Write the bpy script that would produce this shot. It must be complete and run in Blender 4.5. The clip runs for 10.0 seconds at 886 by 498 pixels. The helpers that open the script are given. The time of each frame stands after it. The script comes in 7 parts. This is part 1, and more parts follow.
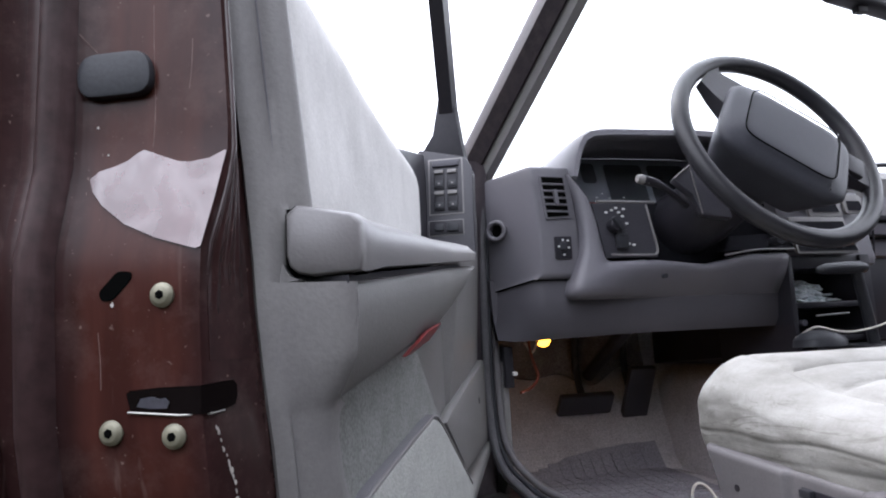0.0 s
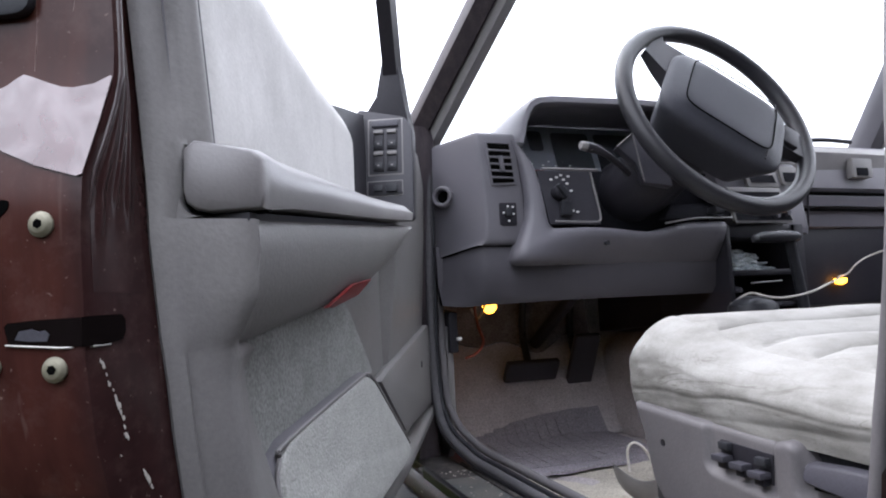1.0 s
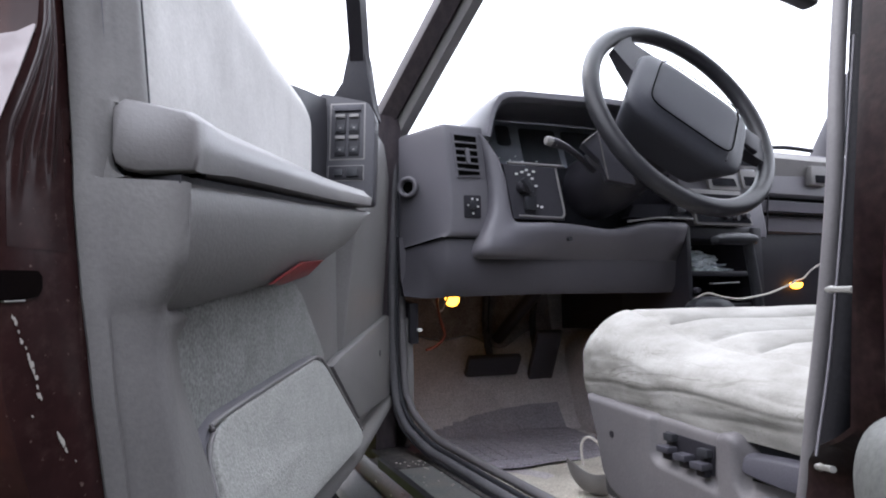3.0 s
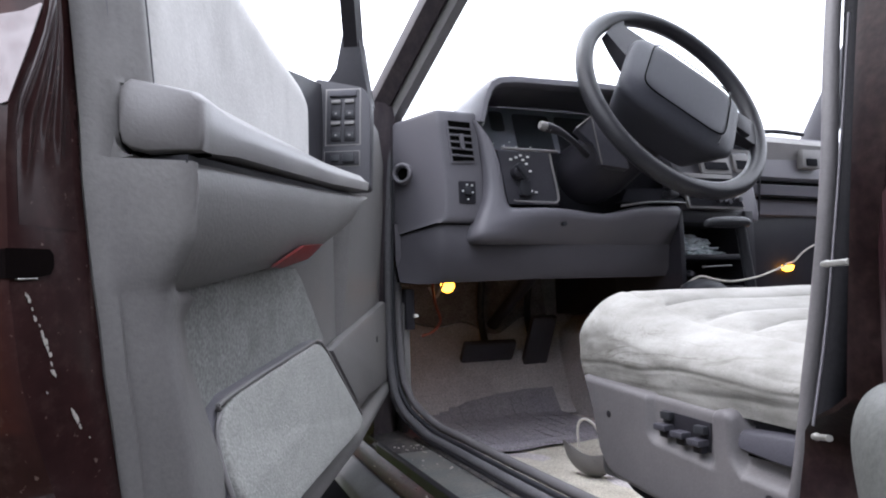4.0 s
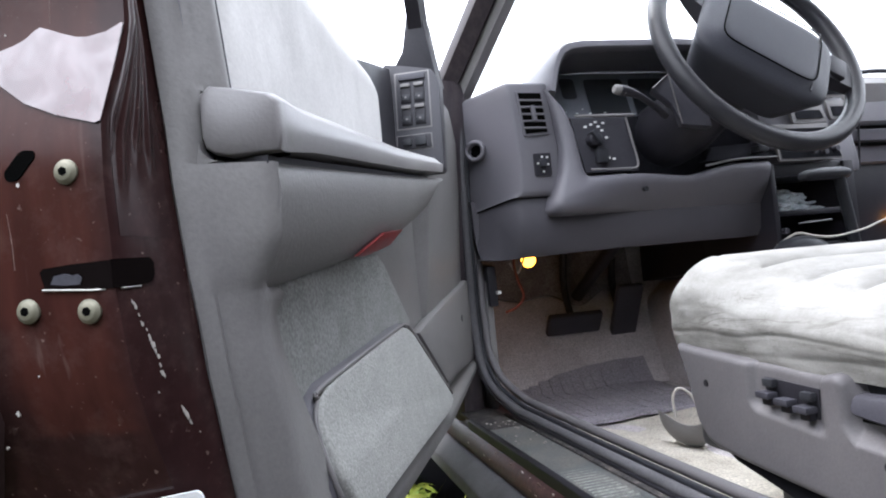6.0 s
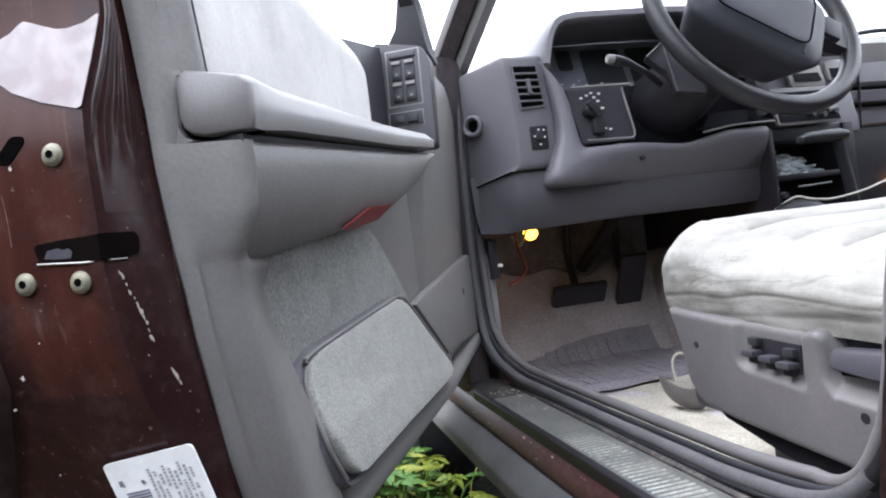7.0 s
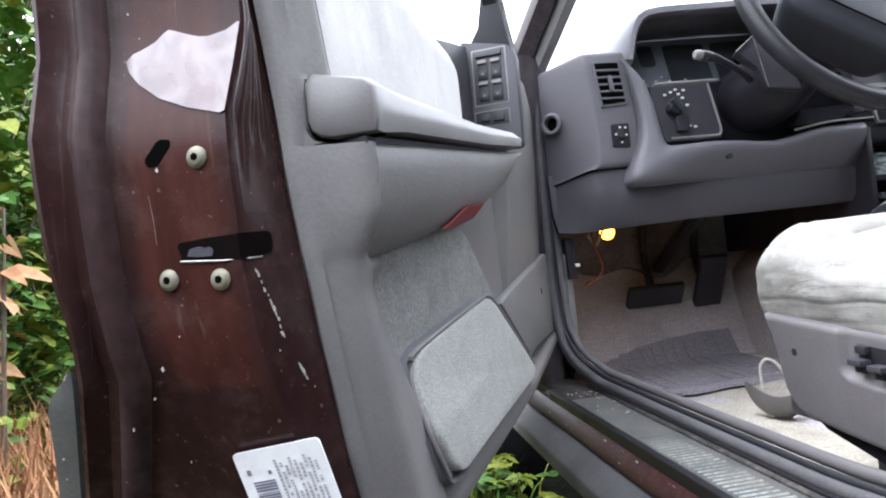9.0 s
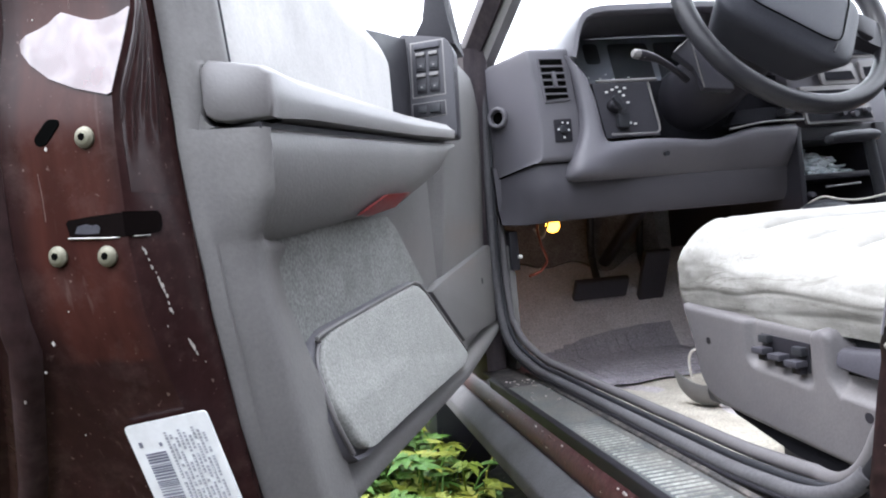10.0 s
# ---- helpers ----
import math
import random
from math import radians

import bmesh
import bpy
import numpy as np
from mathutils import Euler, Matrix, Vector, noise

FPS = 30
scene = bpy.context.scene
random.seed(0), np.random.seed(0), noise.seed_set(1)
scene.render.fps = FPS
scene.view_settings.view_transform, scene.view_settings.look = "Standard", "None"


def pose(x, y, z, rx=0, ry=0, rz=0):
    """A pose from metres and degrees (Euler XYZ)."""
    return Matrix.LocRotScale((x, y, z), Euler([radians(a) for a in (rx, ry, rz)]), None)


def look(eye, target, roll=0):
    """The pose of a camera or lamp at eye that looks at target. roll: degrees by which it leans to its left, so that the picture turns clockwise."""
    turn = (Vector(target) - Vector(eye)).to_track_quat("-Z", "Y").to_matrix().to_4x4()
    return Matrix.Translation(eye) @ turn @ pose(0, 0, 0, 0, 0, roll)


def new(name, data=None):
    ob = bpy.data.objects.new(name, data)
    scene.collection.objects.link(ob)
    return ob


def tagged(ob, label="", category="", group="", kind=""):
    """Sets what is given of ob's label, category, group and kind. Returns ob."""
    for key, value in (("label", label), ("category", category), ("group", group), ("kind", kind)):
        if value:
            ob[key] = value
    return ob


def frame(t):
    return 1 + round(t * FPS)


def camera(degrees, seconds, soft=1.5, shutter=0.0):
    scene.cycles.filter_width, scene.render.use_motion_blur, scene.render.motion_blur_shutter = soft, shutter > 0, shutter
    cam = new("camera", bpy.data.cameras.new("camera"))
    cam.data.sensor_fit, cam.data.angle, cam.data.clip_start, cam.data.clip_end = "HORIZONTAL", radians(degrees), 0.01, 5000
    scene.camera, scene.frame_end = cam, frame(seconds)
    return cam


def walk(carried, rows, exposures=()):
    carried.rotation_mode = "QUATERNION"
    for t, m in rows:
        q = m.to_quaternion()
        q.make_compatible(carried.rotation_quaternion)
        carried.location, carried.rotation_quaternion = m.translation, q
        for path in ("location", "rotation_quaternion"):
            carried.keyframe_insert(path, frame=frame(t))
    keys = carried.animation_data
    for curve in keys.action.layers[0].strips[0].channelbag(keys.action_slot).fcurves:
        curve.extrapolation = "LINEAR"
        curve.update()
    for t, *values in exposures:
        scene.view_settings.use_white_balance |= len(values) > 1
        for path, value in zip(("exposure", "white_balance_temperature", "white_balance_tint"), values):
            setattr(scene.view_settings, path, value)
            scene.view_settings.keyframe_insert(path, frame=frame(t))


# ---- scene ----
cam = camera(67.69, 10.0, 2.0)
PATH = [
    (0, (-0.3241, 0, 0.7408), (0.1777, 1.9164, 1.016), -2.91),
    (0.5, (-0.3143, -0.0013, 0.7263), (0.2326, 1.9122, 0.9251), -2.92),
    (1, (-0.3002, -0.0025, 0.7243), (0.3174, 1.8899, 0.9174), -2.83),
    (1.5, (-0.294, -0.006, 0.7212), (0.373, 1.8692, 0.9176), -1.44),
    (2, (-0.2883, -0.0031, 0.714), (0.4103, 1.8609, 0.9073), -0.28),
    (3.5, (-0.2841, -0.0054, 0.7119), (0.4165, 1.8599, 0.8847), -1.54),
    (4, (-0.2911, -0.0058, 0.7072), (0.4278, 1.8545, 0.8567), -1.78),
    (4.5, (-0.2901, -0.0102, 0.7059), (0.4323, 1.85, 0.8386), -2.98),
    (5, (-0.2893, -0.0089, 0.6979), (0.3875, 1.8701, 0.8039), -3.25),
    (5.5, (-0.29, -0.0064, 0.701), (0.317, 1.8973, 0.7872), -4.32),
    (5.7, (-0.2927, -0.003, 0.7108), (0.2341, 1.9239, 0.8067), -5.28),
    (6.8, (-0.2801, -0.0151, 0.7061), (0.1749, 1.9318, 0.7538), -5.52),
    (7, (-0.2757, -0.0264, 0.7019), (0.1686, 1.9234, 0.7332), -7.16),
    (7.5, (-0.2619, -0.0377, 0.6988), (0.2011, 1.9079, 0.6945), -7.95),
    (8, (-0.2613, -0.0456, 0.7038), (0.2635, 1.8843, 0.7115), -8.04),
    (8.5, (-0.2913, -0.0347, 0.7069), (0.152, 1.9155, 0.7295), -8.09),
    (9, (-0.3027, -0.0224, 0.7073), (-0.0387, 1.9596, 0.7509), -6.29),
    (9.5, (-0.2876, -0.0374, 0.7084), (-0.0609, 1.9488, 0.7685), -7.59),
    (10, (-0.2677, -0.0435, 0.6987), (0.092, 1.9239, 0.71), -5.38),
]
walk(cam, [(t, look(eye, target, roll)) for t, eye, target, roll in PATH], exposures=[(0.0, 1.53, 6150, 15), (4.5, 1.60, 6150, 14), (5.5, 1.76, 6150, 13), (7.0, 1.98, 6150, 12), (10.0, 2.16, 6150, 12)])

# ---- light ----
world = bpy.data.worlds.new("overcast")
scene.world = world
world.use_nodes = True
wt = world.node_tree
wt.nodes.clear()
sky = wt.nodes.new("ShaderNodeTexSky")
sky.sky_type, sky.sun_disc = "NISHITA", False
sky.sun_elevation, sky.sun_rotation = radians(57), radians(299)
sky.air_density, sky.dust_density, sky.ozone_density = 1.0, 6.0, 1.0
# cloud cover: a closed overcast sky is three times as bright overhead as at the horizon
coord = wt.nodes.new("ShaderNodeTexCoord")
split = wt.nodes.new("ShaderNodeSeparateXYZ")
wt.links.new(coord.outputs["Generated"], split.inputs[0])
cloud = wt.nodes.new("ShaderNodeValToRGB")
cloud.color_ramp.elements[0].position, cloud.color_ramp.elements[1].position = 0.0, 1.0
cloud.color_ramp.elements[0].color, cloud.color_ramp.elements[1].color = (0.36, 0.37, 0.39, 1), (0.93, 0.96, 1.0, 1)
wt.links.new(split.outputs[2], cloud.inputs[0])
gain = wt.nodes.new("ShaderNodeMixRGB")
gain.blend_type = "MULTIPLY"
gain.inputs[0].default_value = 1.0
gain.inputs[2].default_value = (19.0, 19.0, 19.0, 1)
wt.links.new(cloud.outputs[0], gain.inputs[1])
haze = wt.nodes.new("ShaderNodeMixRGB")
haze.inputs[0].default_value = 0.85
bg = wt.nodes.new("ShaderNodeBackground")
bg.inputs[1].default_value = 0.13
wo = wt.nodes.new("ShaderNodeOutputWorld")
wt.links.new(sky.outputs[0], haze.inputs[1])
wt.links.new(gain.outputs[0], haze.inputs[2])
wt.links.new(haze.outputs[0], bg.inputs[0])
wt.links.new(bg.outputs[0], wo.inputs[0])
sun_data = bpy.data.lights.new("sun", "SUN")
sun_data.energy, sun_data.angle, sun_data.color = 0.7, radians(30), (1.0, 0.97, 0.93)
sun = new("sun", sun_data)
sun.matrix_world = look((-4, 2.2, 7), (0, 0, 0))


# ---- materials ----
def material(name, color, rough=0.6, metal=0.0, second=None, stain=4.0, stain_amount=0.5, grain=300.0, grain_bump=0.1,
             wave_bump=0.0, coat=0.0, spec=0.5, grain_color=0.12, stretch=None):
    m = bpy.data.materials.new(name)
    m.use_nodes = True
    nt = m.node_tree
    n, l = nt.nodes, nt.links
    b = n["Principled BSDF"]
    co = n.new("ShaderNodeTexCoord")
    big = n.new("ShaderNodeTexNoise")
    big.inputs["Scale"].default_value, big.inputs["Detail"].default_value = stain, 6.0
    big.inputs["Roughness"].default_value = 0.65
    if stretch:
        mp = n.new("ShaderNodeMapping")
        mp.inputs["Scale"].default_value = stretch
        l.new(co.outputs["Object"], mp.inputs["Vector"])
        l.new(mp.outputs[0], big.inputs["Vector"])
    else:
        l.new(co.outputs["Object"], big.inputs["Vector"])
    ramp = n.new("ShaderNodeValToRGB")
    ramp.color_ramp.elements[0].position, ramp.color_ramp.elements[1].position = 0.42, 0.68
    c2 = second or tuple(c * 0.7 for c in color)
    ramp.color_ramp.elements[0].color = (*color, 1)
    mix0 = [color[i] * (1 - stain_amount) + c2[i] * stain_amount for i in range(3)]
    ramp.color_ramp.elements[1].color = (*mix0, 1)
    l.new(big.outputs["Fac"], ramp.inputs[0])
    fine = n.new("ShaderNodeTexNoise")
    fine.inputs["Scale"].default_value, fine.inputs["Detail"].default_value = grain, 3.0
    l.new(co.outputs["Object"], fine.inputs["Vector"])
    mr = n.new("ShaderNodeMapRange")
    mr.inputs[3].default_value, mr.inputs[4].default_value = 1 - grain_color, 1 + grain_color
    mr.inputs[1].default_value, mr.inputs[2].default_value = 0.3, 0.7
    l.new(fine.outputs["Fac"], mr.inputs[0])
    mul = n.new("ShaderNodeMixRGB")
    mul.blend_type = "MULTIPLY"
    mul.inputs[0].default_value = 1.0
    l.new(ramp.outputs[0], mul.inputs[1])
    l.new(mr.outputs[0], mul.inputs[2])
    l.new(mul.outputs[0], b.inputs["Base Color"])
    rr = n.new("ShaderNodeMapRange")
    rr.inputs[3].default_value, rr.inputs[4].default_value = max(rough - 0.08, 0.02), min(rough + 0.12, 1.0)
    l.new(big.outputs["Fac"], rr.inputs[0])
    l.new(rr.outputs[0], b.inputs["Roughness"])
    b.inputs["Metallic"].default_value = metal
    b.inputs["Coat Weight"].default_value = coat
    b.inputs["Specular IOR Level"].default_value = spec
    bump = n.new("ShaderNodeBump")
    bump.inputs["Strength"].default_value, bump.inputs["Distance"].default_value = grain_bump, 0.002
    l.new(fine.outputs["Fac"], bump.inputs["Height"])
    last = bump
    if wave_bump:
        b2 = n.new("ShaderNodeBump")
        b2.inputs["Strength"].default_value, b2.inputs["Distance"].default_value = wave_bump, 0.02
        l.new(big.outputs["Fac"], b2.inputs["Height"])
        l.new(bump.outputs[0], b2.inputs["Normal"])
        last = b2
    l.new(last.outputs[0], b.inputs["Normal"])
    return m


def glow(name, color, strength):
    m = bpy.data.materials.new(name)
    m.use_nodes = True
    b = m.node_tree.nodes["Principled BSDF"]
    b.inputs["Base Color"].default_value = (*color, 1)
    b.inputs["Emission Color"].default_value = (*color, 1)
    b.inputs["Emission Strength"].default_value = strength
    return m


def glass_material():
    m = bpy.data.materials.new("glass")
    m.use_nodes = True
    nt = m.node_tree
    b = nt.nodes["Principled BSDF"]
    b.inputs["Base Color"].default_value = (0.95, 0.97, 0.97, 1)
    b.inputs["Roughness"].default_value = 0.02
    b.inputs["Transmission Weight"].default_value = 1.0
    b.inputs["IOR"].default_value = 1.05
    return m


GREY = material("grey_plastic", (0.156, 0.150, 0.150), 0.52, second=(0.205, 0.199, 0.194), stain=8, stain_amount=0.8, grain=420, grain_bump=0.16, spec=0.3, grain_color=0.06)
GREY_LIGHT = material("grey_vinyl", (0.158, 0.150, 0.152), 0.40, second=(0.225, 0.218, 0.210), stain=9, grain=600, grain_bump=0.08, spec=0.4, grain_color=0.03)
DASH = material("dash_plastic", (0.106, 0.102, 0.116), 0.46, second=(0.135, 0.128, 0.138), stain=5, grain=600, grain_bump=0.08, spec=0.36, grain_color=0.03)
# DASH tone set darker for the panel below the knee moulding
LOWER = material("dash_plastic_darker", (0.060, 0.057, 0.066), 0.55, second=(0.078, 0.074, 0.082), stain=5, grain=600, grain_bump=0.08, spec=0.25, grain_color=0.03)
DARK = material("dark_plastic", (0.027, 0.028, 0.033), 0.42, second=(0.040, 0.041, 0.046), stain=12, grain=500, grain_bump=0.08, spec=0.2)
AIRBAG = material("airbag_vinyl", (0.037, 0.038, 0.046), 0.42, second=(0.050, 0.051, 0.059), stain=10, grain=700, grain_bump=0.12, spec=0.15)
PLATE = material("switch_plate_plastic", (0.046, 0.045, 0.056), 0.45, second=(0.055, 0.053, 0.062), stain=12, grain=500, grain_bump=0.06, spec=0.3)
BLACK = material("black_plastic", (0.020, 0.019, 0.024), 0.42, second=(0.028, 0.027, 0.031), stain=15, grain=500, grain_bump=0.06, spec=0.2)
RUBBER = material("rubber_seal", (0.078, 0.076, 0.083), 0.6, second=(0.120, 0.116, 0.124), stain=20, grain=300, grain_bump=0.15, spec=0.25)
SEAL_BLACK = material("black_rubber", (0.011, 0.011, 0.013), 0.7, second=(0.020, 0.019, 0.022), stain=20, grain=300, grain_bump=0.15, spec=0.10)
PANEL = material("switch_panel_plastic", (0.034, 0.033, 0.040), 0.45, second=(0.046, 0.045, 0.052), stain=12, grain=500, grain_bump=0.06, spec=0.3)
WEATHER = material("weathered_strip", (0.036, 0.030, 0.035), 0.5, second=(0.062, 0.050, 0.054), stain=26, stain_amount=0.9, grain=260, grain_bump=0.12, spec=0.3, stretch=(3, 3, 0.6))
CLUSTER = material("instrument_face", (0.17, 0.172, 0.20), 0.4, second=(0.12, 0.122, 0.145), stain=14, grain=300, grain_bump=0.03, spec=0.4)
LEATHER = material("wheel_leather", (0.018, 0.018, 0.022), 0.36, second=(0.032, 0.030, 0.032), stain=14, grain=600, grain_bump=0.12, spec=0.32)
MAROON = material("maroon_paint", (0.017, 0.0065, 0.008), 0.30, second=(0.028, 0.011, 0.011), stain=9, stain_amount=0.9, grain=120, grain_bump=0.03, wave_bump=0.05, coat=0.03, spec=0.2)
SHINY = material("polished_maroon_paint", (0.055, 0.017, 0.021), 0.20, second=(0.085, 0.030, 0.036), stain=30, stain_amount=0.9, grain=140, grain_bump=0.01, wave_bump=0.13, coat=0.95, spec=0.3)
PILLAR = material("dirty_pillar_paint", (0.0095, 0.0048, 0.0055), 0.42, second=(0.024, 0.014, 0.013), stain=45, stain_amount=0.8, grain=260, grain_bump=0.06, spec=0.13, grain_color=0.35)
# for flat sheets: the darkness of deep recesses is put into the colour
RECESS_SHADE = material("shaded_recess", (0.014, 0.014, 0.017), 0.9, spec=0.02, grain=100)
# for flat latch plates: the hole's inner shade is in the colour
LATCH_HOLE = material("latch_hole_shade", (0.006, 0.0045, 0.0045), 1.0, spec=0.0, grain=100)
# near-black for plates and bars that carry the shade of holes and grooves
VOID = material("hole_shade", (0.003, 0.003, 0.003), 1.0, spec=0.0, grain=100)


def door_paint():
    """Maroon paint, faded to red-brown on the flat of the latch face, with thin runs of dirt."""
    m = material("faded_door_paint", (0.0235, 0.0105, 0.0105), 0.22, second=(0.037, 0.016, 0.0155), stain=8, stain_amount=0.9, grain=120, grain_bump=0.03, coat=0.0, spec=0.18, stretch=(3, 3, 0.5))
    nt = m.node_tree
    n, l = nt.nodes, nt.links
    b = n["Principled BSDF"]
    old = b.inputs["Base Color"].links[0].from_socket
    geo = n.new("ShaderNodeNewGeometry")
    wob = n.new("ShaderNodeTexNoise")
    wob.inputs["Scale"].default_value, wob.inputs["Detail"].default_value = 60.0, 5.0
    l.new(geo.outputs["Position"], wob.inputs["Vector"])

    def band(vec, lo, hi, soft, wobble):
        d = n.new("ShaderNodeVectorMath")
        d.operation = "DOT_PRODUCT"
        d.inputs[1].default_value = vec
        l.new(geo.outputs["Position"], d.inputs[0])
        w = n.new("ShaderNodeMath")
        w.operation = "MULTIPLY_ADD"
        w.inputs[1].default_value = wobble
        l.new(wob.outputs["Fac"], w.inputs[0])
        l.new(d.outputs["Value"], w.inputs[2])
        out = []
        for a, c in ((lo, lo + soft), (hi, hi - soft)):
            r = n.new("ShaderNodeMapRange")
            r.interpolation_type = "SMOOTHSTEP"
            r.inputs[1].default_value, r.inputs[2].default_value = a + 0.5 * wobble, c + 0.5 * wobble
            l.new(w.outputs[0], r.inputs[0])
            out.append(r)
        mm = n.new("ShaderNodeMath")
        mm.operation = "MULTIPLY"
        l.new(out[0].outputs[0], mm.inputs[0])
        l.new(out[1].outputs[0], mm.inputs[1])
        return mm

    across = band((0.92294, -0.38497, 0.0), -0.4800, -0.4215, 0.014, 0.008)
    up = band((0, 0, 1), 0.660, 1.10, 0.006, 0.010)
    both = n.new("ShaderNodeMath")
    both.operation = "MULTIPLY"
    l.new(across.outputs[0], both.inputs[0])
    l.new(up.outputs[0], both.inputs[1])
    mp = n.new("ShaderNodeMapping")
    mp.inputs["Scale"].default_value = (90, 90, 9)
    l.new(geo.outputs["Position"], mp.inputs["Vector"])
    run = n.new("ShaderNodeTexNoise")
    run.inputs["Scale"].default_value, run.inputs["Detail"].default_value = 1.0, 4.0
    l.new(mp.outputs[0], run.inputs["Vector"])
    rr = n.new("ShaderNodeValToRGB")
    rr.color_ramp.elements[0].color, rr.color_ramp.elements[1].color = (0.036, 0.0125, 0.0105, 1), (0.060, 0.0205, 0.0160, 1)
    rr.color_ramp.elements[0].position, rr.color_ramp.elements[1].position = 0.35, 0.70
    l.new(run.outputs["Fac"], rr.inputs[0])
    mix = n.new("ShaderNodeMixRGB")
    l.new(both.outputs[0], mix.inputs[0])
    l.new(old, mix.inputs[1])
    l.new(rr.outputs[0], mix.inputs[2])
    streak = n.new("ShaderNodeMapping")
    streak.inputs["Scale"].default_value = (170, 170, 5)
    l.new(geo.outputs["Position"], streak.inputs["Vector"])
    dirt = n.new("ShaderNodeTexNoise")
    dirt.inputs["Scale"].default_value, dirt.inputs["Detail"].default_value = 1.0, 3.0
    l.new(streak.outputs[0], dirt.inputs["Vector"])
    speck = n.new("ShaderNodeTexNoise")
    speck.inputs["Scale"].default_value, speck.inputs["Detail"].default_value = 330.0, 2.0
    l.new(geo.outputs["Position"], speck.inputs["Vector"])
    last = mix
    blotch = n.new("ShaderNodeTexNoise")
    blotch.inputs["Scale"].default_value, blotch.inputs["Detail"].default_value, blotch.inputs["Roughness"].default_value = 42.0, 7.0, 0.7
    l.new(geo.outputs["Position"], blotch.inputs["Vector"])
    for src, lo, hi, amount in ((blotch, 0.50, 0.72, 0.13), (dirt, 0.66, 0.82, 0.35), (speck, 0.70, 0.78, 0.6)):
        r = n.new("ShaderNodeMapRange")
        r.inputs[1].default_value, r.inputs[2].default_value, r.inputs[4].default_value = lo, hi, amount
        l.new(src.outputs["Fac"], r.inputs[0])
        over = n.new("ShaderNodeMixRGB")
        over.inputs[2].default_value = (0.20, 0.14, 0.125, 1)
        l.new(r.outputs[0], over.inputs[0])
        l.new(last.outputs[0], over.inputs[1])
        last = over
    l.new(last.outputs[0], b.inputs["Base Color"])
    return m


# lighter than the door: the sky's sheen on the hem, as colour
HEM_SHEEN = material("hem_sheen_paint", (0.030, 0.0165, 0.0170), 0.45, second=(0.060, 0.040, 0.041), stain=18, stretch=(3, 3, 0.35), stain_amount=0.9, grain=140, grain_bump=0.06, spec=0.12, grain_color=0.3)
DOOR_PAINT = door_paint()
for swirl in SHINY.node_tree.nodes:
    if swirl.type == "TEX_NOISE" and swirl.inputs["Scale"].default_value < 100:
        swirl.inputs["Scale"].default_value, swirl.inputs["Detail"].default_value, swirl.inputs["Distortion"].default_value = 24.0, 1.5, 0.7
worn = SHINY.node_tree.nodes.new("ShaderNodeTexNoise")
worn.inputs["Scale"].default_value, worn.inputs["Detail"].default_value, worn.inputs["Distortion"].default_value = 55.0, 3.0, 0.9
worn_range = SHINY.node_tree.nodes.new("ShaderNodeMapRange")
worn_range.inputs[1].default_value, worn_range.inputs[2].default_value, worn_range.inputs[3].default_value, worn_range.inputs[4].default_value = 0.36, 0.58, 0.66, 1.0
worn_place = SHINY.node_tree.nodes.new("ShaderNodeNewGeometry")
SHINY.node_tree.links.new(worn_place.outputs["Position"], worn.inputs["Vector"])
SHINY.node_tree.links.new(worn.outputs["Fac"], worn_range.inputs[0])
fade_dot = SHINY.node_tree.nodes.new("ShaderNodeVectorMath")
fade_dot.operation = "DOT_PRODUCT"
fade_dot.inputs[1].default_value = (0.92294, -0.38497, 0.0)
SHINY.node_tree.links.new(worn_place.outputs["Position"], fade_dot.inputs[0])
fade_wob = SHINY.node_tree.nodes.new("ShaderNodeMath")
fade_wob.operation = "MULTIPLY_ADD"
fade_wob.inputs[1].default_value = 0.020
SHINY.node_tree.links.new(worn.outputs["Fac"], fade_wob.inputs[0])
SHINY.node_tree.links.new(fade_dot.outputs["Value"], fade_wob.inputs[2])
fade = SHINY.node_tree.nodes.new("ShaderNodeMapRange")
fade.interpolation_type = "SMOOTHSTEP"
fade.inputs[1].default_value, fade.inputs[2].default_value = -0.470, -0.455
SHINY.node_tree.links.new(fade_wob.outputs[0], fade.inputs[0])
polish = SHINY.node_tree.nodes.new("ShaderNodeMath")
polish.operation = "MULTIPLY"
SHINY.node_tree.links.new(worn_range.outputs[0], polish.inputs[0])
SHINY.node_tree.links.new(fade.outputs[0], polish.inputs[1])
SHINY.node_tree.links.new(polish.outputs[0], SHINY.node_tree.nodes["Principled BSDF"].inputs["Coat Weight"])
SHINY.node_tree.nodes["Principled BSDF"].inputs["Coat IOR"].default_value = 1.80
SHINY.node_tree.nodes["Principled BSDF"].inputs["Coat Roughness"].default_value = 0.18
FABRIC = material("light_velour", (0.60, 0.59, 0.58), 0.95, second=(0.43, 0.424, 0.418), stain=13, stretch=(1.3, 1.3, 0.9), stain_amount=0.6, grain=420, grain_bump=0.12, spec=0.1, grain_color=0.05)
SEAT = material("seat_velour", (0.330, 0.325, 0.312), 0.95, second=(0.180, 0.174, 0.161), stain=1.0, stretch=(6, 9, 24), stain_amount=0.8, grain=500, grain_bump=0.10, spec=0.1, grain_color=0.04)


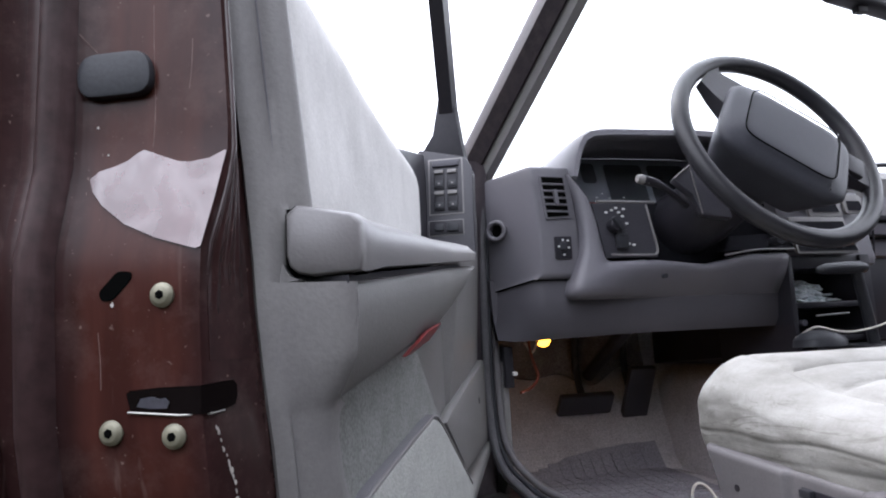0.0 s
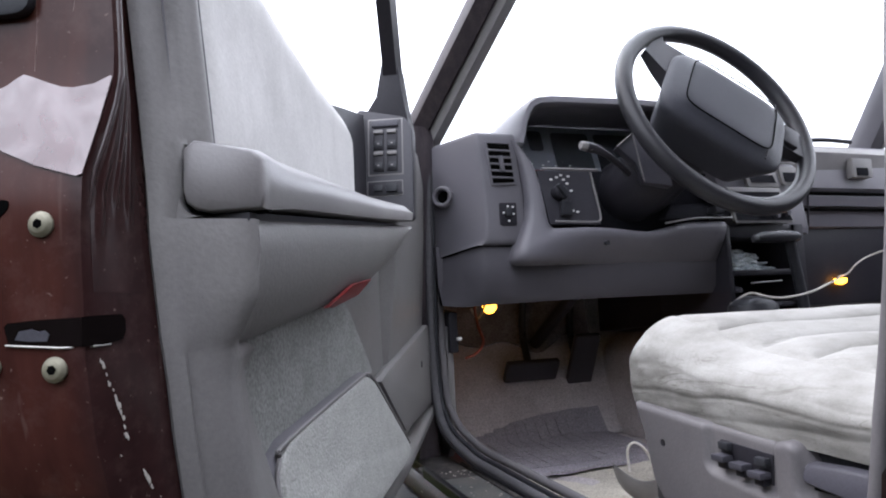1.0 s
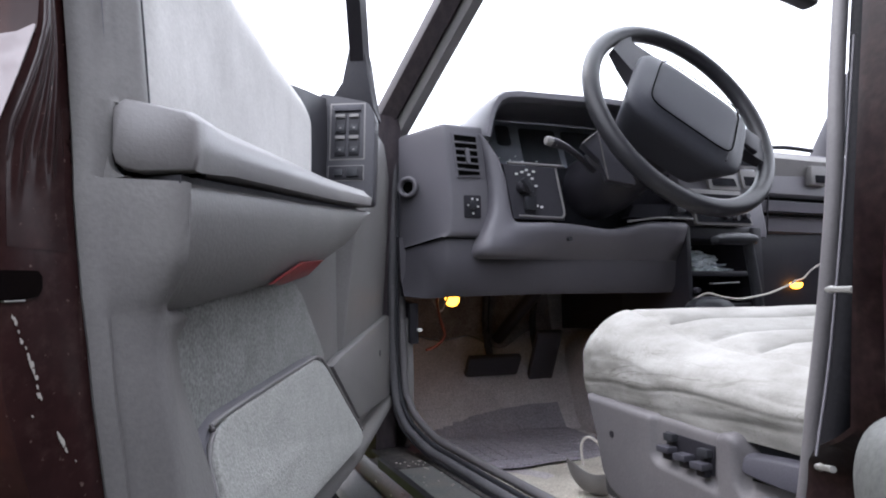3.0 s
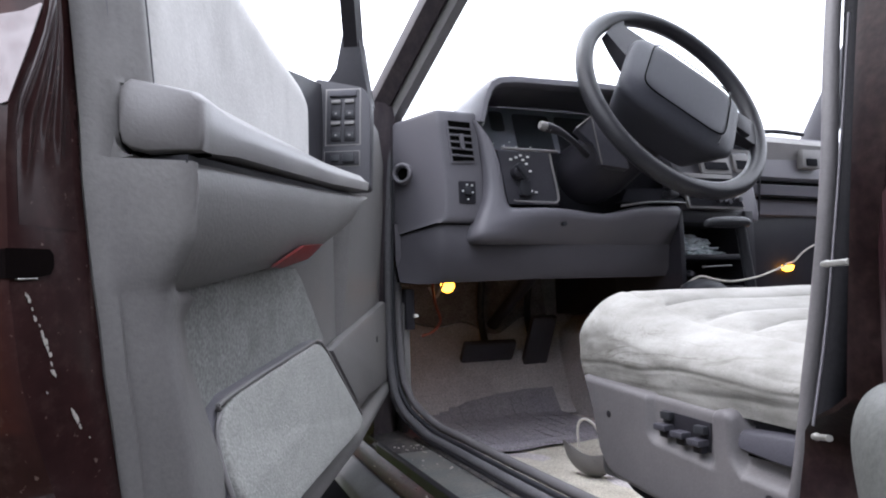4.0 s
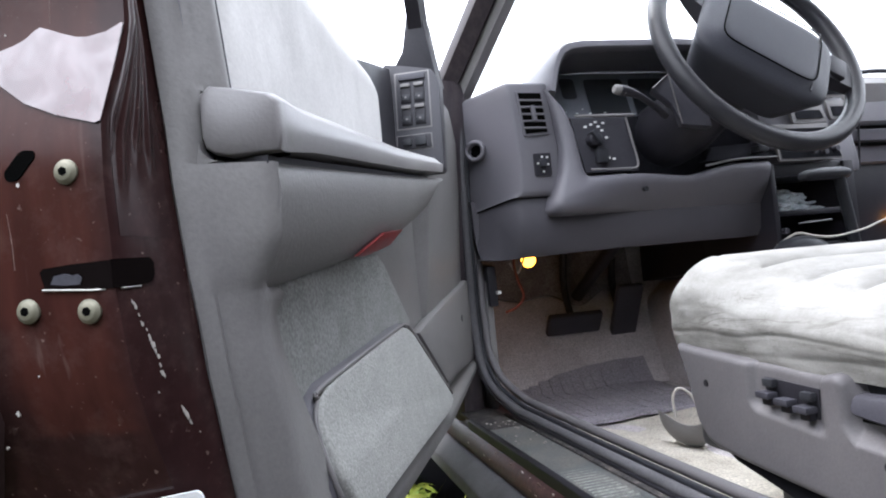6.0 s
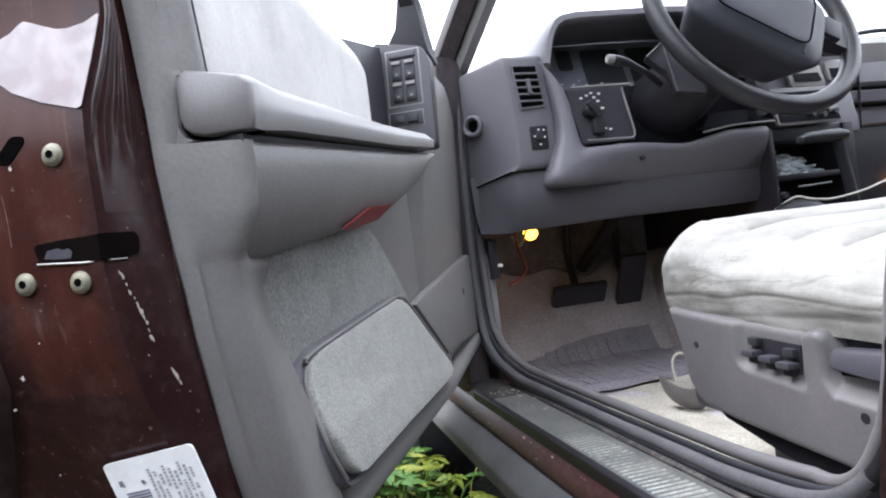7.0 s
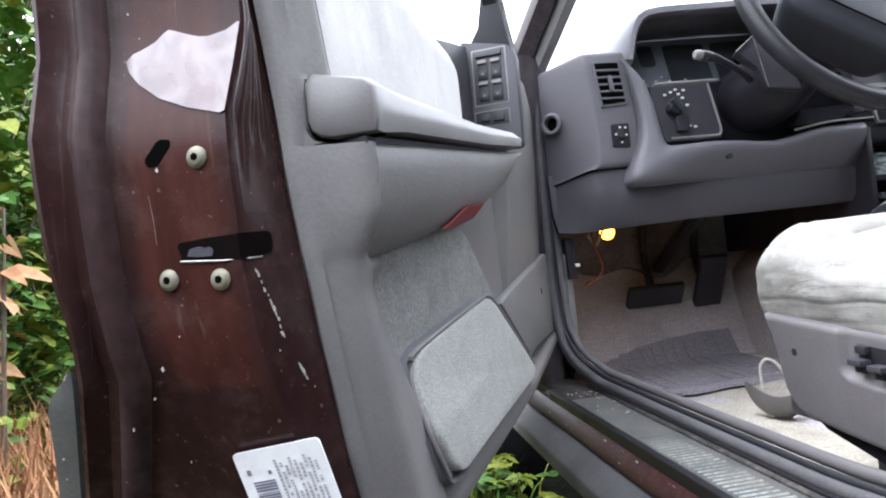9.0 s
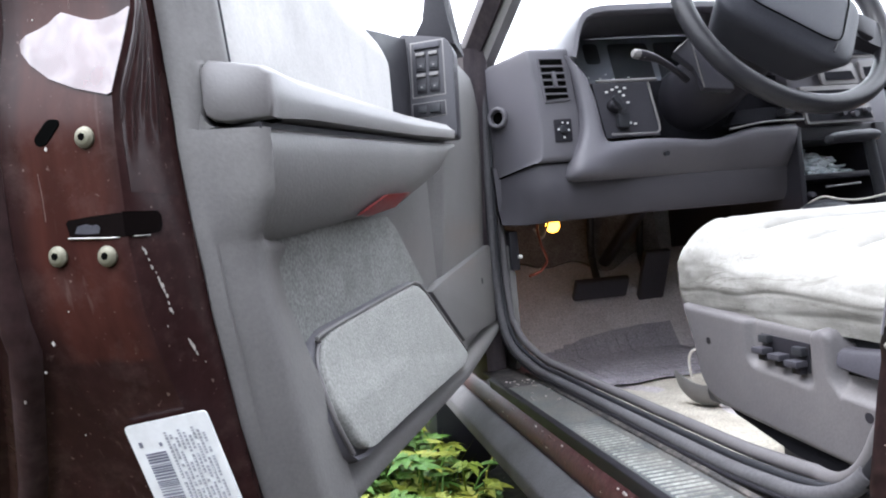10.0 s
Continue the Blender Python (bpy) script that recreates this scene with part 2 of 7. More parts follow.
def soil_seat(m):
    """Dirt rubbed into the nap, thin wandering wisps and faint upright brush marks, plus side shading."""
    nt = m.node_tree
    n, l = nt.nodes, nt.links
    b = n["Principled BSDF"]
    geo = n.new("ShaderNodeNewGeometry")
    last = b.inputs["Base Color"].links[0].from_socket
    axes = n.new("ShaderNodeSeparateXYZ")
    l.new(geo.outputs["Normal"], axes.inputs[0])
    # facing mask: sides take the full darkening, the top little
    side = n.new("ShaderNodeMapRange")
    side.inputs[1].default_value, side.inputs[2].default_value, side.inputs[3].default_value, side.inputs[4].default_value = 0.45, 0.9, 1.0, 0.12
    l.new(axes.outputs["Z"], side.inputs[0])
    for scale, freq, lo, hi, amount, tint in (((3, 7, 46), 1.0, 0.0, 0.016, 0.72, (0.105, 0.097, 0.085, 1)), ((5, 16, 90), 1.0, 0.0, 0.012, 0.45, (0.12, 0.112, 0.10, 1)), ((40, 130, 9), 1.0, 0.0, 0.05, 0.22, (0.20, 0.19, 0.175, 1))):
        mp = n.new("ShaderNodeMapping")
        mp.inputs["Scale"].default_value = scale
        mp.inputs["Rotation"].default_value = (0.10, 0, 0)
        l.new(geo.outputs["Position"], mp.inputs["Vector"])
        tex = n.new("ShaderNodeTexNoise")
        tex.inputs["Scale"].default_value, tex.inputs["Detail"].default_value, tex.inputs["Distortion"].default_value = freq, 4.0, 0.6
        l.new(mp.outputs[0], tex.inputs["Vector"])
        away = n.new("ShaderNodeMath")
        away.operation = "SUBTRACT"
        away.inputs[1].default_value = 0.5
        l.new(tex.outputs["Fac"], away.inputs[0])
        size = n.new("ShaderNodeMath")
        size.operation = "ABSOLUTE"
        l.new(away.outputs[0], size.inputs[0])
        thin = n.new("ShaderNodeMapRange")
        thin.inputs[1].default_value, thin.inputs[2].default_value, thin.inputs[3].default_value, thin.inputs[4].default_value = lo, hi, 1.0, 0.0
        l.new(size.outputs[0], thin.inputs[0])
        where = n.new("ShaderNodeTexNoise")
        where.inputs["Scale"].default_value, where.inputs["Detail"].default_value = 16.0, 3.0
        l.new(geo.outputs["Position"], where.inputs["Vector"])
        gate = n.new("ShaderNodeMapRange")
        gate.inputs[1].default_value, gate.inputs[2].default_value, gate.inputs[4].default_value = 0.36, 0.56, amount
        l.new(where.outputs["Fac"], gate.inputs[0])
        both = n.new("ShaderNodeMath")
        both.operation = "MULTIPLY"
        l.new(thin.outputs[0], both.inputs[0])
        l.new(gate.outputs[0], both.inputs[1])
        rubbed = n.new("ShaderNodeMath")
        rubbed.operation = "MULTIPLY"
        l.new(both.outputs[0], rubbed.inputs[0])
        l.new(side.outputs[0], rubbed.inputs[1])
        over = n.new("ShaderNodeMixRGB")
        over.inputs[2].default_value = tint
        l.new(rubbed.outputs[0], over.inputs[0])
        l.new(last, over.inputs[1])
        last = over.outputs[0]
    # broad grey soiling, with the sides' darker shading put into the colour
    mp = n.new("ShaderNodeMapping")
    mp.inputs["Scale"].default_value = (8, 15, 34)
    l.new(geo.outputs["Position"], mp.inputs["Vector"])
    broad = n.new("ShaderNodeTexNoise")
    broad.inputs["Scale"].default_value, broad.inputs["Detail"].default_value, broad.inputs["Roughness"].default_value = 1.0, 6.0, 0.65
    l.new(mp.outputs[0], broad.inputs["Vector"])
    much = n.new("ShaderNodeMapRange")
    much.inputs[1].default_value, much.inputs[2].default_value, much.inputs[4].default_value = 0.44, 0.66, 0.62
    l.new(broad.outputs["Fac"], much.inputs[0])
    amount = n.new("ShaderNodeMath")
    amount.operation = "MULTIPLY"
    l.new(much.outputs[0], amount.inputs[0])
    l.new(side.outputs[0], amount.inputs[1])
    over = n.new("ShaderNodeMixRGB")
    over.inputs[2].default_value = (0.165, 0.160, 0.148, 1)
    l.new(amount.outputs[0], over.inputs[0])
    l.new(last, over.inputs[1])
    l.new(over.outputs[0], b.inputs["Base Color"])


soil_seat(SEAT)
CARPET = material("grey_carpet", (0.24, 0.242, 0.236), 1.0, second=(0.15, 0.15, 0.145), stain=25, stain_amount=0.6, grain=420, grain_bump=0.35, spec=0.05, grain_color=0.26)
# carpet set lighter: light caught by the sloping pocket, as colour
CARPET_LIT = material("pocket_carpet", (0.325, 0.326, 0.312), 1.0, second=(0.26, 0.263, 0.253), stain=40, stain_amount=0.6, grain=520, grain_bump=0.4, spec=0.05, grain_color=0.20)
FLOOR = material("beige_carpet", (0.60, 0.565, 0.49), 1.0, second=(0.30, 0.265, 0.22), stain=6, stain_amount=0.8, grain=350, grain_bump=0.8, spec=0.05, grain_color=0.3)
KICK = material("footwell_carpet", (0.60, 0.56, 0.565), 1.0, second=(0.40, 0.362, 0.368), stain=6, stain_amount=0.8, grain=350, grain_bump=0.8, spec=0.05, grain_color=0.3)
# dark felt tone that stands for shade high in the footwell
FOOTWELL_SHADE = material("footwell_shade_felt", (0.15, 0.132, 0.132), 1.0, second=(0.27, 0.245, 0.240), stain=14, stain_amount=0.8, grain=260, grain_bump=0.6, spec=0.04, grain_color=0.3)
MAT = material("mat_carpet", (0.30, 0.282, 0.312), 1.0, second=(0.40, 0.372, 0.392), stain=9, grain=300, grain_bump=0.8, spec=0.05, grain_color=0.3)
SCUFF = material("scuff_plate", (0.078, 0.085, 0.088), 0.45, metal=0.1, second=(0.16, 0.15, 0.135), stain=18, stain_amount=0.9, grain=260, grain_bump=0.2, grain_color=0.25)
RIB = material("worn_rib", (0.38, 0.388, 0.36), 0.5, metal=0.2, second=(0.10, 0.098, 0.09), stain=14, stain_amount=0.95, grain=200, grain_color=0.3)
SILL_RED = material("sill_paint", (0.047, 0.012, 0.014), 0.42, second=(0.16, 0.100, 0.088), stain=75, stain_amount=0.36, grain=160, grain_bump=0.15, spec=0.3, grain_color=0.3)
METAL = material("zinc_metal", (0.19, 0.18, 0.132), 0.5, metal=0.3, second=(0.10, 0.09, 0.06), stain=160, grain=300)
STEEL = material("steel", (0.42, 0.41, 0.39), 0.4, metal=0.8, grain=300)
CLAD = material("grey_cladding", (0.098, 0.101, 0.098), 0.5, second=(0.066, 0.068, 0.064), stain=9, stain_amount=0.7, grain=350, grain_bump=0.15, spec=0.25)
PAPER = material("label_paper", (0.86, 0.87, 0.89), 0.5, second=(0.6, 0.6, 0.6), stain=18, stain_amount=0.5, grain=200, grain_bump=0.02, grain_color=0.04)
INK = material("ink", (0.20, 0.20, 0.26), 0.6, grain=200)
PRINT = material("faint_print", (0.42, 0.42, 0.47), 0.6, grain=200)
WHITEMARK = material("white_print", (0.7, 0.7, 0.68), 0.6, grain=200)
CHIP = material("chipped_primer", (0.47, 0.43, 0.40), 0.8, grain=200, grain_color=0.3)
REDLENS = material("red_reflector", (0.19, 0.018, 0.020), 0.3, second=(0.12, 0.012, 0.014), grain=200)
AMBER = glow("amber_bulb", (1.0, 0.40, 0.03), 3.2)
SILL_CLAD = material("dark_cladding", (0.100, 0.098, 0.104), 0.6, second=(0.062, 0.061, 0.060), stain=9, stain_amount=0.8, grain=350, grain_bump=0.15, spec=0.15)
GRIME_SHADE = material("dirt_and_shade", (0.030, 0.028, 0.029), 0.6, second=(0.16, 0.14, 0.125), stain=70, stain_amount=0.5, grain=200, grain_bump=0.3, spec=0.3, grain_color=0.4)
RUN = material("dried_run", (0.17, 0.115, 0.10), 0.7, second=(0.07, 0.035, 0.03), stain=120, stain_amount=1.0, grain=200, grain_color=0.3)
SEAT_TRIM = material("seat_trim_plastic", (0.114, 0.108, 0.114), 0.5, second=(0.145, 0.138, 0.142), stain=9, stain_amount=0.7, grain=420, grain_bump=0.14, spec=0.3, grain_color=0.05)
BEAD = material("flange_paint", (0.026, 0.011, 0.012), 0.34, second=(0.05, 0.02, 0.02), stain=40, grain=120, grain_bump=0.03, coat=0.5, spec=0.5)
BEAD.node_tree.nodes["Principled BSDF"].inputs["Coat Roughness"].default_value = 0.30
WIRE = material("wire_sheath", (0.45, 0.42, 0.38), 0.6, grain=200)
REDWIRE = material("red_wire", (0.30, 0.07, 0.04), 0.5, grain=200)
GLASS = glass_material()
LEAF = material("leaf", (0.036, 0.096, 0.014), 0.6, second=(0.080, 0.145, 0.020), spec=0.2, stain=3, stain_amount=1.0, grain=80, grain_color=0.25)
LEAF_LIGHT = material("young_leaf", (0.098, 0.145, 0.016), 0.6, second=(0.19, 0.165, 0.022), spec=0.2, stain=3, stain_amount=1.0, grain=80, grain_color=0.25)
DRY = material("dry_stalks", (0.30, 0.13, 0.06), 0.9, second=(0.36, 0.24, 0.12), stain=6, stain_amount=1.0, grain=80)
BARK = material("bark", (0.10, 0.08, 0.06), 0.9, grain=60, grain_bump=0.5)
SOIL = material("soil", (0.022, 0.018, 0.013), 1.0, second=(0.012, 0.017, 0.008), stain=1.5, stain_amount=0.9, grain=40, grain_bump=0.8, grain_color=0.4, spec=0.03)

# ---- geometry helpers ----
ORIGIN = {}


def thing(name, at, label, category, group="", kind=""):
    ob = new(name)
    ob.location = at
    ORIGIN[ob] = Vector(at)
    return tagged(ob, label, category, group, kind)


def mesh_object(name, bm, mat, at=None, flat=False, sharp=40):
    bmesh.ops.recalc_face_normals(bm, faces=bm.faces)
    lo = Vector([min(v.co[i] for v in bm.verts) for i in range(3)])
    hi = Vector([max(v.co[i] for v in bm.verts) for i in range(3)])
    c = Vector(((lo.x + hi.x) / 2, (lo.y + hi.y) / 2, lo.z)) if at is None else Vector(at)
    bmesh.ops.translate(bm, verts=bm.verts, vec=-c)
    me = bpy.data.meshes.new(name)
    bm.to_mesh(me)
    bm.free()
    me.materials.append(mat)
    if not flat:
        me.polygons.foreach_set("use_smooth", [True] * len(me.polygons))
        me.set_sharp_from_angle(angle=radians(sharp))
    ob = new(name, me)
    ob.location = c
    ORIGIN[ob] = c
    return ob


def part(name, bm, mat, parent, label="", flat=False, sharp=40):
    ob = mesh_object(name, bm, mat, flat=flat, sharp=sharp)
    ob.parent = parent
    ob.location = ORIGIN[ob] - ORIGIN[parent]
    if label:
        tagged(ob, label)
    return ob


def bevelled(bm, w, seg=2, angle=25):
    if w > 0:
        es = [e for e in bm.edges if len(e.link_faces) == 2 and e.calc_face_angle(0) > radians(angle)]
        bmesh.ops.bevel(bm, geom=es, offset=w, segments=seg, affect="EDGES", profile=0.6, clamp_overlap=True)
    return bm


def prism(pts, vec, bevel=0.0, seg=2):
    """A flat outline pushed along vec."""
    bm = bmesh.new()
    a = [bm.verts.new(Vector(p)) for p in pts]
    b = [bm.verts.new(Vector(p) + Vector(vec)) for p in pts]
    bm.faces.new(a)
    bm.faces.new(b[::-1])
    k = len(pts)
    for i in range(k):
        bm.faces.new((a[i], b[i], b[(i + 1) % k], a[(i + 1) % k]))
    bmesh.ops.recalc_face_normals(bm, faces=bm.faces)
    return bevelled(bm, bevel, seg)


def box(x0, x1, y0, y1, z0, z1, bevel=0.003, seg=2):
    return prism([(x0, y0, z0), (x1, y0, z0), (x1, y1, z0), (x0, y1, z0)], (0, 0, z1 - z0), bevel, seg)


def loft(rings, closed=True, caps=True):
    """A skin over rings of equal length."""
    bm = bmesh.new()
    vs = [[bm.verts.new(Vector(p)) for p in r] for r in rings]
    k = len(rings[0])
    for a, b in zip(vs, vs[1:]):
        for i in range(k if closed else k - 1):
            j = (i + 1) % k
            bm.faces.new((a[i], a[j], b[j], b[i]))
    if caps and closed:
        bm.faces.new(vs[0][::-1])
        bm.faces.new(vs[-1])
    bmesh.ops.recalc_face_normals(bm, faces=bm.faces)
    return bm


def tube(path, radius, sides=10, closed=False):
    """A round bar along a path; radius may be one number or one for each point."""
    pts = [Vector(p) for p in path]
    sides = max(sides, 10)
    rings, up = [], Vector((0.13, 0.27, 0.95))
    k = len(pts)
    for i, p in enumerate(pts):
        a, b = (pts[i - 1], pts[(i + 1) % k]) if closed else (pts[max(i - 1, 0)], pts[min(i + 1, k - 1)])
        t = (b - a).normalized()
        side = t.cross(up).normalized()
        top = side.cross(t)
        r = radius[i] if isinstance(radius, (list, tuple)) else radius
        rings.append([p + r * (math.cos(q) * side + math.sin(q) * top) for q in [2 * math.pi * j / sides for j in range(sides)]])
    if closed:
        rings.append(rings[0])
    bm = loft(rings, caps=not closed)
    bmesh.ops.remove_doubles(bm, verts=bm.verts, dist=1e-6)
    return bm


def join(*bms):
    """One bmesh out of several."""
    out = bms[0]
    for b in bms[1:]:
        me = bpy.data.meshes.new("join")
        b.to_mesh(me)
        b.free()
        out.from_mesh(me)
        bpy.data.meshes.remove(me)
    return out


def moved(bm, m):
    bmesh.ops.transform(bm, matrix=m, verts=bm.verts)
    return bm


def smooth_line(pts, n=8):
    """Points along a Catmull-Rom curve through pts."""
    p = [Vector(q) for q in pts]
    p = [2 * p[0] - p[1], *p, 2 * p[-1] - p[-2]]
    out = []
    for i in range(1, len(p) - 2):
        for j in range(n):
            t = j / n
            a, b, c, d = p[i - 1:i + 3]
            out.append(0.5 * ((2 * b) + (c - a) * t + (2 * a - 5 * b + 4 * c - d) * t * t + (3 * b - a - 3 * c + d) * t ** 3))
    return out + [p[-2]]


def rounded(pts, r, n=4):
    """A flat outline with its corners rounded."""
    p = [Vector(q) for q in pts]
    out = []
    for i, q in enumerate(p):
        a, b = p[i - 1] - q, p[(i + 1) % len(p)] - q
        k = min(r, a.length * 0.45, b.length * 0.45)
        s, e = q + a.normalized() * k, q + b.normalized() * k
        for j in range(n + 1):
            t = j / n
            out.append((1 - t) ** 2 * s + 2 * t * (1 - t) * q + t * t * e)
    return out


def skin(fn, nu, nv, back=None):
    """A grid surface fn(u, v), u and v from 0 to 1; back: a push that gives it thickness."""
    bm = bmesh.new()
    g = [[bm.verts.new(Vector(fn(i / nu, j / nv))) for j in range(nv + 1)] for i in range(nu + 1)]
    for i in range(nu):
        for j in range(nv):
            bm.faces.new((g[i][j], g[i + 1][j], g[i + 1][j + 1], g[i][j + 1]))
    if back is not None:
        h = [[bm.verts.new(v.co + Vector(back)) for v in r] for r in g]
        for i in range(nu):
            for j in range(nv):
                bm.faces.new((h[i][j], h[i][j + 1], h[i + 1][j + 1], h[i + 1][j]))
        for i in range(nu):
            bm.faces.new((g[i][0], h[i][0], h[i + 1][0], g[i + 1][0]))
            bm.faces.new((g[i][nv], g[i + 1][nv], h[i + 1][nv], h[i][nv]))
        for j in range(nv):
            bm.faces.new((g[0][j], g[0][j + 1], h[0][j + 1], h[0][j]))
            bm.faces.new((g[nu][j], h[nu][j], h[nu][j + 1], g[nu][j + 1]))
    return bm


def lerp(x, pairs):
    """A value between the rows of a table."""
    if x <= pairs[0][0]:
        return pairs[0][1]
    for (a, p), (b, q) in zip(pairs, pairs[1:]):
        if x <= b:
            return p + (q - p) * (x - a) / (b - a)
    return pairs[-1][1]


# ---- ground ----
def ground_height(x, y):
    d = max(0.0, max(-0.3 - x, x - 1.7, y - 2.3, -2.8 - y))
    return -0.02 + 0.05 * noise.noise((x * 0.9, y * 0.9, 0)) + 0.02 * noise.noise((x * 4, y * 4, 3)) + 0.06 * min(d, 4)


gb = bmesh.new()
steps = [-400, -120, -40, -15, -8] + [-5 + 0.25 * i for i in range(41)] + [8, 15, 40, 120, 400]
gv = [[gb.verts.new((x, y, ground_height(x, y) if abs(x) < 10 and abs(y) < 10 else 0.2)) for y in steps] for x in steps]
for i in range(len(steps) - 1):
    for j in range(len(steps) - 1):
        gb.faces.new((gv[i][j], gv[i + 1][j], gv[i + 1][j + 1], gv[i][j + 1]))
tagged(mesh_object("ground", gb, SOIL, at=(0, 0, 0)), "dark soil overgrown with weeds", "ground", kind="structure")

# ---- the car: x to its right, y ahead ----
MID = 0.69
car = thing("car", (MID, -0.2, 0.0), "parked maroon off-road car with worn grey interior, driver's door open", "car")


def rail(profile, y0, y1, bevel=0.0):
    """A bar along y with a cross-section of (x, z)."""
    return prism([(x, y0, z) for x, z in profile], (0, y1 - y0, 0), bevel)


# sill, from the outside in
sill = part("sill", rail([(-0.002, 0.36), (-0.013, 0.428), (-0.0165, 0.438), (-0.0135, 0.452), (-0.006, 0.462), (0.0, 0.4635), (0.004, 0.474), (0.09, 0.474), (0.09, 0.36)], -0.9, 1.30, 0.002), SILL_RED, car, "maroon painted sill, chipped and dirty")
part("sill_cladding", rail([(-0.004, 0.365), (-0.038, 0.378), (-0.049, 0.392), (-0.046, 0.408), (-0.032, 0.424), (-0.018, 0.4325), (-0.010, 0.430), (-0.004, 0.40)], -0.9, 1.50, 0.003), SILL_CLAD, car, "dark grey plastic sill cladding")
part("sill_strip", rail([(-0.0065, 0.4605), (-0.0075, 0.4755), (-0.002, 0.4795), (0.006, 0.470)], 0.2, 1.06, 0.001), BLACK, sill, "black rubber sill strip")
plate = part("scuff_plate", box(-0.003, 0.050, 0.22, 0.955, 0.472, 0.480, 0.002), SCUFF, car, "worn grey ribbed scuff plate")
part("sill_step", rail([(0.0495, 0.4738), (0.0500, 0.4815), (0.0545, 0.4835), (0.062, 0.4790), (0.080, 0.4770), (0.080, 0.4738)], 0.25, 1.04, 0.001), GRIME_SHADE, sill, "dark dirty step along the seal")
# dark pad: dirt, with the shade near the hinge put into its colour
part("sill_end", rail([(-0.004, 0.4738), (-0.004, 0.4785), (0.002, 0.4797), (0.052, 0.4797), (0.056, 0.4738)], 0.9553, 1.118, 0.0008), GRIME_SHADE, sill, "front end of the sill, dirt and shade in its dark colour")
ribs = bmesh.new()
rib_rng = random.Random(11)
for i in range(54):
    y = 0.24 + 0.0088 * i
    h = 0.4798 + 0.0016 * min(1.0, (0.735 - y) / 0.10) * rib_rng.uniform(0.7, 1.0)
    x0, x1 = rib_rng.uniform(-0.001, 0.001), 0.040 + rib_rng.uniform(-0.002, 0.002)
    w = 0.0040 - 0.0030 * max(0.0, min(1.0, (y - 0.45) / 0.26))
    r = [ribs.verts.new(c) for c in ((x0, y, 0.4795), (x0, y + w, 0.4795), (x0 + 0.001, y + 0.7 * w, h), (x0 + 0.001, y + 0.3 * w, h), (x1, y, 0.4795), (x1, y + w, 0.4795), (x1 - 0.001, y + 0.7 * w, h), (x1 - 0.001, y + 0.3 * w, h))]
    for q in ((0, 3, 7, 4), (3, 2, 6, 7), (1, 5, 6, 2), (0, 1, 2, 3), (4, 7, 6, 5)):
        ribs.faces.new([r[k] for k in q])
tagged(part("plate_ribs", ribs, RIB, plate, "worn bright plate ribs", flat=True), kind="stuff")

flake_rng = random.Random(31)
for i in range(60):
    fy, fr = flake_rng.uniform(0.3, 1.05), flake_rng.uniform(0.0008, 0.0042)
    fx, fz = flake_rng.choice(((-0.0150, 0.4440), (-0.0105, 0.4570), (-0.0035, 0.4632)))
    part("paint_flake", prism([(fx - 0.0003, fy + 1.8 * fr * math.cos(a) * flake_rng.uniform(0.4, 1), fz + 0.5 * fr * math.sin(a) * flake_rng.uniform(0.4, 1)) for a in [2 * math.pi * q / 8 for q in range(8)]], (0.0012, 0, 0.0006)), flake_rng.choice((CHIP, RUN, RUN)), sill)

for i in range(26):
    fx, fy, fr = flake_rng.uniform(0.004, 0.048), 0.996 - 0.20 * flake_rng.random() ** 2.2, flake_rng.uniform(0.0008, 0.0026)
    part("debris", prism([(fx + fr * math.cos(a) * flake_rng.uniform(0.4, 1), fy + 1.5 * fr * math.sin(a) * flake_rng.uniform(0.4, 1), 0.4798) for a in [2 * math.pi * q / 7 for q in range(7)]], (0, 0, 0.0011)), CHIP, plate)

# door opening: rubber seal and the trim inside it
seal_line = smooth_line([(0.185, 0.315, 1.10), (0.113, 0.288, 0.88), (0.0895, 0.281, 0.774), (0.0845, 0.298, 0.66), (0.077, 0.320, 0.56), (0.068, 0.362, 0.508), (0.066, 0.45, 0.494), (0.066, 0.60, 0.492),
                         (0.064, 0.90, 0.494), (0.055, 1.0, 0.503), (0.040, 1.075, 0.540), (0.036, 1.105, 0.62), (0.040, 1.115, 0.80), (0.050, 1.125, 1.02)], 8)
SEAL_R = [lerp(p.y, [(0.31, 0.0066), (0.42, 0.0066)]) for p in seal_line]


def along(p, out, up):
    """An offset from the seal line that fades out at the pillar."""
    k = min(1.0, max(0.0, (p.y - 0.30) / 0.10))
    return p + Vector((out * k, 0.0, up * k if p.z < 0.56 else 0.0))


split = next(i for i, p in enumerate(seal_line) if p.z < 0.535)
seal = part("door_seal", tube([along(p, -0.0030, -0.0024) for p in seal_line[split:]], SEAL_R[split:], 14), RUBBER, car, "dark grey rubber door seal")
part("pillar_seal", tube([along(p, -0.0030, -0.0024) + Vector((0.002, -0.0015, 0)) for p in seal_line[:split + 2]], [lerp(p.z, [(0.53, 0.0066), (0.58, 0.0085), (0.70, 0.0085), (0.80, 0.0070)]) for p in seal_line[:split + 2]], 14), SEAL_BLACK, seal, "black seal along the door pillar")
part("seal_lip", tube([along(p, 0.0058, 0.0040) for p in seal_line], [0.55 * r for r in SEAL_R], 12), DARK, seal, "dark lip of the seal")
part("seal_foot", tube([along(p, -0.0088, -0.0075) for p in seal_line], [0.34 * r for r in SEAL_R], 10), BLACK, seal)


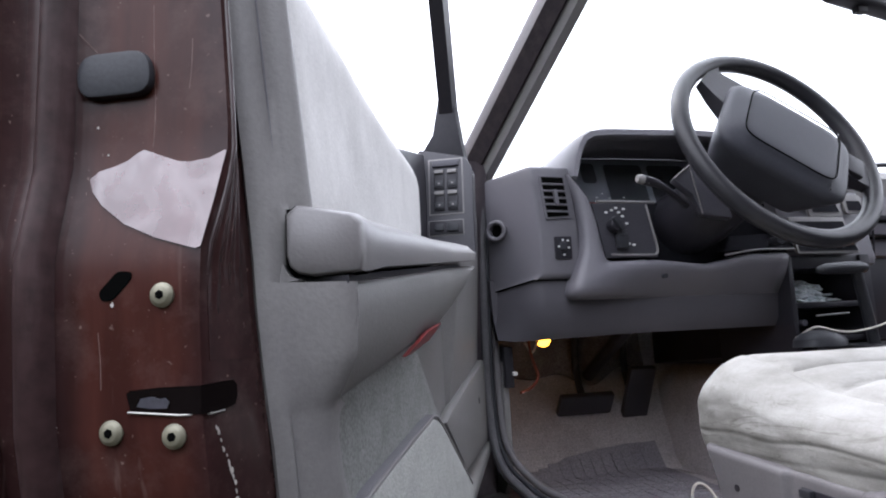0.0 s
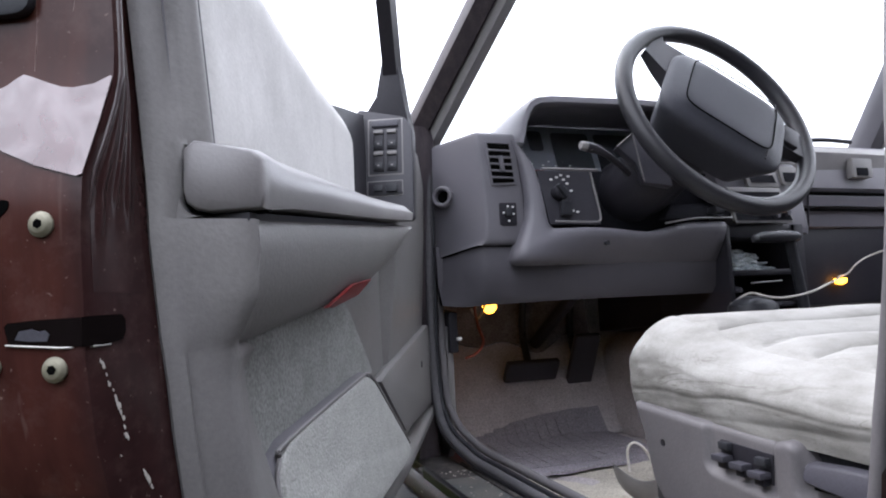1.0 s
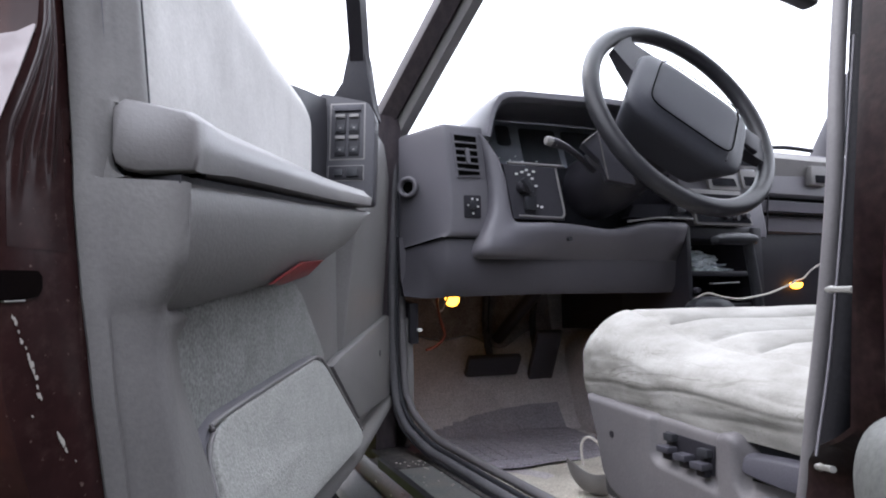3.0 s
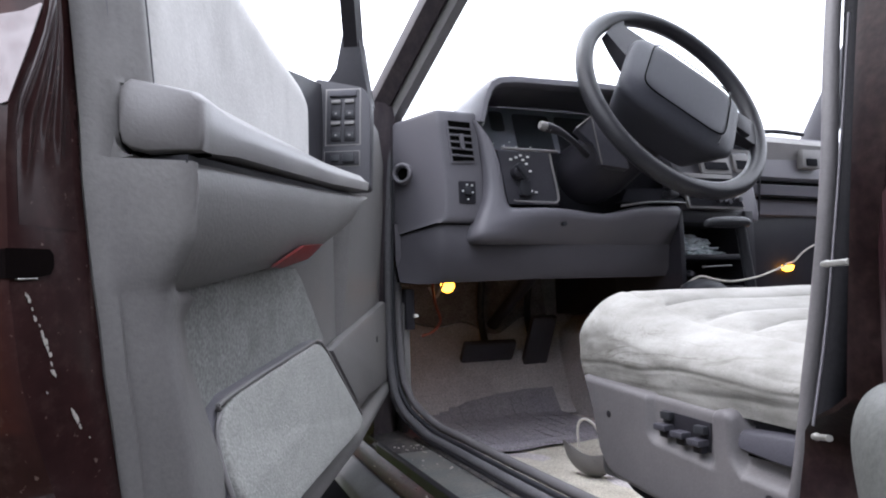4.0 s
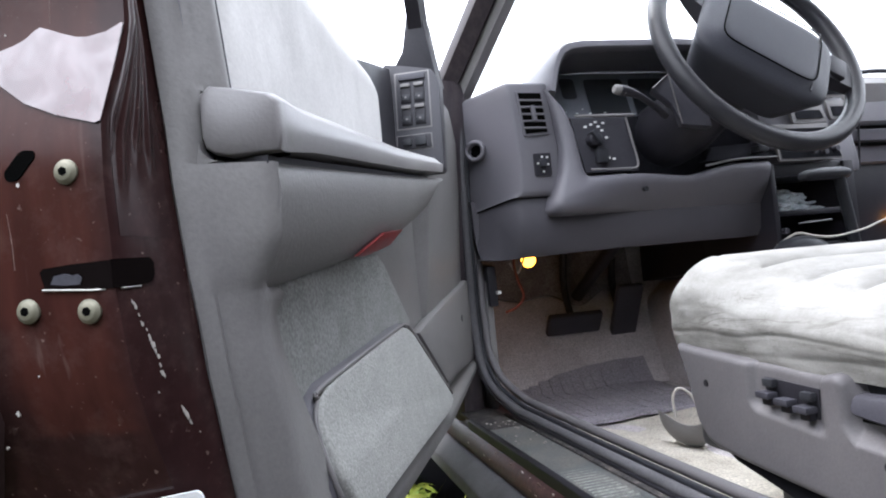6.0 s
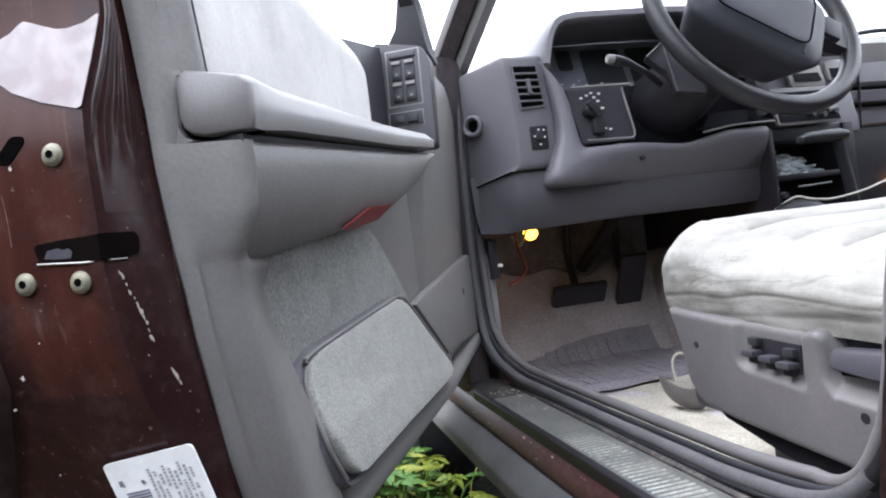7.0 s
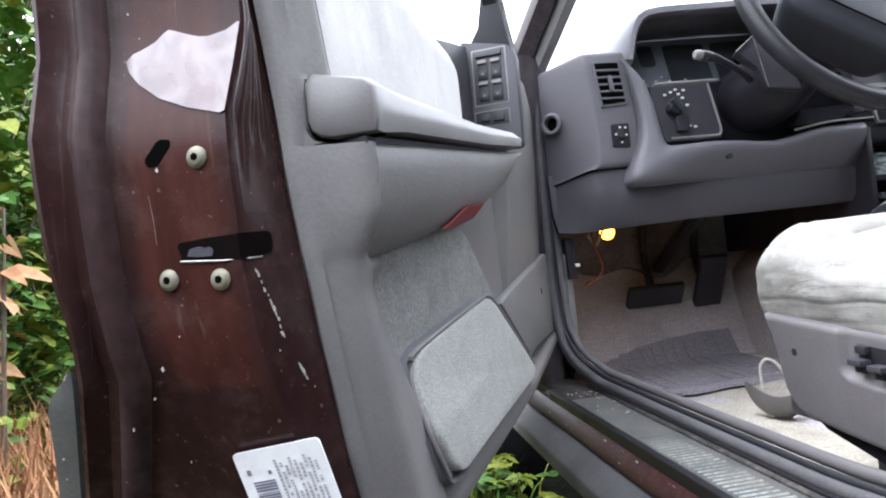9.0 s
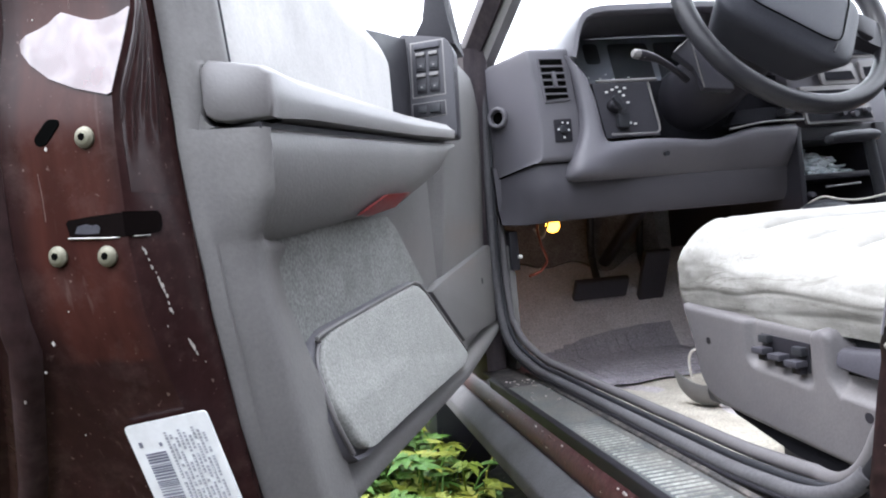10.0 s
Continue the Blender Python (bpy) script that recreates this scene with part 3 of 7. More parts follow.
def trim_shift(p):
    """From the seal to the trim behind it: beside it at the pillars, above it along the sill."""
    k = min(1.0, max(0.0, (p.y - 0.30) / 0.10))
    back = Vector((-0.0065, 0.0083, 0.0)) * (1 - k)
    return back + Vector((0.016, -0.001 if p.y > 1.02 else 0.0, 0.010 if p.z < 0.56 else 0.0)) * k


part("opening_trim", tube([p + trim_shift(p) for p in seal_line], [lerp(p.y, [(0.31, 0.0050), (0.42, 0.0062)]) for p in seal_line], 14), SEAT_TRIM, car, "grey plastic opening trim")

# floor and footwell
part("floor_pan", box(0.06, 1.33, -1.6, 1.62, 0.395, 0.425, 0.0), KICK, car, "beige-grey carpeted floor")
part("floor_carpet", skin(lambda u, v: (0.078 + 0.52 * u, 0.05 + 1.40 * v, 0.427 + 0.012 * noise.noise((u * 5, v * 9, 1)) + (0.05 * max(0, 0.12 - u) / 0.12) ** 1.0 * 1.0), 24, 60), FLOOR, car, "pale dirty floor carpet")
part("toe_board", skin(lambda u, v: (0.05 + 1.28 * u, 1.36 + 0.32 * v + 0.02 * noise.noise((u * 6, v * 4, 7)), 0.43 + 0.50 * v ** 1.2), 30, 14, (0, 0.03, -0.01)), KICK, car, "brown-grey carpeted toe board")
# sheet added over the toe board: shade under the dashboard as colour
part("bulkhead_shade", skin(lambda u, v: (0.072 + 0.50 * u, 1.500 + 0.06 * v - 0.02 * v * v + 0.012 * noise.noise((u * 6, v * 4, 3)), 0.640 + 0.035 * noise.noise((u * 5, 1, 2)) + 0.045 * max(0.0, 1 - 3 * u) + 0.25 * v), 30, 14, (0, 0.012, -0.004)), FOOTWELL_SHADE, car, "dark sheet for the shade on the upper bulkhead")
part("heater_box", loft([[(x, 1.215, 0.665 + a), (x, 1.205, 0.69), (x, 1.20, 0.86), (x, 1.48, 0.86), (x, 1.48, 0.66)] for x, a in ((0.590, 0.012), (0.600, 0.0), (0.80, 0.0), (0.812, 0.012))]), BLACK, car, "black heater box under the dashboard")
part("steering_shaft", tube(smooth_line([(0.432, 1.05, 0.900), (0.425, 1.25, 0.780), (0.418, 1.50, 0.640)], 5), 0.016, 12), BLACK, car, "dark steering shaft")
part("kick_panel", prism([(0.058, 1.10, 0.50), (0.058, 1.10, 0.70), (0.058, 1.70, 0.82), (0.058, 1.70, 0.42), (0.058, 1.16, 0.44)], (0.012, 0, 0), 0.004), GREY, car, "grey plastic kick panel")
part("fuse_cover", prism([(0.060, 1.088, 0.655), (0.060, 1.088, 0.725), (0.060, 1.19, 0.735), (0.060, 1.19, 0.66)], (0.016, 0, 0), 0.003), BLACK, car, "black plastic cover")
part("fuse_clip", box(0.072, 0.080, 1.081, 1.0895, 0.676, 0.682, 0.001), WHITEMARK, car, "small white clip")
part("tunnel", rail([(0.56, 0.42), (0.60, 0.62), (0.64, 0.66), (0.78, 0.66), (0.82, 0.62), (0.86, 0.42)], -1.5, 1.5, 0.03), KICK, car, "carpeted transmission tunnel")
mat_m = thing("floor_mat", (0.32, 1.25, 0.432), "dark worn carpet floor mat in the footwell", "floor mat")


def mat_point(u, v):
    """Flat on the floor, its far end turned up against the toe board."""
    q = max(0.0, v - 0.70) / 0.30
    rise = q ** 1.25 * (0.30 + 0.70 * min(1.0, u * 1.3))
    return (0.10 + 0.40 * u + 0.03 * v, 1.075 + 0.27 * min(1.0, v / 0.70) + 0.012 * u + 0.056 * q, 0.438 + 0.050 * rise + 0.004 * noise.noise((u * 6, v * 6, 2)))


part("mat", skin(mat_point, 24, 24, (0, 0, -0.006)), MAT, mat_m)
pad = bmesh.new()
for i in range(14):
    for j in range(13):
        u_, v_ = 0.08 + 0.064 * i, 0.10 + 0.066 * j
        a_, b_ = Vector(mat_point(u_, v_ - 0.02)), Vector(mat_point(u_, v_ + 0.02))
        c_ = (a_ + b_) / 2
        bmesh.ops.create_cube(pad, size=1, matrix=pose(c_.x, c_.y, c_.z, math.degrees(math.atan2(b_.z - a_.z, b_.y - a_.y))) @ Matrix.Diagonal((0.0205, 0.0195, 0.0032, 1)))
tagged(part("heel_pad", pad, MAT, mat_m, "studded dark rubber heel pad", flat=True), kind="stuff")


# pedals
def pedal(name, cx, cy, cz, w, h, lean, label):
    p = part(name, moved(box(-w / 2, w / 2, -0.009, 0.009, -h / 2, h / 2, 0.006), pose(cx, cy, cz, lean)), PLATE, car, label)
    part("pedal_arm", tube(smooth_line([(cx, cy + 0.01, cz), (cx + 0.005, cy + 0.05, cz + 0.10), (cx + 0.01, cy + 0.02, cz + 0.24)], 4), 0.009, 8), DARK, p)
    return p


pedal("brake_pedal", 0.375, 1.44, 0.580, 0.135, 0.055, 35, "black rubber brake pedal")
pedal("accelerator_pedal", 0.505, 1.44, 0.572, 0.066, 0.195, 28, "black accelerator pedal")

# dashboard
part("dash_top", loft([[(x, 1.045 + c, 1.010 + a), (x, 1.060 + c, 1.035 + a), (x, 1.12 + c * 0.9, 1.045 + a), (x, 1.30, 1.050 + a), (x, 1.55, 1.045 + a), (x, 1.55, 0.98), (x, 1.10 + c, 0.90), (x, 1.045 + c, 0.95)]
                       for x, a, c in ((0.052, -0.005, 0.085), (0.11, -0.012, 0.03), (0.185, -0.006, 0.05), (0.205, 0.012, 0.13), (0.60, 0.015, 0.13), (0.615, 0.015, 0.02), (0.80, 0.010, 0.02), (1.20, 0.010, 0.03), (1.33, 0.0, 0.06))]), DASH, car, "grey textured dashboard top")
POD = [(0.821, 0.8335, 0.098, 0.168, 0.010), (0.8212, 0.8345, 0.1035, 0.171, 0.0045), (0.8225, 0.8375, 0.1085, 0.1745, 0.0012), (0.826, 0.844, 0.1110, 0.1770, 0.0), (0.840, 0.8615, 0.1125, 0.1795, 0.0), (0.865, 0.8805, 0.1138, 0.1825, 0.0), (0.90, 0.9156, 0.1125, 0.1838, 0.0),
       (0.95, 0.965, 0.109, 0.178, 0.0), (1.0, 1.0, 0.105, 0.175, 0.0), (1.015, 1.0215, 0.1022, 0.1735, 0.0005), (1.019, 1.026, 0.1025, 0.173, 0.0025), (1.021, 1.029, 0.105, 0.172, 0.010)]


def pod_ring(row):
    """A level of the end panel: the side towards the door, the crease, then the face with the vent."""
    zr, zf, xc, xr, o = row
    return [(0.050, 1.30, zr), (0.053, 1.0995, zr), (xc - 0.0050, 1.0263 + o, zf), (xc - 0.0026, 1.0220 + o, zf), (xc, 1.0190 + o, zf), (xc + 0.0035, 1.018 + o, zf), (xr - 0.004, 1.018 + o, zf), (xr - 0.001, 1.0195 + o, zf), (xr, 1.023 + o, zf), (xr, 1.30, zf)]


pod = part("dash_end", loft([pod_ring(r) for r in POD]), DASH, car, "grey dashboard end panel", sharp=50)
part("end_panel_joint", tube([(0.0545, 1.1000, 0.8205), (0.099, 1.0275, 0.8335), (0.168, 1.0275, 0.8330)], 0.0013, 8), VOID, pod, "dark joint under the end panel")
# air vent in the end panel, leaning with the panel
vent = part("air_vent", prism(rounded([(0.1155, 1.0195, 1.0120), (0.1632, 1.0195, 1.0104), (0.1698, 1.0195, 0.9370), (0.1238, 1.0195, 0.9340)], 0.003), (0, -0.0045, 0), 0.0012), DASH, car, "grey slatted air vent")
part("vent_opening", prism([(0.1190, 1.0158, 1.0080), (0.1592, 1.0158, 1.0067), (0.1656, 1.0158, 0.9405), (0.1268, 1.0158, 0.9380)], (0, -0.0012, 0)), VOID, vent)
for k in range(5):
    z = 0.9968 - 0.0117 * k
    dx = 0.0072 * (1.008 - z) / 0.07
    part("slat", prism([(0.1188 + dx, 1.0150, z), (0.1594 + dx * 0.9, 1.0150, z - 0.001), (0.1594 + dx * 0.9, 1.0150, z - 0.0042), (0.1188 + dx, 1.0150, z - 0.0032)], (0, -0.0028, 0), 0.0006, 1), DASH, vent)
part("vent_tab", prism(rounded([(0.1378, 1.0140, 0.9850), (0.1440, 1.0140, 0.9850), (0.1470, 1.0140, 0.9590), (0.1405, 1.0140, 0.9590)], 0.002), (0, -0.006, 0), 0.001), DASH, vent)
sw = part("mirror_switch", prism(rounded([(0.1358, 1.0185, 0.905), (0.1672, 1.0185, 0.9055), (0.1668, 1.0185, 0.8665), (0.1362, 1.0185, 0.8668)], 0.003), (0, -0.003, 0), 0.001), BLACK, car, "black mirror adjuster switch with white marks")
part("joystick", moved(box(-0.006, 0.006, -0.004, 0.004, -0.007, 0.007, 0.003), pose(0.1510, 1.0135, 0.888)), DARK, sw)
for px_, pz_ in ((0.151, 0.899), (0.143, 0.888), (0.161, 0.886), (0.152, 0.874), (0.160, 0.898)):
    part("mark", box(px_ - 0.0016, px_ + 0.0016, 1.0145, 1.0160, pz_ - 0.0014, pz_ + 0.0014, 0), WHITEMARK, sw)
def ring_loft(rows, m, k=24):
    return moved(loft([[(r * math.cos(a), y, r * math.sin(a)) for a in [2 * math.pi * i / k for i in range(k)]] for y, r in rows]), m)


BUMP = pose(0.0605, 1.0855, 0.9265, 0, 0, -40)
bump = part("door_bumper", ring_loft(((0.006, 0.0195), (-0.006, 0.0195), (-0.0092, 0.0180), (-0.0102, 0.0155), (-0.009, 0.0125), (0.003, 0.0108)), BUMP), DASH, car, "round grey rubber door bumper")
part("bumper_hole", ring_loft(((0.0025, 0.0107), (0.0, 0.0107)), BUMP, 16), VOID, bump)

# instrument hood and its surround
arch = [(0.171, 1.008), (0.175, 1.025), (0.180, 1.046), (0.187, 1.066), (0.196, 1.081), (0.210, 1.0905), (0.24, 1.0955), (0.42, 1.099), (0.56, 1.094), (0.60, 1.075), (0.615, 1.04), (0.62, 0.985)]
inner = [(0.183, 1.004), (0.187, 1.021), (0.192, 1.041), (0.199, 1.057), (0.207, 1.067), (0.220, 1.0735), (0.25, 1.0765), (0.42, 1.079), (0.545, 1.075), (0.58, 1.06), (0.596, 1.03), (0.600, 0.985)]
hood = part("instrument_hood", loft([[(x, 1.22, z - 0.01) for x, z in arch], [(x, 1.06, z) for x, z in arch], [(x, 1.010, z) for x, z in arch], [(x + 0.22 * (a - x), 1.001, z + 0.22 * (b - z)) for (x, z), (a, b) in zip(arch, inner)],
                                     [(x + 0.75 * (a - x), 0.999, z + 0.75 * (b - z)) for (x, z), (a, b) in zip(arch, inner)], [(a, 1.004, b) for a, b in inner], [(a + (0.010 if a < 0.4 else -0.010), 1.10, b - 0.004) for a, b in inner]], closed=False), DASH, car, "dark grey instrument hood", sharp=50)
part("hood_lining", loft([[(a + (0.002 if a < 0.4 else -0.002), 1.012, b - 0.0015) for a, b in inner], [(a + (0.012 if a < 0.4 else -0.012), 1.11, b - 0.006) for a, b in inner]], closed=False), DASH, hood, "dark grey hood lining")
part("instrument_panel", prism([(0.165, 1.075, 0.935), (0.60, 1.075, 0.935), (0.60, 1.122, 1.072), (0.212, 1.122, 1.072), (0.184, 1.101, 1.010)], (0, 0.01, 0), 0.0), CLUSTER, hood, "dark instrument panel")
for gx0, gx1, gz0, gz1 in ((0.243, 0.272, 1.020, 1.062), (0.292, 0.372, 0.972, 1.060), (0.385, 0.465, 0.972, 1.060), (0.480, 0.540, 0.990, 1.060)):
    yb = 1.0745 + (gz0 - 0.935) * 0.345
    yt = 1.0745 + (gz1 - 0.935) * 0.345
    part("gauge", prism(rounded([(gx0, yb, gz0), (gx1, yb, gz0), (gx1, yt, gz1), (gx0, yt, gz1)], 0.008), (0, -0.0012, 0), 0.0), DARK, hood, "dark gauge face")
part("instrument_lens", prism([(0.185, 1.045, 0.957), (0.59, 1.045, 0.957), (0.59, 1.100, 1.075), (0.195, 1.100, 1.075)], (0, 0.002, 0), 0.0), GLASS, hood, "clear instrument lens")
for gx, gz, col, gw in ((0.250, 0.979, REDLENS, 0.010), (0.272, 0.974, REDLENS, 0.012), (0.232, 0.984, WHITEMARK, 0.002), (0.262, 0.990, WHITEMARK, 0.002), (0.288, 0.989, WHITEMARK, 0.002), (0.240, 0.993, WHITEMARK, 0.0015), (0.275, 0.998, WHITEMARK, 0.0015), (0.305, 0.982, WHITEMARK, 0.006), (0.222, 0.976, WHITEMARK, 0.003), (0.318, 0.990, WHITEMARK, 0.002)):
    gy = 1.0735 + (gz - 0.935) * 0.345
    part("gauge_mark", box(gx - gw, gx + gw, gy - 0.0012, gy + 0.001, gz - 0.0008, gz + 0.0008, 0), col, hood)
# one moulding: down beside the instruments, round the corner, along above the knees
MOULD = [((0.1647, 1.013), (0.1690, 1.0135), 1.014, 0), ((0.170, 0.998), (0.1827, 0.9965), 1.010, 0), ((0.177, 0.972), (0.2004, 0.9713), 1.006, 0), ((0.182, 0.935), (0.2105, 0.935), 1.002, 0), ((0.1835, 0.905), (0.2140, 0.905), 0.999, 0), ((0.180, 0.878), (0.2165, 0.882), 0.996, 0),
         ((0.1723, 0.8587), (0.2185, 0.8686), 0.993, 0), ((0.163, 0.838), (0.2215, 0.862), 0.991, 0), ((0.1545, 0.820), (0.2250, 0.8598), 0.989, 0), ((0.1500, 0.809), (0.2277, 0.859), 0.988, 0), ((0.1520, 0.8005), (0.231, 0.859), 0.987, 0), ((0.162, 0.7975), (0.235, 0.859), 0.986, 0), ((0.19, 0.797), (0.243, 0.859), 0.985, 0),
         ((0.225, 0.797), (0.262, 0.859), 0.984, 0.25), ((0.26, 0.797), (0.29, 0.860), 0.984, 0.6), ((0.30, 0.797), (0.32, 0.859), 0.984, 0.9), ((0.34, 0.797), (0.35, 0.8565), 0.984, 1), ((0.375, 0.797), (0.38, 0.853), 0.985, 1), ((0.41, 0.797), (0.41, 0.851), 0.985, 1), ((0.44, 0.797), (0.44, 0.855), 0.985, 1),
         ((0.47, 0.797), (0.47, 0.863), 0.984, 1), ((0.50, 0.797), (0.50, 0.868), 0.984, 1), ((0.55, 0.797), (0.55, 0.869), 0.984, 1), ((0.572, 0.797), (0.572, 0.869), 0.984, 1), ((0.575, 0.797), (0.575, 0.866), 0.989, 1)]


def mould_ring(o, i, y, tuck):
    """From the outer or lower edge (0) to the inner or upper edge (1); tuck draws the lower half back to the panel below."""
    rows = ((0.0, 0.07), (0.0, 0.020 + 0.0160 * tuck), (0.05, 0.010 + 0.0235 * tuck), (0.13, 0.0015 + 0.0275 * tuck), (0.30, 0.0195 * tuck), (0.50, -0.002 + 0.0115 * tuck), (0.70, -0.0025 + 0.005 * tuck), (0.84, -0.001), (0.93, 0.002), (0.98, 0.006), (1.0, 0.013), (1.0, 0.06))
    return [(o[0] + (i[0] - o[0]) * w, y + d, o[1] + (i[1] - o[1]) * w) for w, d in rows]


part("knee_panel", loft([mould_ring(*r) for r in MOULD]), DASH, car, "curved grey instrument surround and knee panel", sharp=60)
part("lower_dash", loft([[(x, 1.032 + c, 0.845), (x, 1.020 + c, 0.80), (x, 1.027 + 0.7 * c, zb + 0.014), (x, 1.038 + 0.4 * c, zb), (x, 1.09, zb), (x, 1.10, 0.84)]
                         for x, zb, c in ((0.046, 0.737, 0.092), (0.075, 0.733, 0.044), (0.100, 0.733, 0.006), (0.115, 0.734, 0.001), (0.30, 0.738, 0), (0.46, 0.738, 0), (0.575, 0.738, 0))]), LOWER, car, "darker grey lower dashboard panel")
part("panel_screw", tube([(0.3197, 0.990, 0.8307), (0.3197, 0.9825, 0.8307)], 0.0042, 12), DARK, car)
# light switch panel
ls = part("light_switch_panel", prism([(0.209, 1.013, 0.9615), (0.314, 1.013, 0.9615), (0.3215, 1.003, 0.866), (0.222, 1.003, 0.866)], (0, 0.02, 0), 0.0), PANEL, car, "black headlamp switch panel")
part("panel_rim", tube([(0.211, 1.000, 0.9620), (0.321, 1.000, 0.9612)], 0.0026, 8), GREY_LIGHT, ls, "pale rim")
part("panel_rim", tube(smooth_line([(0.3065, 1.003, 0.958), (0.311, 1.000, 0.925), (0.3175, 0.997, 0.882), (0.313, 0.995, 0.8700), (0.300, 0.995, 0.8685), (0.24, 0.995, 0.8695), (0.229, 0.996, 0.8705)], 5), 0.0020, 8), GREY_LIGHT, ls)
knob = part("knob", moved(tube([(0, 0, 0), (0, -0.016, 0), (0, -0.018, 0)], [0.012, 0.011, 0.009], 18), pose(0.241, 1.006, 0.921)), BLACK, ls)
part("knob_grip", moved(box(-0.004, 0.004, -0.026, -0.014, -0.014, 0.014, 0.002), pose(0.241, 1.006, 0.921, 0, -35)), DARK, knob)
for mx, mz in ((0.232, 0.945), (0.243, 0.949), (0.256, 0.945), (0.262, 0.938), (0.266, 0.951), (0.268, 0.925), (0.252, 0.953), (0.247, 0.887), (0.258, 0.887), (0.266, 0.889), (0.275, 0.887)):
    part("mark", moved(box(-0.0025, 0.0025, -0.0012, 0.0004, -0.0016, 0.0016, 0), pose(mx, 1.0115 - (0.964 - mz) * 0.146, mz)), WHITEMARK, ls)
part("dimmer", moved(box(-0.010, 0.010, -0.010, 0.002, -0.012, 0.012, 0.002), pose(0.252, 1.002, 0.893)), DARK, ls)

# steering wheel on its column
WHEEL = pose(0.467, 0.863, 1.026, -22, 0, 5)
wheel = thing("steering_wheel", WHEEL.translation, "", "")
wheel.name = "steering_wheel"
wheel.parent = car
wheel.location = ORIGIN[wheel] - ORIGIN[car]
tagged(wheel, "dark grey two-spoke steering wheel, turned aside")
for key in ("category", "group", "kind"):
    if key in wheel:
        del wheel[key]


def on_wheel(bm):
    return moved(bm, WHEEL @ pose(0, 0, 0, 0, 35, 0))


part("rim", on_wheel(tube([(0.177 * math.cos(a), 0, 0.177 * math.sin(a)) for a in [2 * math.pi * i / 64 for i in range(64)]], 0.0145, 14, closed=True)), LEATHER, wheel, "dark grey leather rim")


def pad_point(u, v):
    """The airbag pad: a domed cushion, thicker in the middle."""
    a, r = 2 * math.pi * u, min(1.0, 1.35 * v)
    sup = (abs(math.cos(a)) ** 5 + abs(math.sin(a)) ** 5) ** (-1 / 5)
    x, z = 0.114 * sup * math.cos(a) * r, -0.014 + 0.083 * sup * math.sin(a) * r
    y = -0.040 + 0.004 * max(0.0, min(1.0, (r - 0.70) / 0.06)) + 0.014 * r ** 6 if v < 0.74 else -0.022 + 0.075 * (v - 0.74) / 0.26
    k = 1.0 if v < 0.74 else 1.0 - 0.25 * (v - 0.74) / 0.26
    return (x * k, y, z * k)


part("airbag_cover", on_wheel(skin(pad_point, 96, 24)), AIRBAG, wheel, "dark grey airbag cover", sharp=60)
def pad_groove(a):
    sup = (abs(math.cos(a)) ** 7 + abs(math.sin(a)) ** 7) ** (-1 / 7)
    return (0.080 * sup * math.cos(a), -0.0388, -0.010 + 0.060 * sup * math.sin(a))


part("cover_groove", on_wheel(tube([pad_groove(2 * math.pi * i / 72) for i in range(72)], 0.0011, 8, closed=True)), VOID, wheel, "groove round the airbag cover")
part("cover_line", on_wheel(tube([(0.078, -0.0345, 0.056), (0.082, -0.0355, 0.0), (0.074, -0.0345, -0.084)], 0.0012, 6)), BLACK, wheel)
for sgn, w in ((1, 0.060), (-1, 0.080)):
    up = 0.034 if sgn < 0 else 0.0
    part("spoke", on_wheel(loft([[(sgn * 0.085, -0.022, 0.02 - w / 2), (sgn * 0.085, -0.022, 0.024 + w / 2), (sgn * 0.085, 0.01, 0.024 + w / 2), (sgn * 0.085, 0.01, 0.02 - w / 2)],
                                 [(sgn * 0.13, -0.010, 0.03 - w * 0.36 + 0.6 * up), (sgn * 0.13, -0.010, 0.034 + w * 0.36 + 0.6 * up), (sgn * 0.13, 0.012, 0.034 + w * 0.36 + 0.6 * up), (sgn * 0.13, 0.012, 0.03 - w * 0.36 + 0.6 * up)],
                                 [(sgn * (0.172 - 0.5 * up), -0.007, 0.040 - w * 0.42 + up), (sgn * (0.172 - 1.0 * up), -0.007, 0.042 + w * 0.5 + up), (sgn * (0.172 - 1.0 * up), 0.008, 0.042 + w * 0.5 + up), (sgn * (0.172 - 0.5 * up), 0.008, 0.040 - w * 0.42 + up)]])), BLACK, wheel)
part("horn_button", on_wheel(moved(box(-0.016, 0.016, -0.006, 0.004, -0.02, 0.02, 0.004), pose(0.128, -0.012, 0.032))), BLACK, wheel)
# column cover, stalk
col = part("column_cover", loft([[Vector((0.44 + 0.055 * k * math.cos(a) + dx, y, z + 0.055 * k * math.sin(a) * (1.0 if math.sin(a) > 0 else 0.85))) for a in [2 * math.pi * i / 20 for i in range(20)]]
                                 for y, z, k, dx in ((0.885, 0.995, 0.70, 0.015), (0.905, 0.982, 0.92, 0.004), (0.95, 0.958, 1.08, -0.018), (1.00, 0.938, 1.18, -0.026), (1.06, 0.928, 1.2, -0.03))]), BLACK, car, "black steering column cover")
part("column_cap", prism([(0.316, 0.930, 0.9858), (0.3445, 0.926, 1.0077), (0.388, 0.905, 0.972), (0.402, 0.905, 0.915), (0.364, 0.930, 0.926), (0.352, 0.932, 0.960)], (0.012, 0.03, 0.0), 0.0025), PLATE, col, "grey angular column trim")
part("cap_edge", tube([(0.3165, 0.9285, 0.9855), (0.3445, 0.9245, 1.0075), (0.3640, 0.9285, 0.9265)], 0.0014, 8), GREY_LIGHT, col, "pale edge of the column trim")
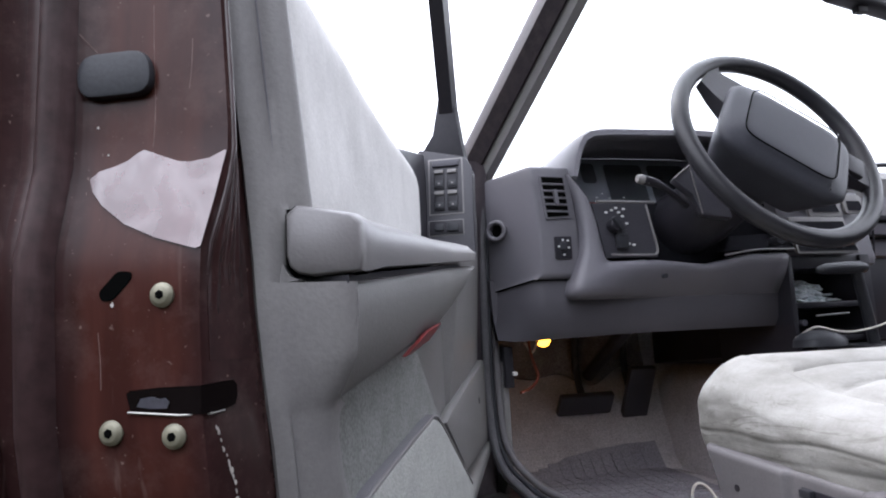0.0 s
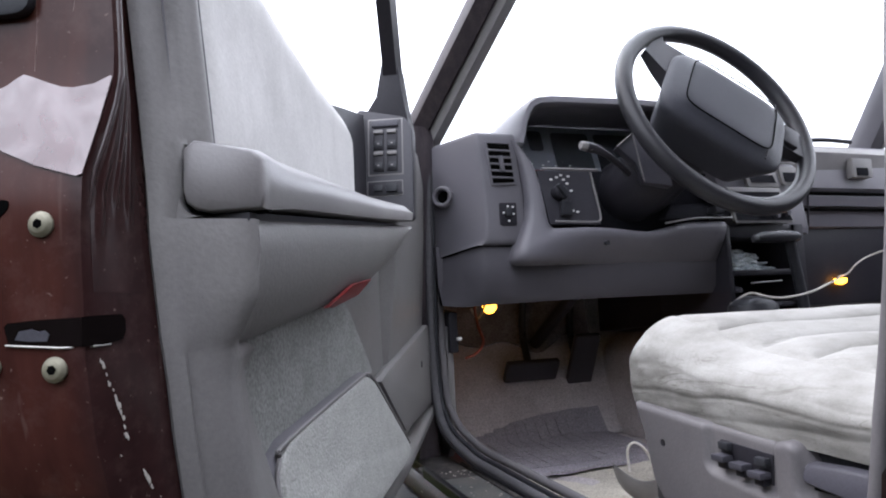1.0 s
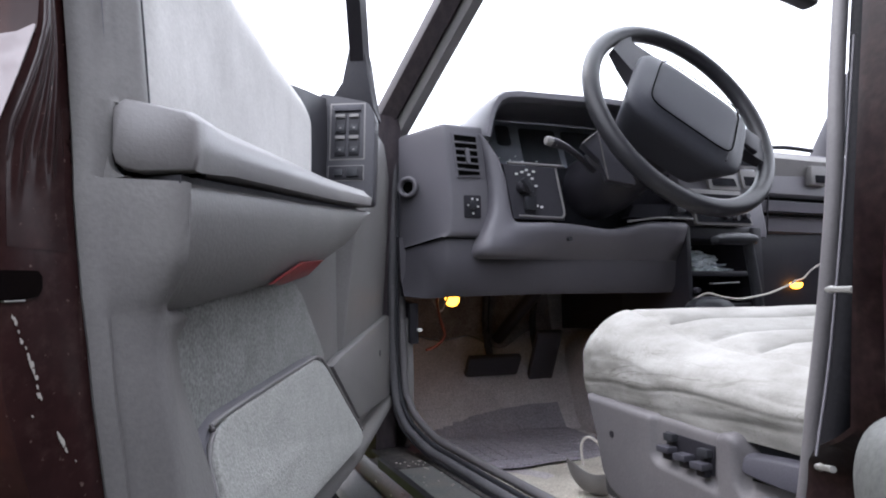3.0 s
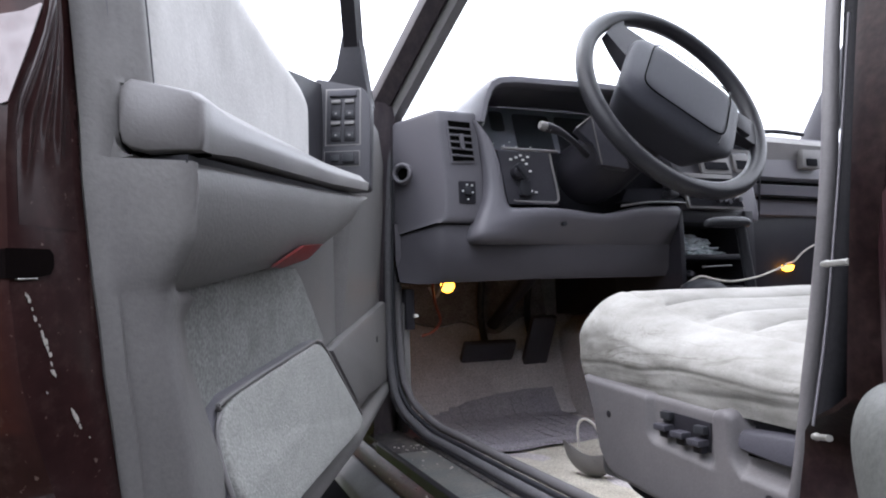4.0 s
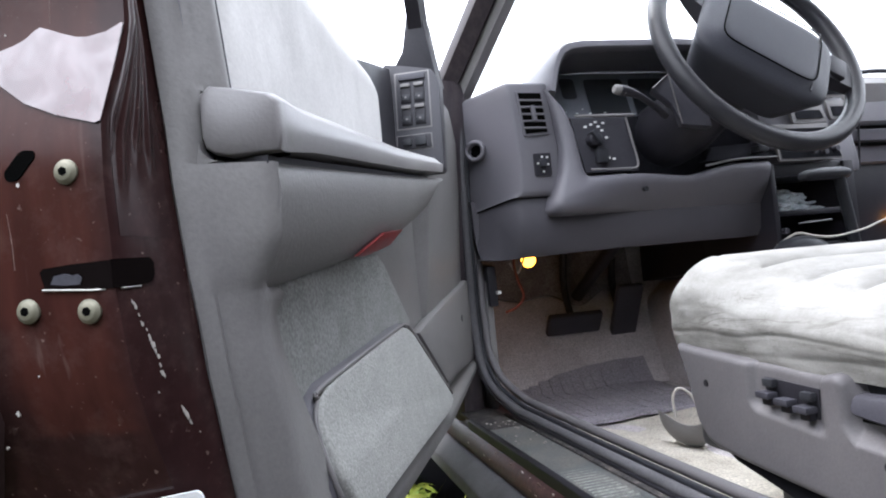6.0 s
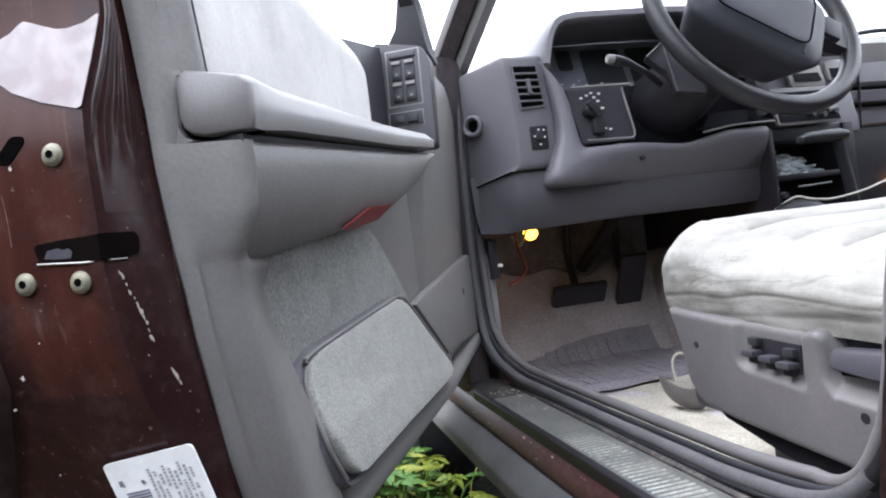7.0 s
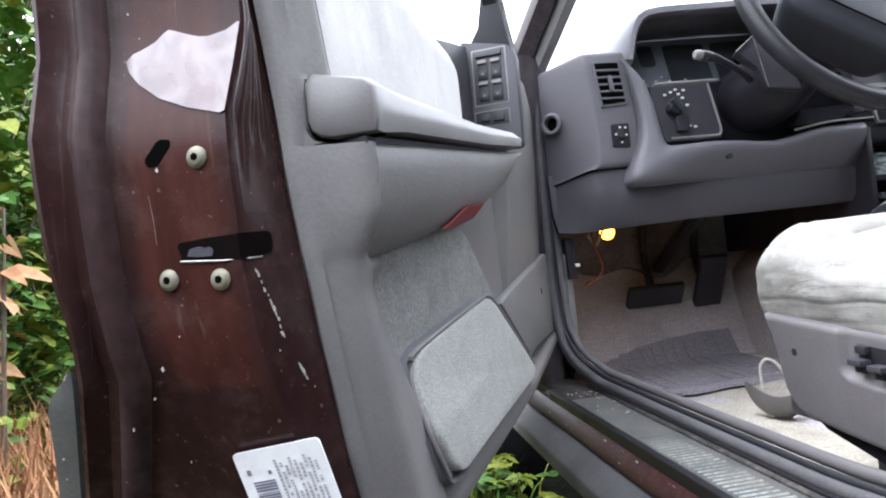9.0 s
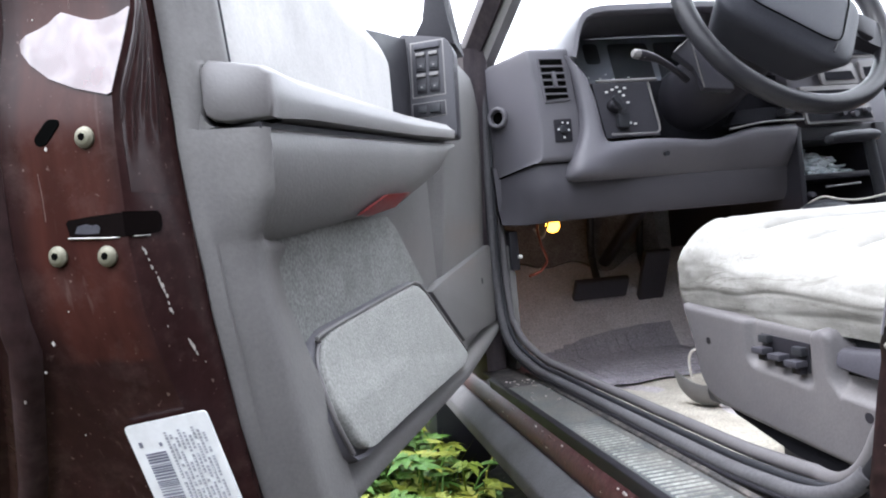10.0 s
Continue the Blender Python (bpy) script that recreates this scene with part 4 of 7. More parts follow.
stalk = part("indicator_stalk", tube(smooth_line([(0.335, 0.93, 0.940), (0.298, 0.905, 0.952), (0.262, 0.892, 0.966), (0.225, 0.884, 0.972)], 4), [0.0055, 0.0055, 0.005, 0.005, 0.005, 0.005, 0.005, 0.005, 0.006, 0.007, 0.008, 0.0082, 0.006], 10), BLACK, car, "black indicator stalk with a pale end")
part("stalk_tip", tube([(0.240, 0.8865, 0.9695), (0.232, 0.8855, 0.9712), (0.224, 0.884, 0.9722), (0.221, 0.8838, 0.9725)], [0.0074, 0.0076, 0.0074, 0.0052], 12), GREY, stalk, "pale end cap")
part("ignition_tray", prism([(0.440, 0.985, 0.872), (0.600, 0.985, 0.874), (0.595, 1.03, 0.91), (0.49, 1.03, 0.905)], (0, 0.02, 0), 0.002), RECESS_SHADE, car, "black lower column surround")
# dark backing added so the see-through gap reads as shade
part("column_gap_backing", box(0.33, 0.60, 1.045, 1.06, 0.855, 0.97, 0.002), RECESS_SHADE, car, "dark backing added for shade in the gap behind the column")
part("tray_rim", tube(smooth_line([(0.435, 0.977, 0.863), (0.50, 0.975, 0.8715), (0.581, 0.978, 0.8725)], 4), 0.0018, 8), GREY_LIGHT, car, "pale rim")
part("ignition_key", moved(box(-0.010, 0.010, -0.02, 0.004, -0.006, 0.006, 0.003), pose(0.55, 0.99, 0.888)), DARK, car)

# centre stack
stack = part("dash_middle", loft([[(0.585, 1.06, z), (0.588, 1.012 + d, z), (0.598, 1.005 + d, z), (0.775, 1.005 + d, z), (0.790, 1.015 + d, z), (0.800, 1.06, z)] for z, d in ((0.845, -0.005), (0.86, -0.008), (0.94, 0.006), (1.02, 0.022), (1.04, 0.045))]), DASH, car, "grey centre console panel")
def framed_slot(x0, x1, z0, z1, edge, label):
    """A dark plate for the opening's shade in a raised pale frame."""
    def yy(z):
        return 1.003 + (z - 0.94) * 0.2
    outer = [(x0, z0), (x1, z0), (x1 - 0.003, z1), (x0, z1)]
    fr = part("slot_frame", prism(rounded([(x, yy(z), z) for x, z in outer], 0.004), (0, -0.007, 0), 0.0015), GREY, stack, "pale grey slot frame")
    part("slot", prism([(x + (edge if x == x0 else -edge), yy(z) - 0.0064, z + (edge if z == z0 else -edge)) for x, z in outer], (0, -0.0012, 0)), RECESS_SHADE, fr, label)
    return fr


framed_slot(0.641, 0.7165, 0.9345, 0.9755, 0.0085, "dark air vent")
framed_slot(0.726, 0.772, 0.940, 0.978, 0.006, "dark air vent")
framed_slot(0.591, 0.7175, 0.8985, 0.9335, 0.0045, "dark radio slot")
framed_slot(0.591, 0.7290, 0.8635, 0.8960, 0.0045, "dark heater control panel")
framed_slot(0.615, 0.772, 0.984, 1.012, 0.005, "dark air vent")
for bx, bz in ((0.662, 0.880), (0.686, 0.877), (0.711, 0.882)):
    part("control_knob", moved(tube([(0, 0, 0), (0, -0.010, 0)], [0.0055, 0.005], 12), pose(bx, 0.9835, bz)), PLATE, stack)
# open shelf below, console and gear lever
cub = part("console_shelf", box(0.584, 0.735, 0.995, 1.11, 0.766, 0.7765, 0.003), BLACK, car, "black centre console shelf unit")
for c_ in ((0.573, 0.584, 0.99, 1.20, 0.66, 0.862), (0.735, 0.757, 0.99, 1.20, 0.66, 0.862), (0.584, 0.735, 0.995, 1.17, 0.838, 0.862), (0.584, 0.735, 1.10, 1.13, 0.66, 0.862), (0.584, 0.735, 1.0, 1.10, 0.705, 0.715)):
    part("console_wall", box(*c_, 0.003), BLACK, cub)
part("shelf_knob", moved(tube([(0, 0, 0), (0, -0.010, 0)], [0.006, 0.005], 12), pose(0.592, 0.995, 0.740)), PLATE, cub)
part("shelf_edge", tube([(0.6261, 0.994, 0.7518), (0.6979, 0.994, 0.7544)], 0.0018, 8), GREY_LIGHT, cub)
part("floor_console", loft([[(0.60, y, 0.60), (0.605, y, z - 0.02), (0.62, y, z), (0.78, y, z), (0.795, y, z - 0.02), (0.80, y, 0.60)] for y, z in ((0.20, 0.70), (0.55, 0.70), (0.75, 0.695), (0.99, 0.70))]), BLACK, car, "black floor console")
lever = part("gear_lever", tube(smooth_line([(0.690, 0.94, 0.69), (0.686, 0.942, 0.74), (0.678, 0.943, 0.80), (0.674, 0.943, 0.830)], 5), 0.0095, 10), DARK, car, "dark gear lever")
part("gear_knob", loft([[(x, 0.942 + r * math.cos(a) * 1.2, 0.8315 + dz + r * 0.85 * math.sin(a)) for a in [2 * math.pi * i / 14 for i in range(14)]] for x, r, dz in ((0.592, 0.004, -0.003), (0.596, 0.009, -0.002), (0.612, 0.0118, 0.0), (0.645, 0.0132, 0.001), (0.676, 0.0130, 0.001), (0.688, 0.0105, 0.0), (0.6925, 0.005, -0.001))]), DARK, lever, "dark T-shaped gear knob")
part("transfer_lever", loft([[(0.565 + k * 0.035 * math.cos(a), 0.93 + k * 0.03 * math.sin(a), z) for a in [2 * math.pi * i / 14 for i in range(14)]] for z, k in ((0.70, 1.3), (0.712, 1.25), (0.722, 0.9), (0.728, 0.3))]), DARK, car, "dark rubber lever gaiter")

# passenger side of the dashboard
pass_dash = part("passenger_dash", loft([[(x, 1.07 + c, 1.040), (x, 1.055 + c, 1.025), (x, 1.075 + c, 0.945), (x, 1.12 + c, 0.94), (x, 1.2, 1.02)] for x, c in ((0.80, 0.0), (0.95, 0.005), (1.20, 0.015), (1.33, 0.05))]), GREY, car, "grey passenger dashboard")
part("glovebox", loft([[(x, 1.07 + c, 0.936), (x, 1.065 + c, 0.932), (x, 1.07 + c, 0.912), (x, 1.08 + c, 0.908), (x, 1.085 + c, 0.87), (x, 1.12 + c, 0.86), (x, 1.2, 0.9)] for x, c in ((0.80, 0.0), (0.95, 0.005), (1.20, 0.015), (1.33, 0.05))]), DASH, car, "grey glovebox")
part("seam", tube([(0.86, 1.058, 1.03), (0.862, 1.066, 0.94), (0.855, 1.068, 0.86)], 0.002, 6), BLACK, pass_dash)
part("latch", box(0.978, 1.034, 1.052, 1.08, 0.971, 1.013, 0.003), GREY, pass_dash)
part("latch_recess", box(0.987, 1.018, 1.049, 1.07, 0.975, 0.992, 0.002), RECESS_SHADE, pass_dash)
for gz_, gy_ in ((0.9385, 1.0685), (0.9045, 1.0735)):
    part("dash_groove", tube([(0.80, gy_, gz_), (0.95, gy_ + 0.005, gz_), (1.20, gy_ + 0.015, gz_), (1.32, gy_ + 0.045, gz_)], 0.0034, 10), VOID, pass_dash, "dark joint")
part("passenger_lower_dash", box(0.812, 1.33, 1.10, 1.25, 0.70, 0.87, 0.01), BLACK, car, "dark lower dashboard")

# mirror
mir = part("rear_view_mirror", moved(box(-0.11, 0.11, -0.02, 0.02, -0.03, 0.03, 0.014, 3), pose(0.775, 0.93, 1.345, 0, 4, 8)), BLACK, car, "black rear-view mirror")
part("mirror_lever", moved(box(-0.012, 0.012, -0.008, 0.008, -0.012, 0.0, 0.003), pose(0.745, 0.925, 1.318)), BLACK, mir)

# ---- pillars, roof and the sides of the body ----
A_DIR = Vector((0.063, -0.17, 0.157))


def pillar_a(mirror):
    fx = (lambda p: Vector((2 * MID - p.x + 0.045, p.y + 0.22, p.z))) if mirror else (lambda p: p)
    base = Vector((0.078, 1.165, 1.045))
    rings_out, rings_in = [], []
    for k in (-0.35, 0.0, 0.6, 1.4, 2.3, 3.3):
        c = base + A_DIR * k
        rings_out.append([fx(c + Vector(o)) for o in ((-0.070, 0.0, 0.01), (-0.066, -0.022, -0.002), (-0.040, -0.030, -0.010), (-0.020, -0.010, -0.004), (-0.012, 0.03, 0.02), (-0.05, 0.05, 0.04))])
        c = base + A_DIR * max(k, -0.13)
        rings_in.append([fx(c + Vector(o)) for o in ((-0.036, -0.022, -0.014), (-0.026, -0.034, -0.020), (-0.004, -0.026, -0.014), (0.004, 0.0, 0.0), (-0.006, 0.03, 0.022), (-0.03, 0.02, 0.016))])
    part("a_pillar", loft(rings_out), WEATHER, car, "dark weatherstripped windscreen pillar")
    # far trim takes the darker DASH: its shade put into the colour
    part("a_pillar_trim", loft(rings_in), DASH if mirror else GREY, car, "grey pillar trim")


pillar_a(False)
pillar_a(True)
part("hinge_pillar", loft([[(x0, 1.13, z), (x0 + 0.006, 1.105, z), (x1 - 0.01, 1.118, z), (x1, 1.135, z), (x1, 1.22, z), (x0, 1.25, z)] for z, x0, x1 in ((0.44, -0.005, 0.05), (0.56, -0.002, 0.05), (0.75, 0.0, 0.05), (0.95, 0.0, 0.058), (1.06, 0.006, 0.07))]), WEATHER, car, "dark grimy hinge pillar with weatherstrip")
part("cowl", prism([(0.03, 1.55, 1.00), (1.35, 1.55, 1.00), (1.35, 1.75, 1.02), (0.03, 1.75, 1.02)], (0, 0, 0.04), 0.004), BLACK, car, "black windscreen cowl")
part("bonnet", skin(lambda u, v: (-0.02 + 1.42 * u, 1.72 + 1.15 * v, 1.045 + 0.03 * math.sin(math.pi * u) - 0.10 * v * v), 12, 10, (0, 0, -0.03)), MAROON, car, "maroon bonnet")
part("front_wing", box(-0.03, 0.03, 1.26, 2.85, 0.55, 1.02, 0.02), MAROON, car, "maroon front wing")
part("front_wing", box(1.35, 1.41, 1.26, 2.85, 0.55, 1.02, 0.02), MAROON, car, "maroon front wing")
part("bulkhead", box(0.03, 1.35, 1.70, 1.74, 0.40, 1.02, 0.0), BLACK, car, "dark bulkhead")
wb, wtp = Vector((0.085, 1.20, 1.06)), Vector((0.085, 1.20, 1.06)) + A_DIR * 3.2
glass_pts = [wb, Vector((2 * MID - wb.x, wb.y, wb.z)), Vector((2 * MID - wtp.x, wtp.y, wtp.z)), wtp]


def windscreen(u, v):
    a = glass_pts[0].lerp(glass_pts[1], u)
    b = glass_pts[3].lerp(glass_pts[2], u)
    return a.lerp(b, v) + Vector((0, 0.16 * math.sin(math.pi * u) * (1 - 0.4 * v), 0.04 * math.sin(math.pi * u)))


ws = part("windscreen", skin(windscreen, 24, 10, (0, 0.004, 0.004)), GLASS, car, "clear windscreen")
ws.visible_shadow = False
for wx in (0.42, 1.07):
    part("wiper", tube(smooth_line([(wx, 1.275, 1.112), (wx + 0.08, 1.272, 1.118), (wx + 0.17, 1.268, 1.114)], 4), 0.006, 8), BLACK, car, "black wiper arm")
part("roof", skin(lambda u, v: (0.20 + (2 * MID - 0.40) * u, 0.68 - 3.0 * v, 1.56 + 0.05 * math.sin(math.pi * u)), 12, 12, (0, 0, 0.035)), MAROON, car, "maroon roof")
part("headliner", skin(lambda u, v: (0.21 + (2 * MID - 0.42) * u, 0.66 - 2.95 * v, 1.545 + 0.05 * math.sin(math.pi * u)), 12, 12, (0, 0, 0.008)), FABRIC, car, "light fabric headliner")


def lean(z):
    """How far the body side stands inboard at a height."""
    return lerp(z, [(0.40, 0.012), (0.55, -0.004), (0.66, 0.0), (0.75, 0.006), (0.88, 0.028), (1.05, 0.07), (1.6, 0.26)])


# left B pillar: jamb with the strikers, then the rear door
def jamb(z):
    """The front edge of the B pillar at a height: set forward at the foot, drawn back above."""
    x = lerp(z, [(0.44, 0.005), (0.563, 0.013), (0.616, 0.030), (0.628, 0.027), (0.638, 0.018), (0.646, 0.010), (0.654, 0.005), (0.696, 0.001), (0.720, -0.006), (0.752, -0.016), (0.79, -0.014), (0.88, 0.004), (1.05, 0.05), (1.6, 0.24)])
    y = lerp(z, [(0.44, 0.270), (0.563, 0.272), (0.616, 0.275), (0.628, 0.271), (0.638, 0.258), (0.646, 0.240), (0.654, 0.227), (0.696, 0.220), (0.720, 0.212), (0.752, 0.201), (0.79, 0.198), (0.88, 0.200), (1.6, 0.20)])
    return x, y


zs = (0.46, 0.55, 0.60, 0.616, 0.623, 0.628, 0.633, 0.638, 0.642, 0.646, 0.650, 0.654, 0.68, 0.70, 0.72, 0.74, 0.76, 0.80, 0.85, 0.90, 1.05, 1.3, 1.58)


def pillar_ring(z):
    x, y = jamb(z)
    i = lean(z) + 0.14
    return [(i, 0.262, z), (x + 0.035, y + 0.010, z), (x + 0.006, y + 0.0025, z), (x + 0.0005, y, z), (x - 0.001, y - 0.005, z), (x, y - 0.016, z), (x + 0.012, 0.180, z), (i, 0.14, z)]


part("b_pillar", loft([pillar_ring(z) for z in zs]), PILLAR, car, "maroon door pillar with dirt and chips", sharp=35)
# black in place of maroon: the inner jamb's shade as colour
part("pillar_shade", loft([[(lean(z) + 0.105, 0.281 + g, z), (lean(z) + 0.090, 0.278 + g, z), (lean(z) + 0.018, 0.229, z), (lean(z) + 0.040, 0.222, z), (lean(z) + 0.12, 0.25, z)] for z, g in ((0.54, 0.018), (0.60, 0.016), (0.66, 0.011), (0.74, 0.002), (0.80, 0.0), (0.9, 0.0))]), SEAL_BLACK, car, "pillar inner face, its shade put in as black")
part("b_pillar_trim", loft([[(lean(z) + 0.135, 0.258, z), (lean(z) + 0.14, 0.262, z), (lean(z) + 0.16, 0.25, z), (lean(z) + 0.16, 0.12, z), (lean(z) + 0.135, 0.12, z)] for z in zs[1::3]]), GREY, car, "grey inner pillar trim")
for a_, b_ in (((-0.002, 0.214, 0.7185), (0.047, 0.268, 0.7200)), ((0.008, 0.240, 0.6315), (0.021, 0.260, 0.6275))):
    a_, b_ = Vector(a_), Vector(b_)
    st = part("striker", tube([a_, a_.lerp(b_, 0.75)], [0.0017, 0.0016], 12), STEEL, car, "steel striker pin")
    part("striker_head", tube([a_.lerp(b_, 0.74), a_.lerp(b_, 0.80), b_], [0.0016, 0.0022, 0.0016], 12), STEEL, st)
part("channel_lip", tube(smooth_line([(0.0085, 0.2495, 0.636), (0.0230, 0.2490, 0.689), (0.0400, 0.2485, 0.77), (0.0568, 0.2480, 0.861)], 5), 0.0007, 8), DASH, car, "thin pale lip of the pillar channel")
for q, (ya_, yb_) in enumerate(((0.263, 0.249), (0.261, 0.250), (0.262, 0.2475), (0.259, 0.248))):
    z_ = 0.5755 - 0.0021 * q
    part("scratch", tube(smooth_line([(0.0164, ya_, z_ - 0.001), (0.0172, 0.6 * ya_ + 0.4 * yb_, z_ + 0.0007), (0.0180, 0.2 * ya_ + 0.8 * yb_, z_ - 0.0003), (0.0184, yb_, z_ - 0.0016), (0.0178, 0.3 * ya_ + 0.7 * yb_, z_ - 0.0022)], 5), 0.00017, 6), CHIP, car)
rd = part("rear_door", loft([[(lean(z) - 0.012, 0.196, z), (lean(z) - 0.020, 0.188, z), (lean(z) - 0.026, -0.3, z), (lean(z) - 0.022, -0.85, z), (lean(z) + 0.06, -0.85, z), (lean(z) + 0.06, 0.19, z)] for z in (0.44, 0.55, 0.62, 0.68, 0.74, 0.82, 0.90, 0.98)]), MAROON, car, "closed maroon rear door")
part("door_cladding", loft([[(-0.016 + k, 0.174 + o, z), (-0.025 + k, 0.186 + o, z), (-0.034 + k, 0.188 + o, z), (-0.041 + k, 0.183 + o, z), (-0.047 + k, 0.171 + o, z), (-0.051 + k, 0.14 + o, z), (-0.053 + k, 0.09, z), (-0.060 + k, -0.85, z), (-0.03, -0.85, z)] for z, o, k in smooth_line([(0.480, -0.024, 0.008), (0.50, -0.018, 0.0), (0.53, -0.010, 0.0), (0.57, -0.004, 0.0), (0.60, 0.002, 0.0), (0.625, 0.006, 0.0), (0.645, 0.008, 0.001), (0.658, 0.006, 0.004), (0.666, 0.001, 0.010), (0.669, -0.007, 0.020)], 4)]), CLAD, rd, "grey plastic door cladding")
part("cladding_recess", box(-0.0545, -0.040, 0.06, 0.1535, 0.6195, 0.640, 0.005), BLACK, rd, "dark recess in the cladding")
part("window_post", loft([[(lean(z) - 0.01, 0.20, z), (lean(z) - 0.01, 0.15, z), (lean(z) + 0.02, 0.15, z), (lean(z) + 0.02, 0.20, z)] for z in (0.97, 1.2, 1.55)]), BLACK, rd)
for cz, cy, r in ((0.698, 0.214, 0.0006), (0.689, 0.1850, 0.0009), (0.672, 0.183, 0.0005), (0.765, 0.182, 0.0004), (0.79, 0.18, 0.0005), (0.73, 0.165, 0.0004)):
    part("chip", moved(box(-r * 0.4, r * 0.4, -r, r, -r * 1.3, r * 1.3, r * 0.3, 1), pose(lean(cz) + (0.001 if cy > 0.205 else -0.022), cy, cz)), CHIP, rd)
# far side and back, plain
part("right_side", loft([[(1.38 - lean(z), 1.14, z), (1.38 - lean(z), -2.3, z), (1.33 - lean(z), -2.3, z), (1.33 - lean(z), 1.14, z)] for z in (0.40, 0.7, 0.98)]), DARK, car, "dark trimmed far doors")
for py in (0.15, -0.85, -2.2):
    part("side_pillar", loft([[(1.385 - lean(z), py, z), (1.385 - lean(z), py - 0.09, z), (1.34 - lean(z), py - 0.09, z), (1.34 - lean(z), py, z)] for z in (0.95, 1.2, 1.58)]), GREY, car)
for py in (-0.85, -2.2):
    part("side_pillar", loft([[(lean(z), py, z), (lean(z), py - 0.09, z), (lean(z) + 0.045, py - 0.09, z), (lean(z) + 0.045, py, z)] for z in (0.95, 1.2, 1.58)]), MAROON, car)
# unseen rear panes, added dark and opaque to cut light from behind
TINT = material("tinted_glass", (0.012, 0.013, 0.014), 0.06, second=(0.02, 0.02, 0.02), stain=3, grain=60, grain_bump=0.0, spec=0.5)
for y0_, y1_ in ((-0.85, 0.06), (-2.2, -0.94)):
    for side_ in (0, 1):
        fx_ = (lambda x: 2 * MID - x) if side_ else (lambda x: x)
        part("rear_window", loft([[(fx_(lean(z) + 0.018), y1_, z), (fx_(lean(z) + 0.018), y0_, z), (fx_(lean(z) + 0.023), y0_, z), (fx_(lean(z) + 0.023), y1_, z)] for z in (0.965, 1.2, 1.57)]), TINT, car, "dark tinted rear side window, unseen, added to block light")
part("tailgate_window", prism([(0.10, -2.31, 0.99), (1.28, -2.31, 0.99), (1.13, -2.25, 1.56), (0.25, -2.25, 1.56)], (0, 0.005, 0)), TINT, car, "dark tinted tailgate window, unseen, added to block light")
part("rear_side", box(-0.02, 0.06, -2.3, -0.86, 0.45, 0.98, 0.01), MAROON, car, "maroon rear quarter")
part("tailgate", box(0.0, 1.38, -2.36, -2.30, 0.45, 1.0, 0.02), MAROON, car, "maroon tailgate")

part("underbody", box(0.26, 1.12, 1.25, 2.80, 0.30, 0.40, 0.01), BLACK, car, "dark underbody")


def road_wheel(x, y, side):
    """A tyre with its rim; side -1 faces left."""
    w = part("wheel", loft([[(x + side * d, y + r * math.cos(a), 0.345 + r * math.sin(a)) for a in [2 * math.pi * i / 40 for i in range(40)]] for d, r in ((-0.10, 0.24), (-0.105, 0.30), (-0.095, 0.345), (-0.05, 0.362), (0.05, 0.362), (0.095, 0.345), (0.105, 0.30), (0.10, 0.225))]), BLACK, car, "dark road wheel")
    part("rim", loft([[(x + side * d, y + r * math.cos(a), 0.345 + r * math.sin(a)) for a in [2 * math.pi * i / 30 for i in range(30)]] for d, r in ((0.07, 0.226), (0.098, 0.22), (0.085, 0.17), (0.095, 0.06), (0.09, 0.02))]), STEEL, w, "grey metal rim")


for wx_, sd_ in ((0.09, -1), (1.29, 1)):
    road_wheel(wx_, 2.06, sd_)
    road_wheel(wx_, -1.50, sd_)

# ---- driver's seat ----
seat = thing("driver_seat", (0.39, 0.4, 0.43), "driver's seat in light dirty velour with grey side trim", "seat")


def seat_top(y):
    return lerp(y, [(-0.05, 0.655), (0.35, 0.667), (0.44, 0.674), (0.51, 0.684), (0.58, 0.700), (0.63, 0.709), (0.67, 0.706)])


FOLDS = [(0.6140, -0.020, 0.006, 0.0012), (0.6290, 0.035, 0.009, 0.0014), (0.6460, 0.070, 0.010, 0.0009)]


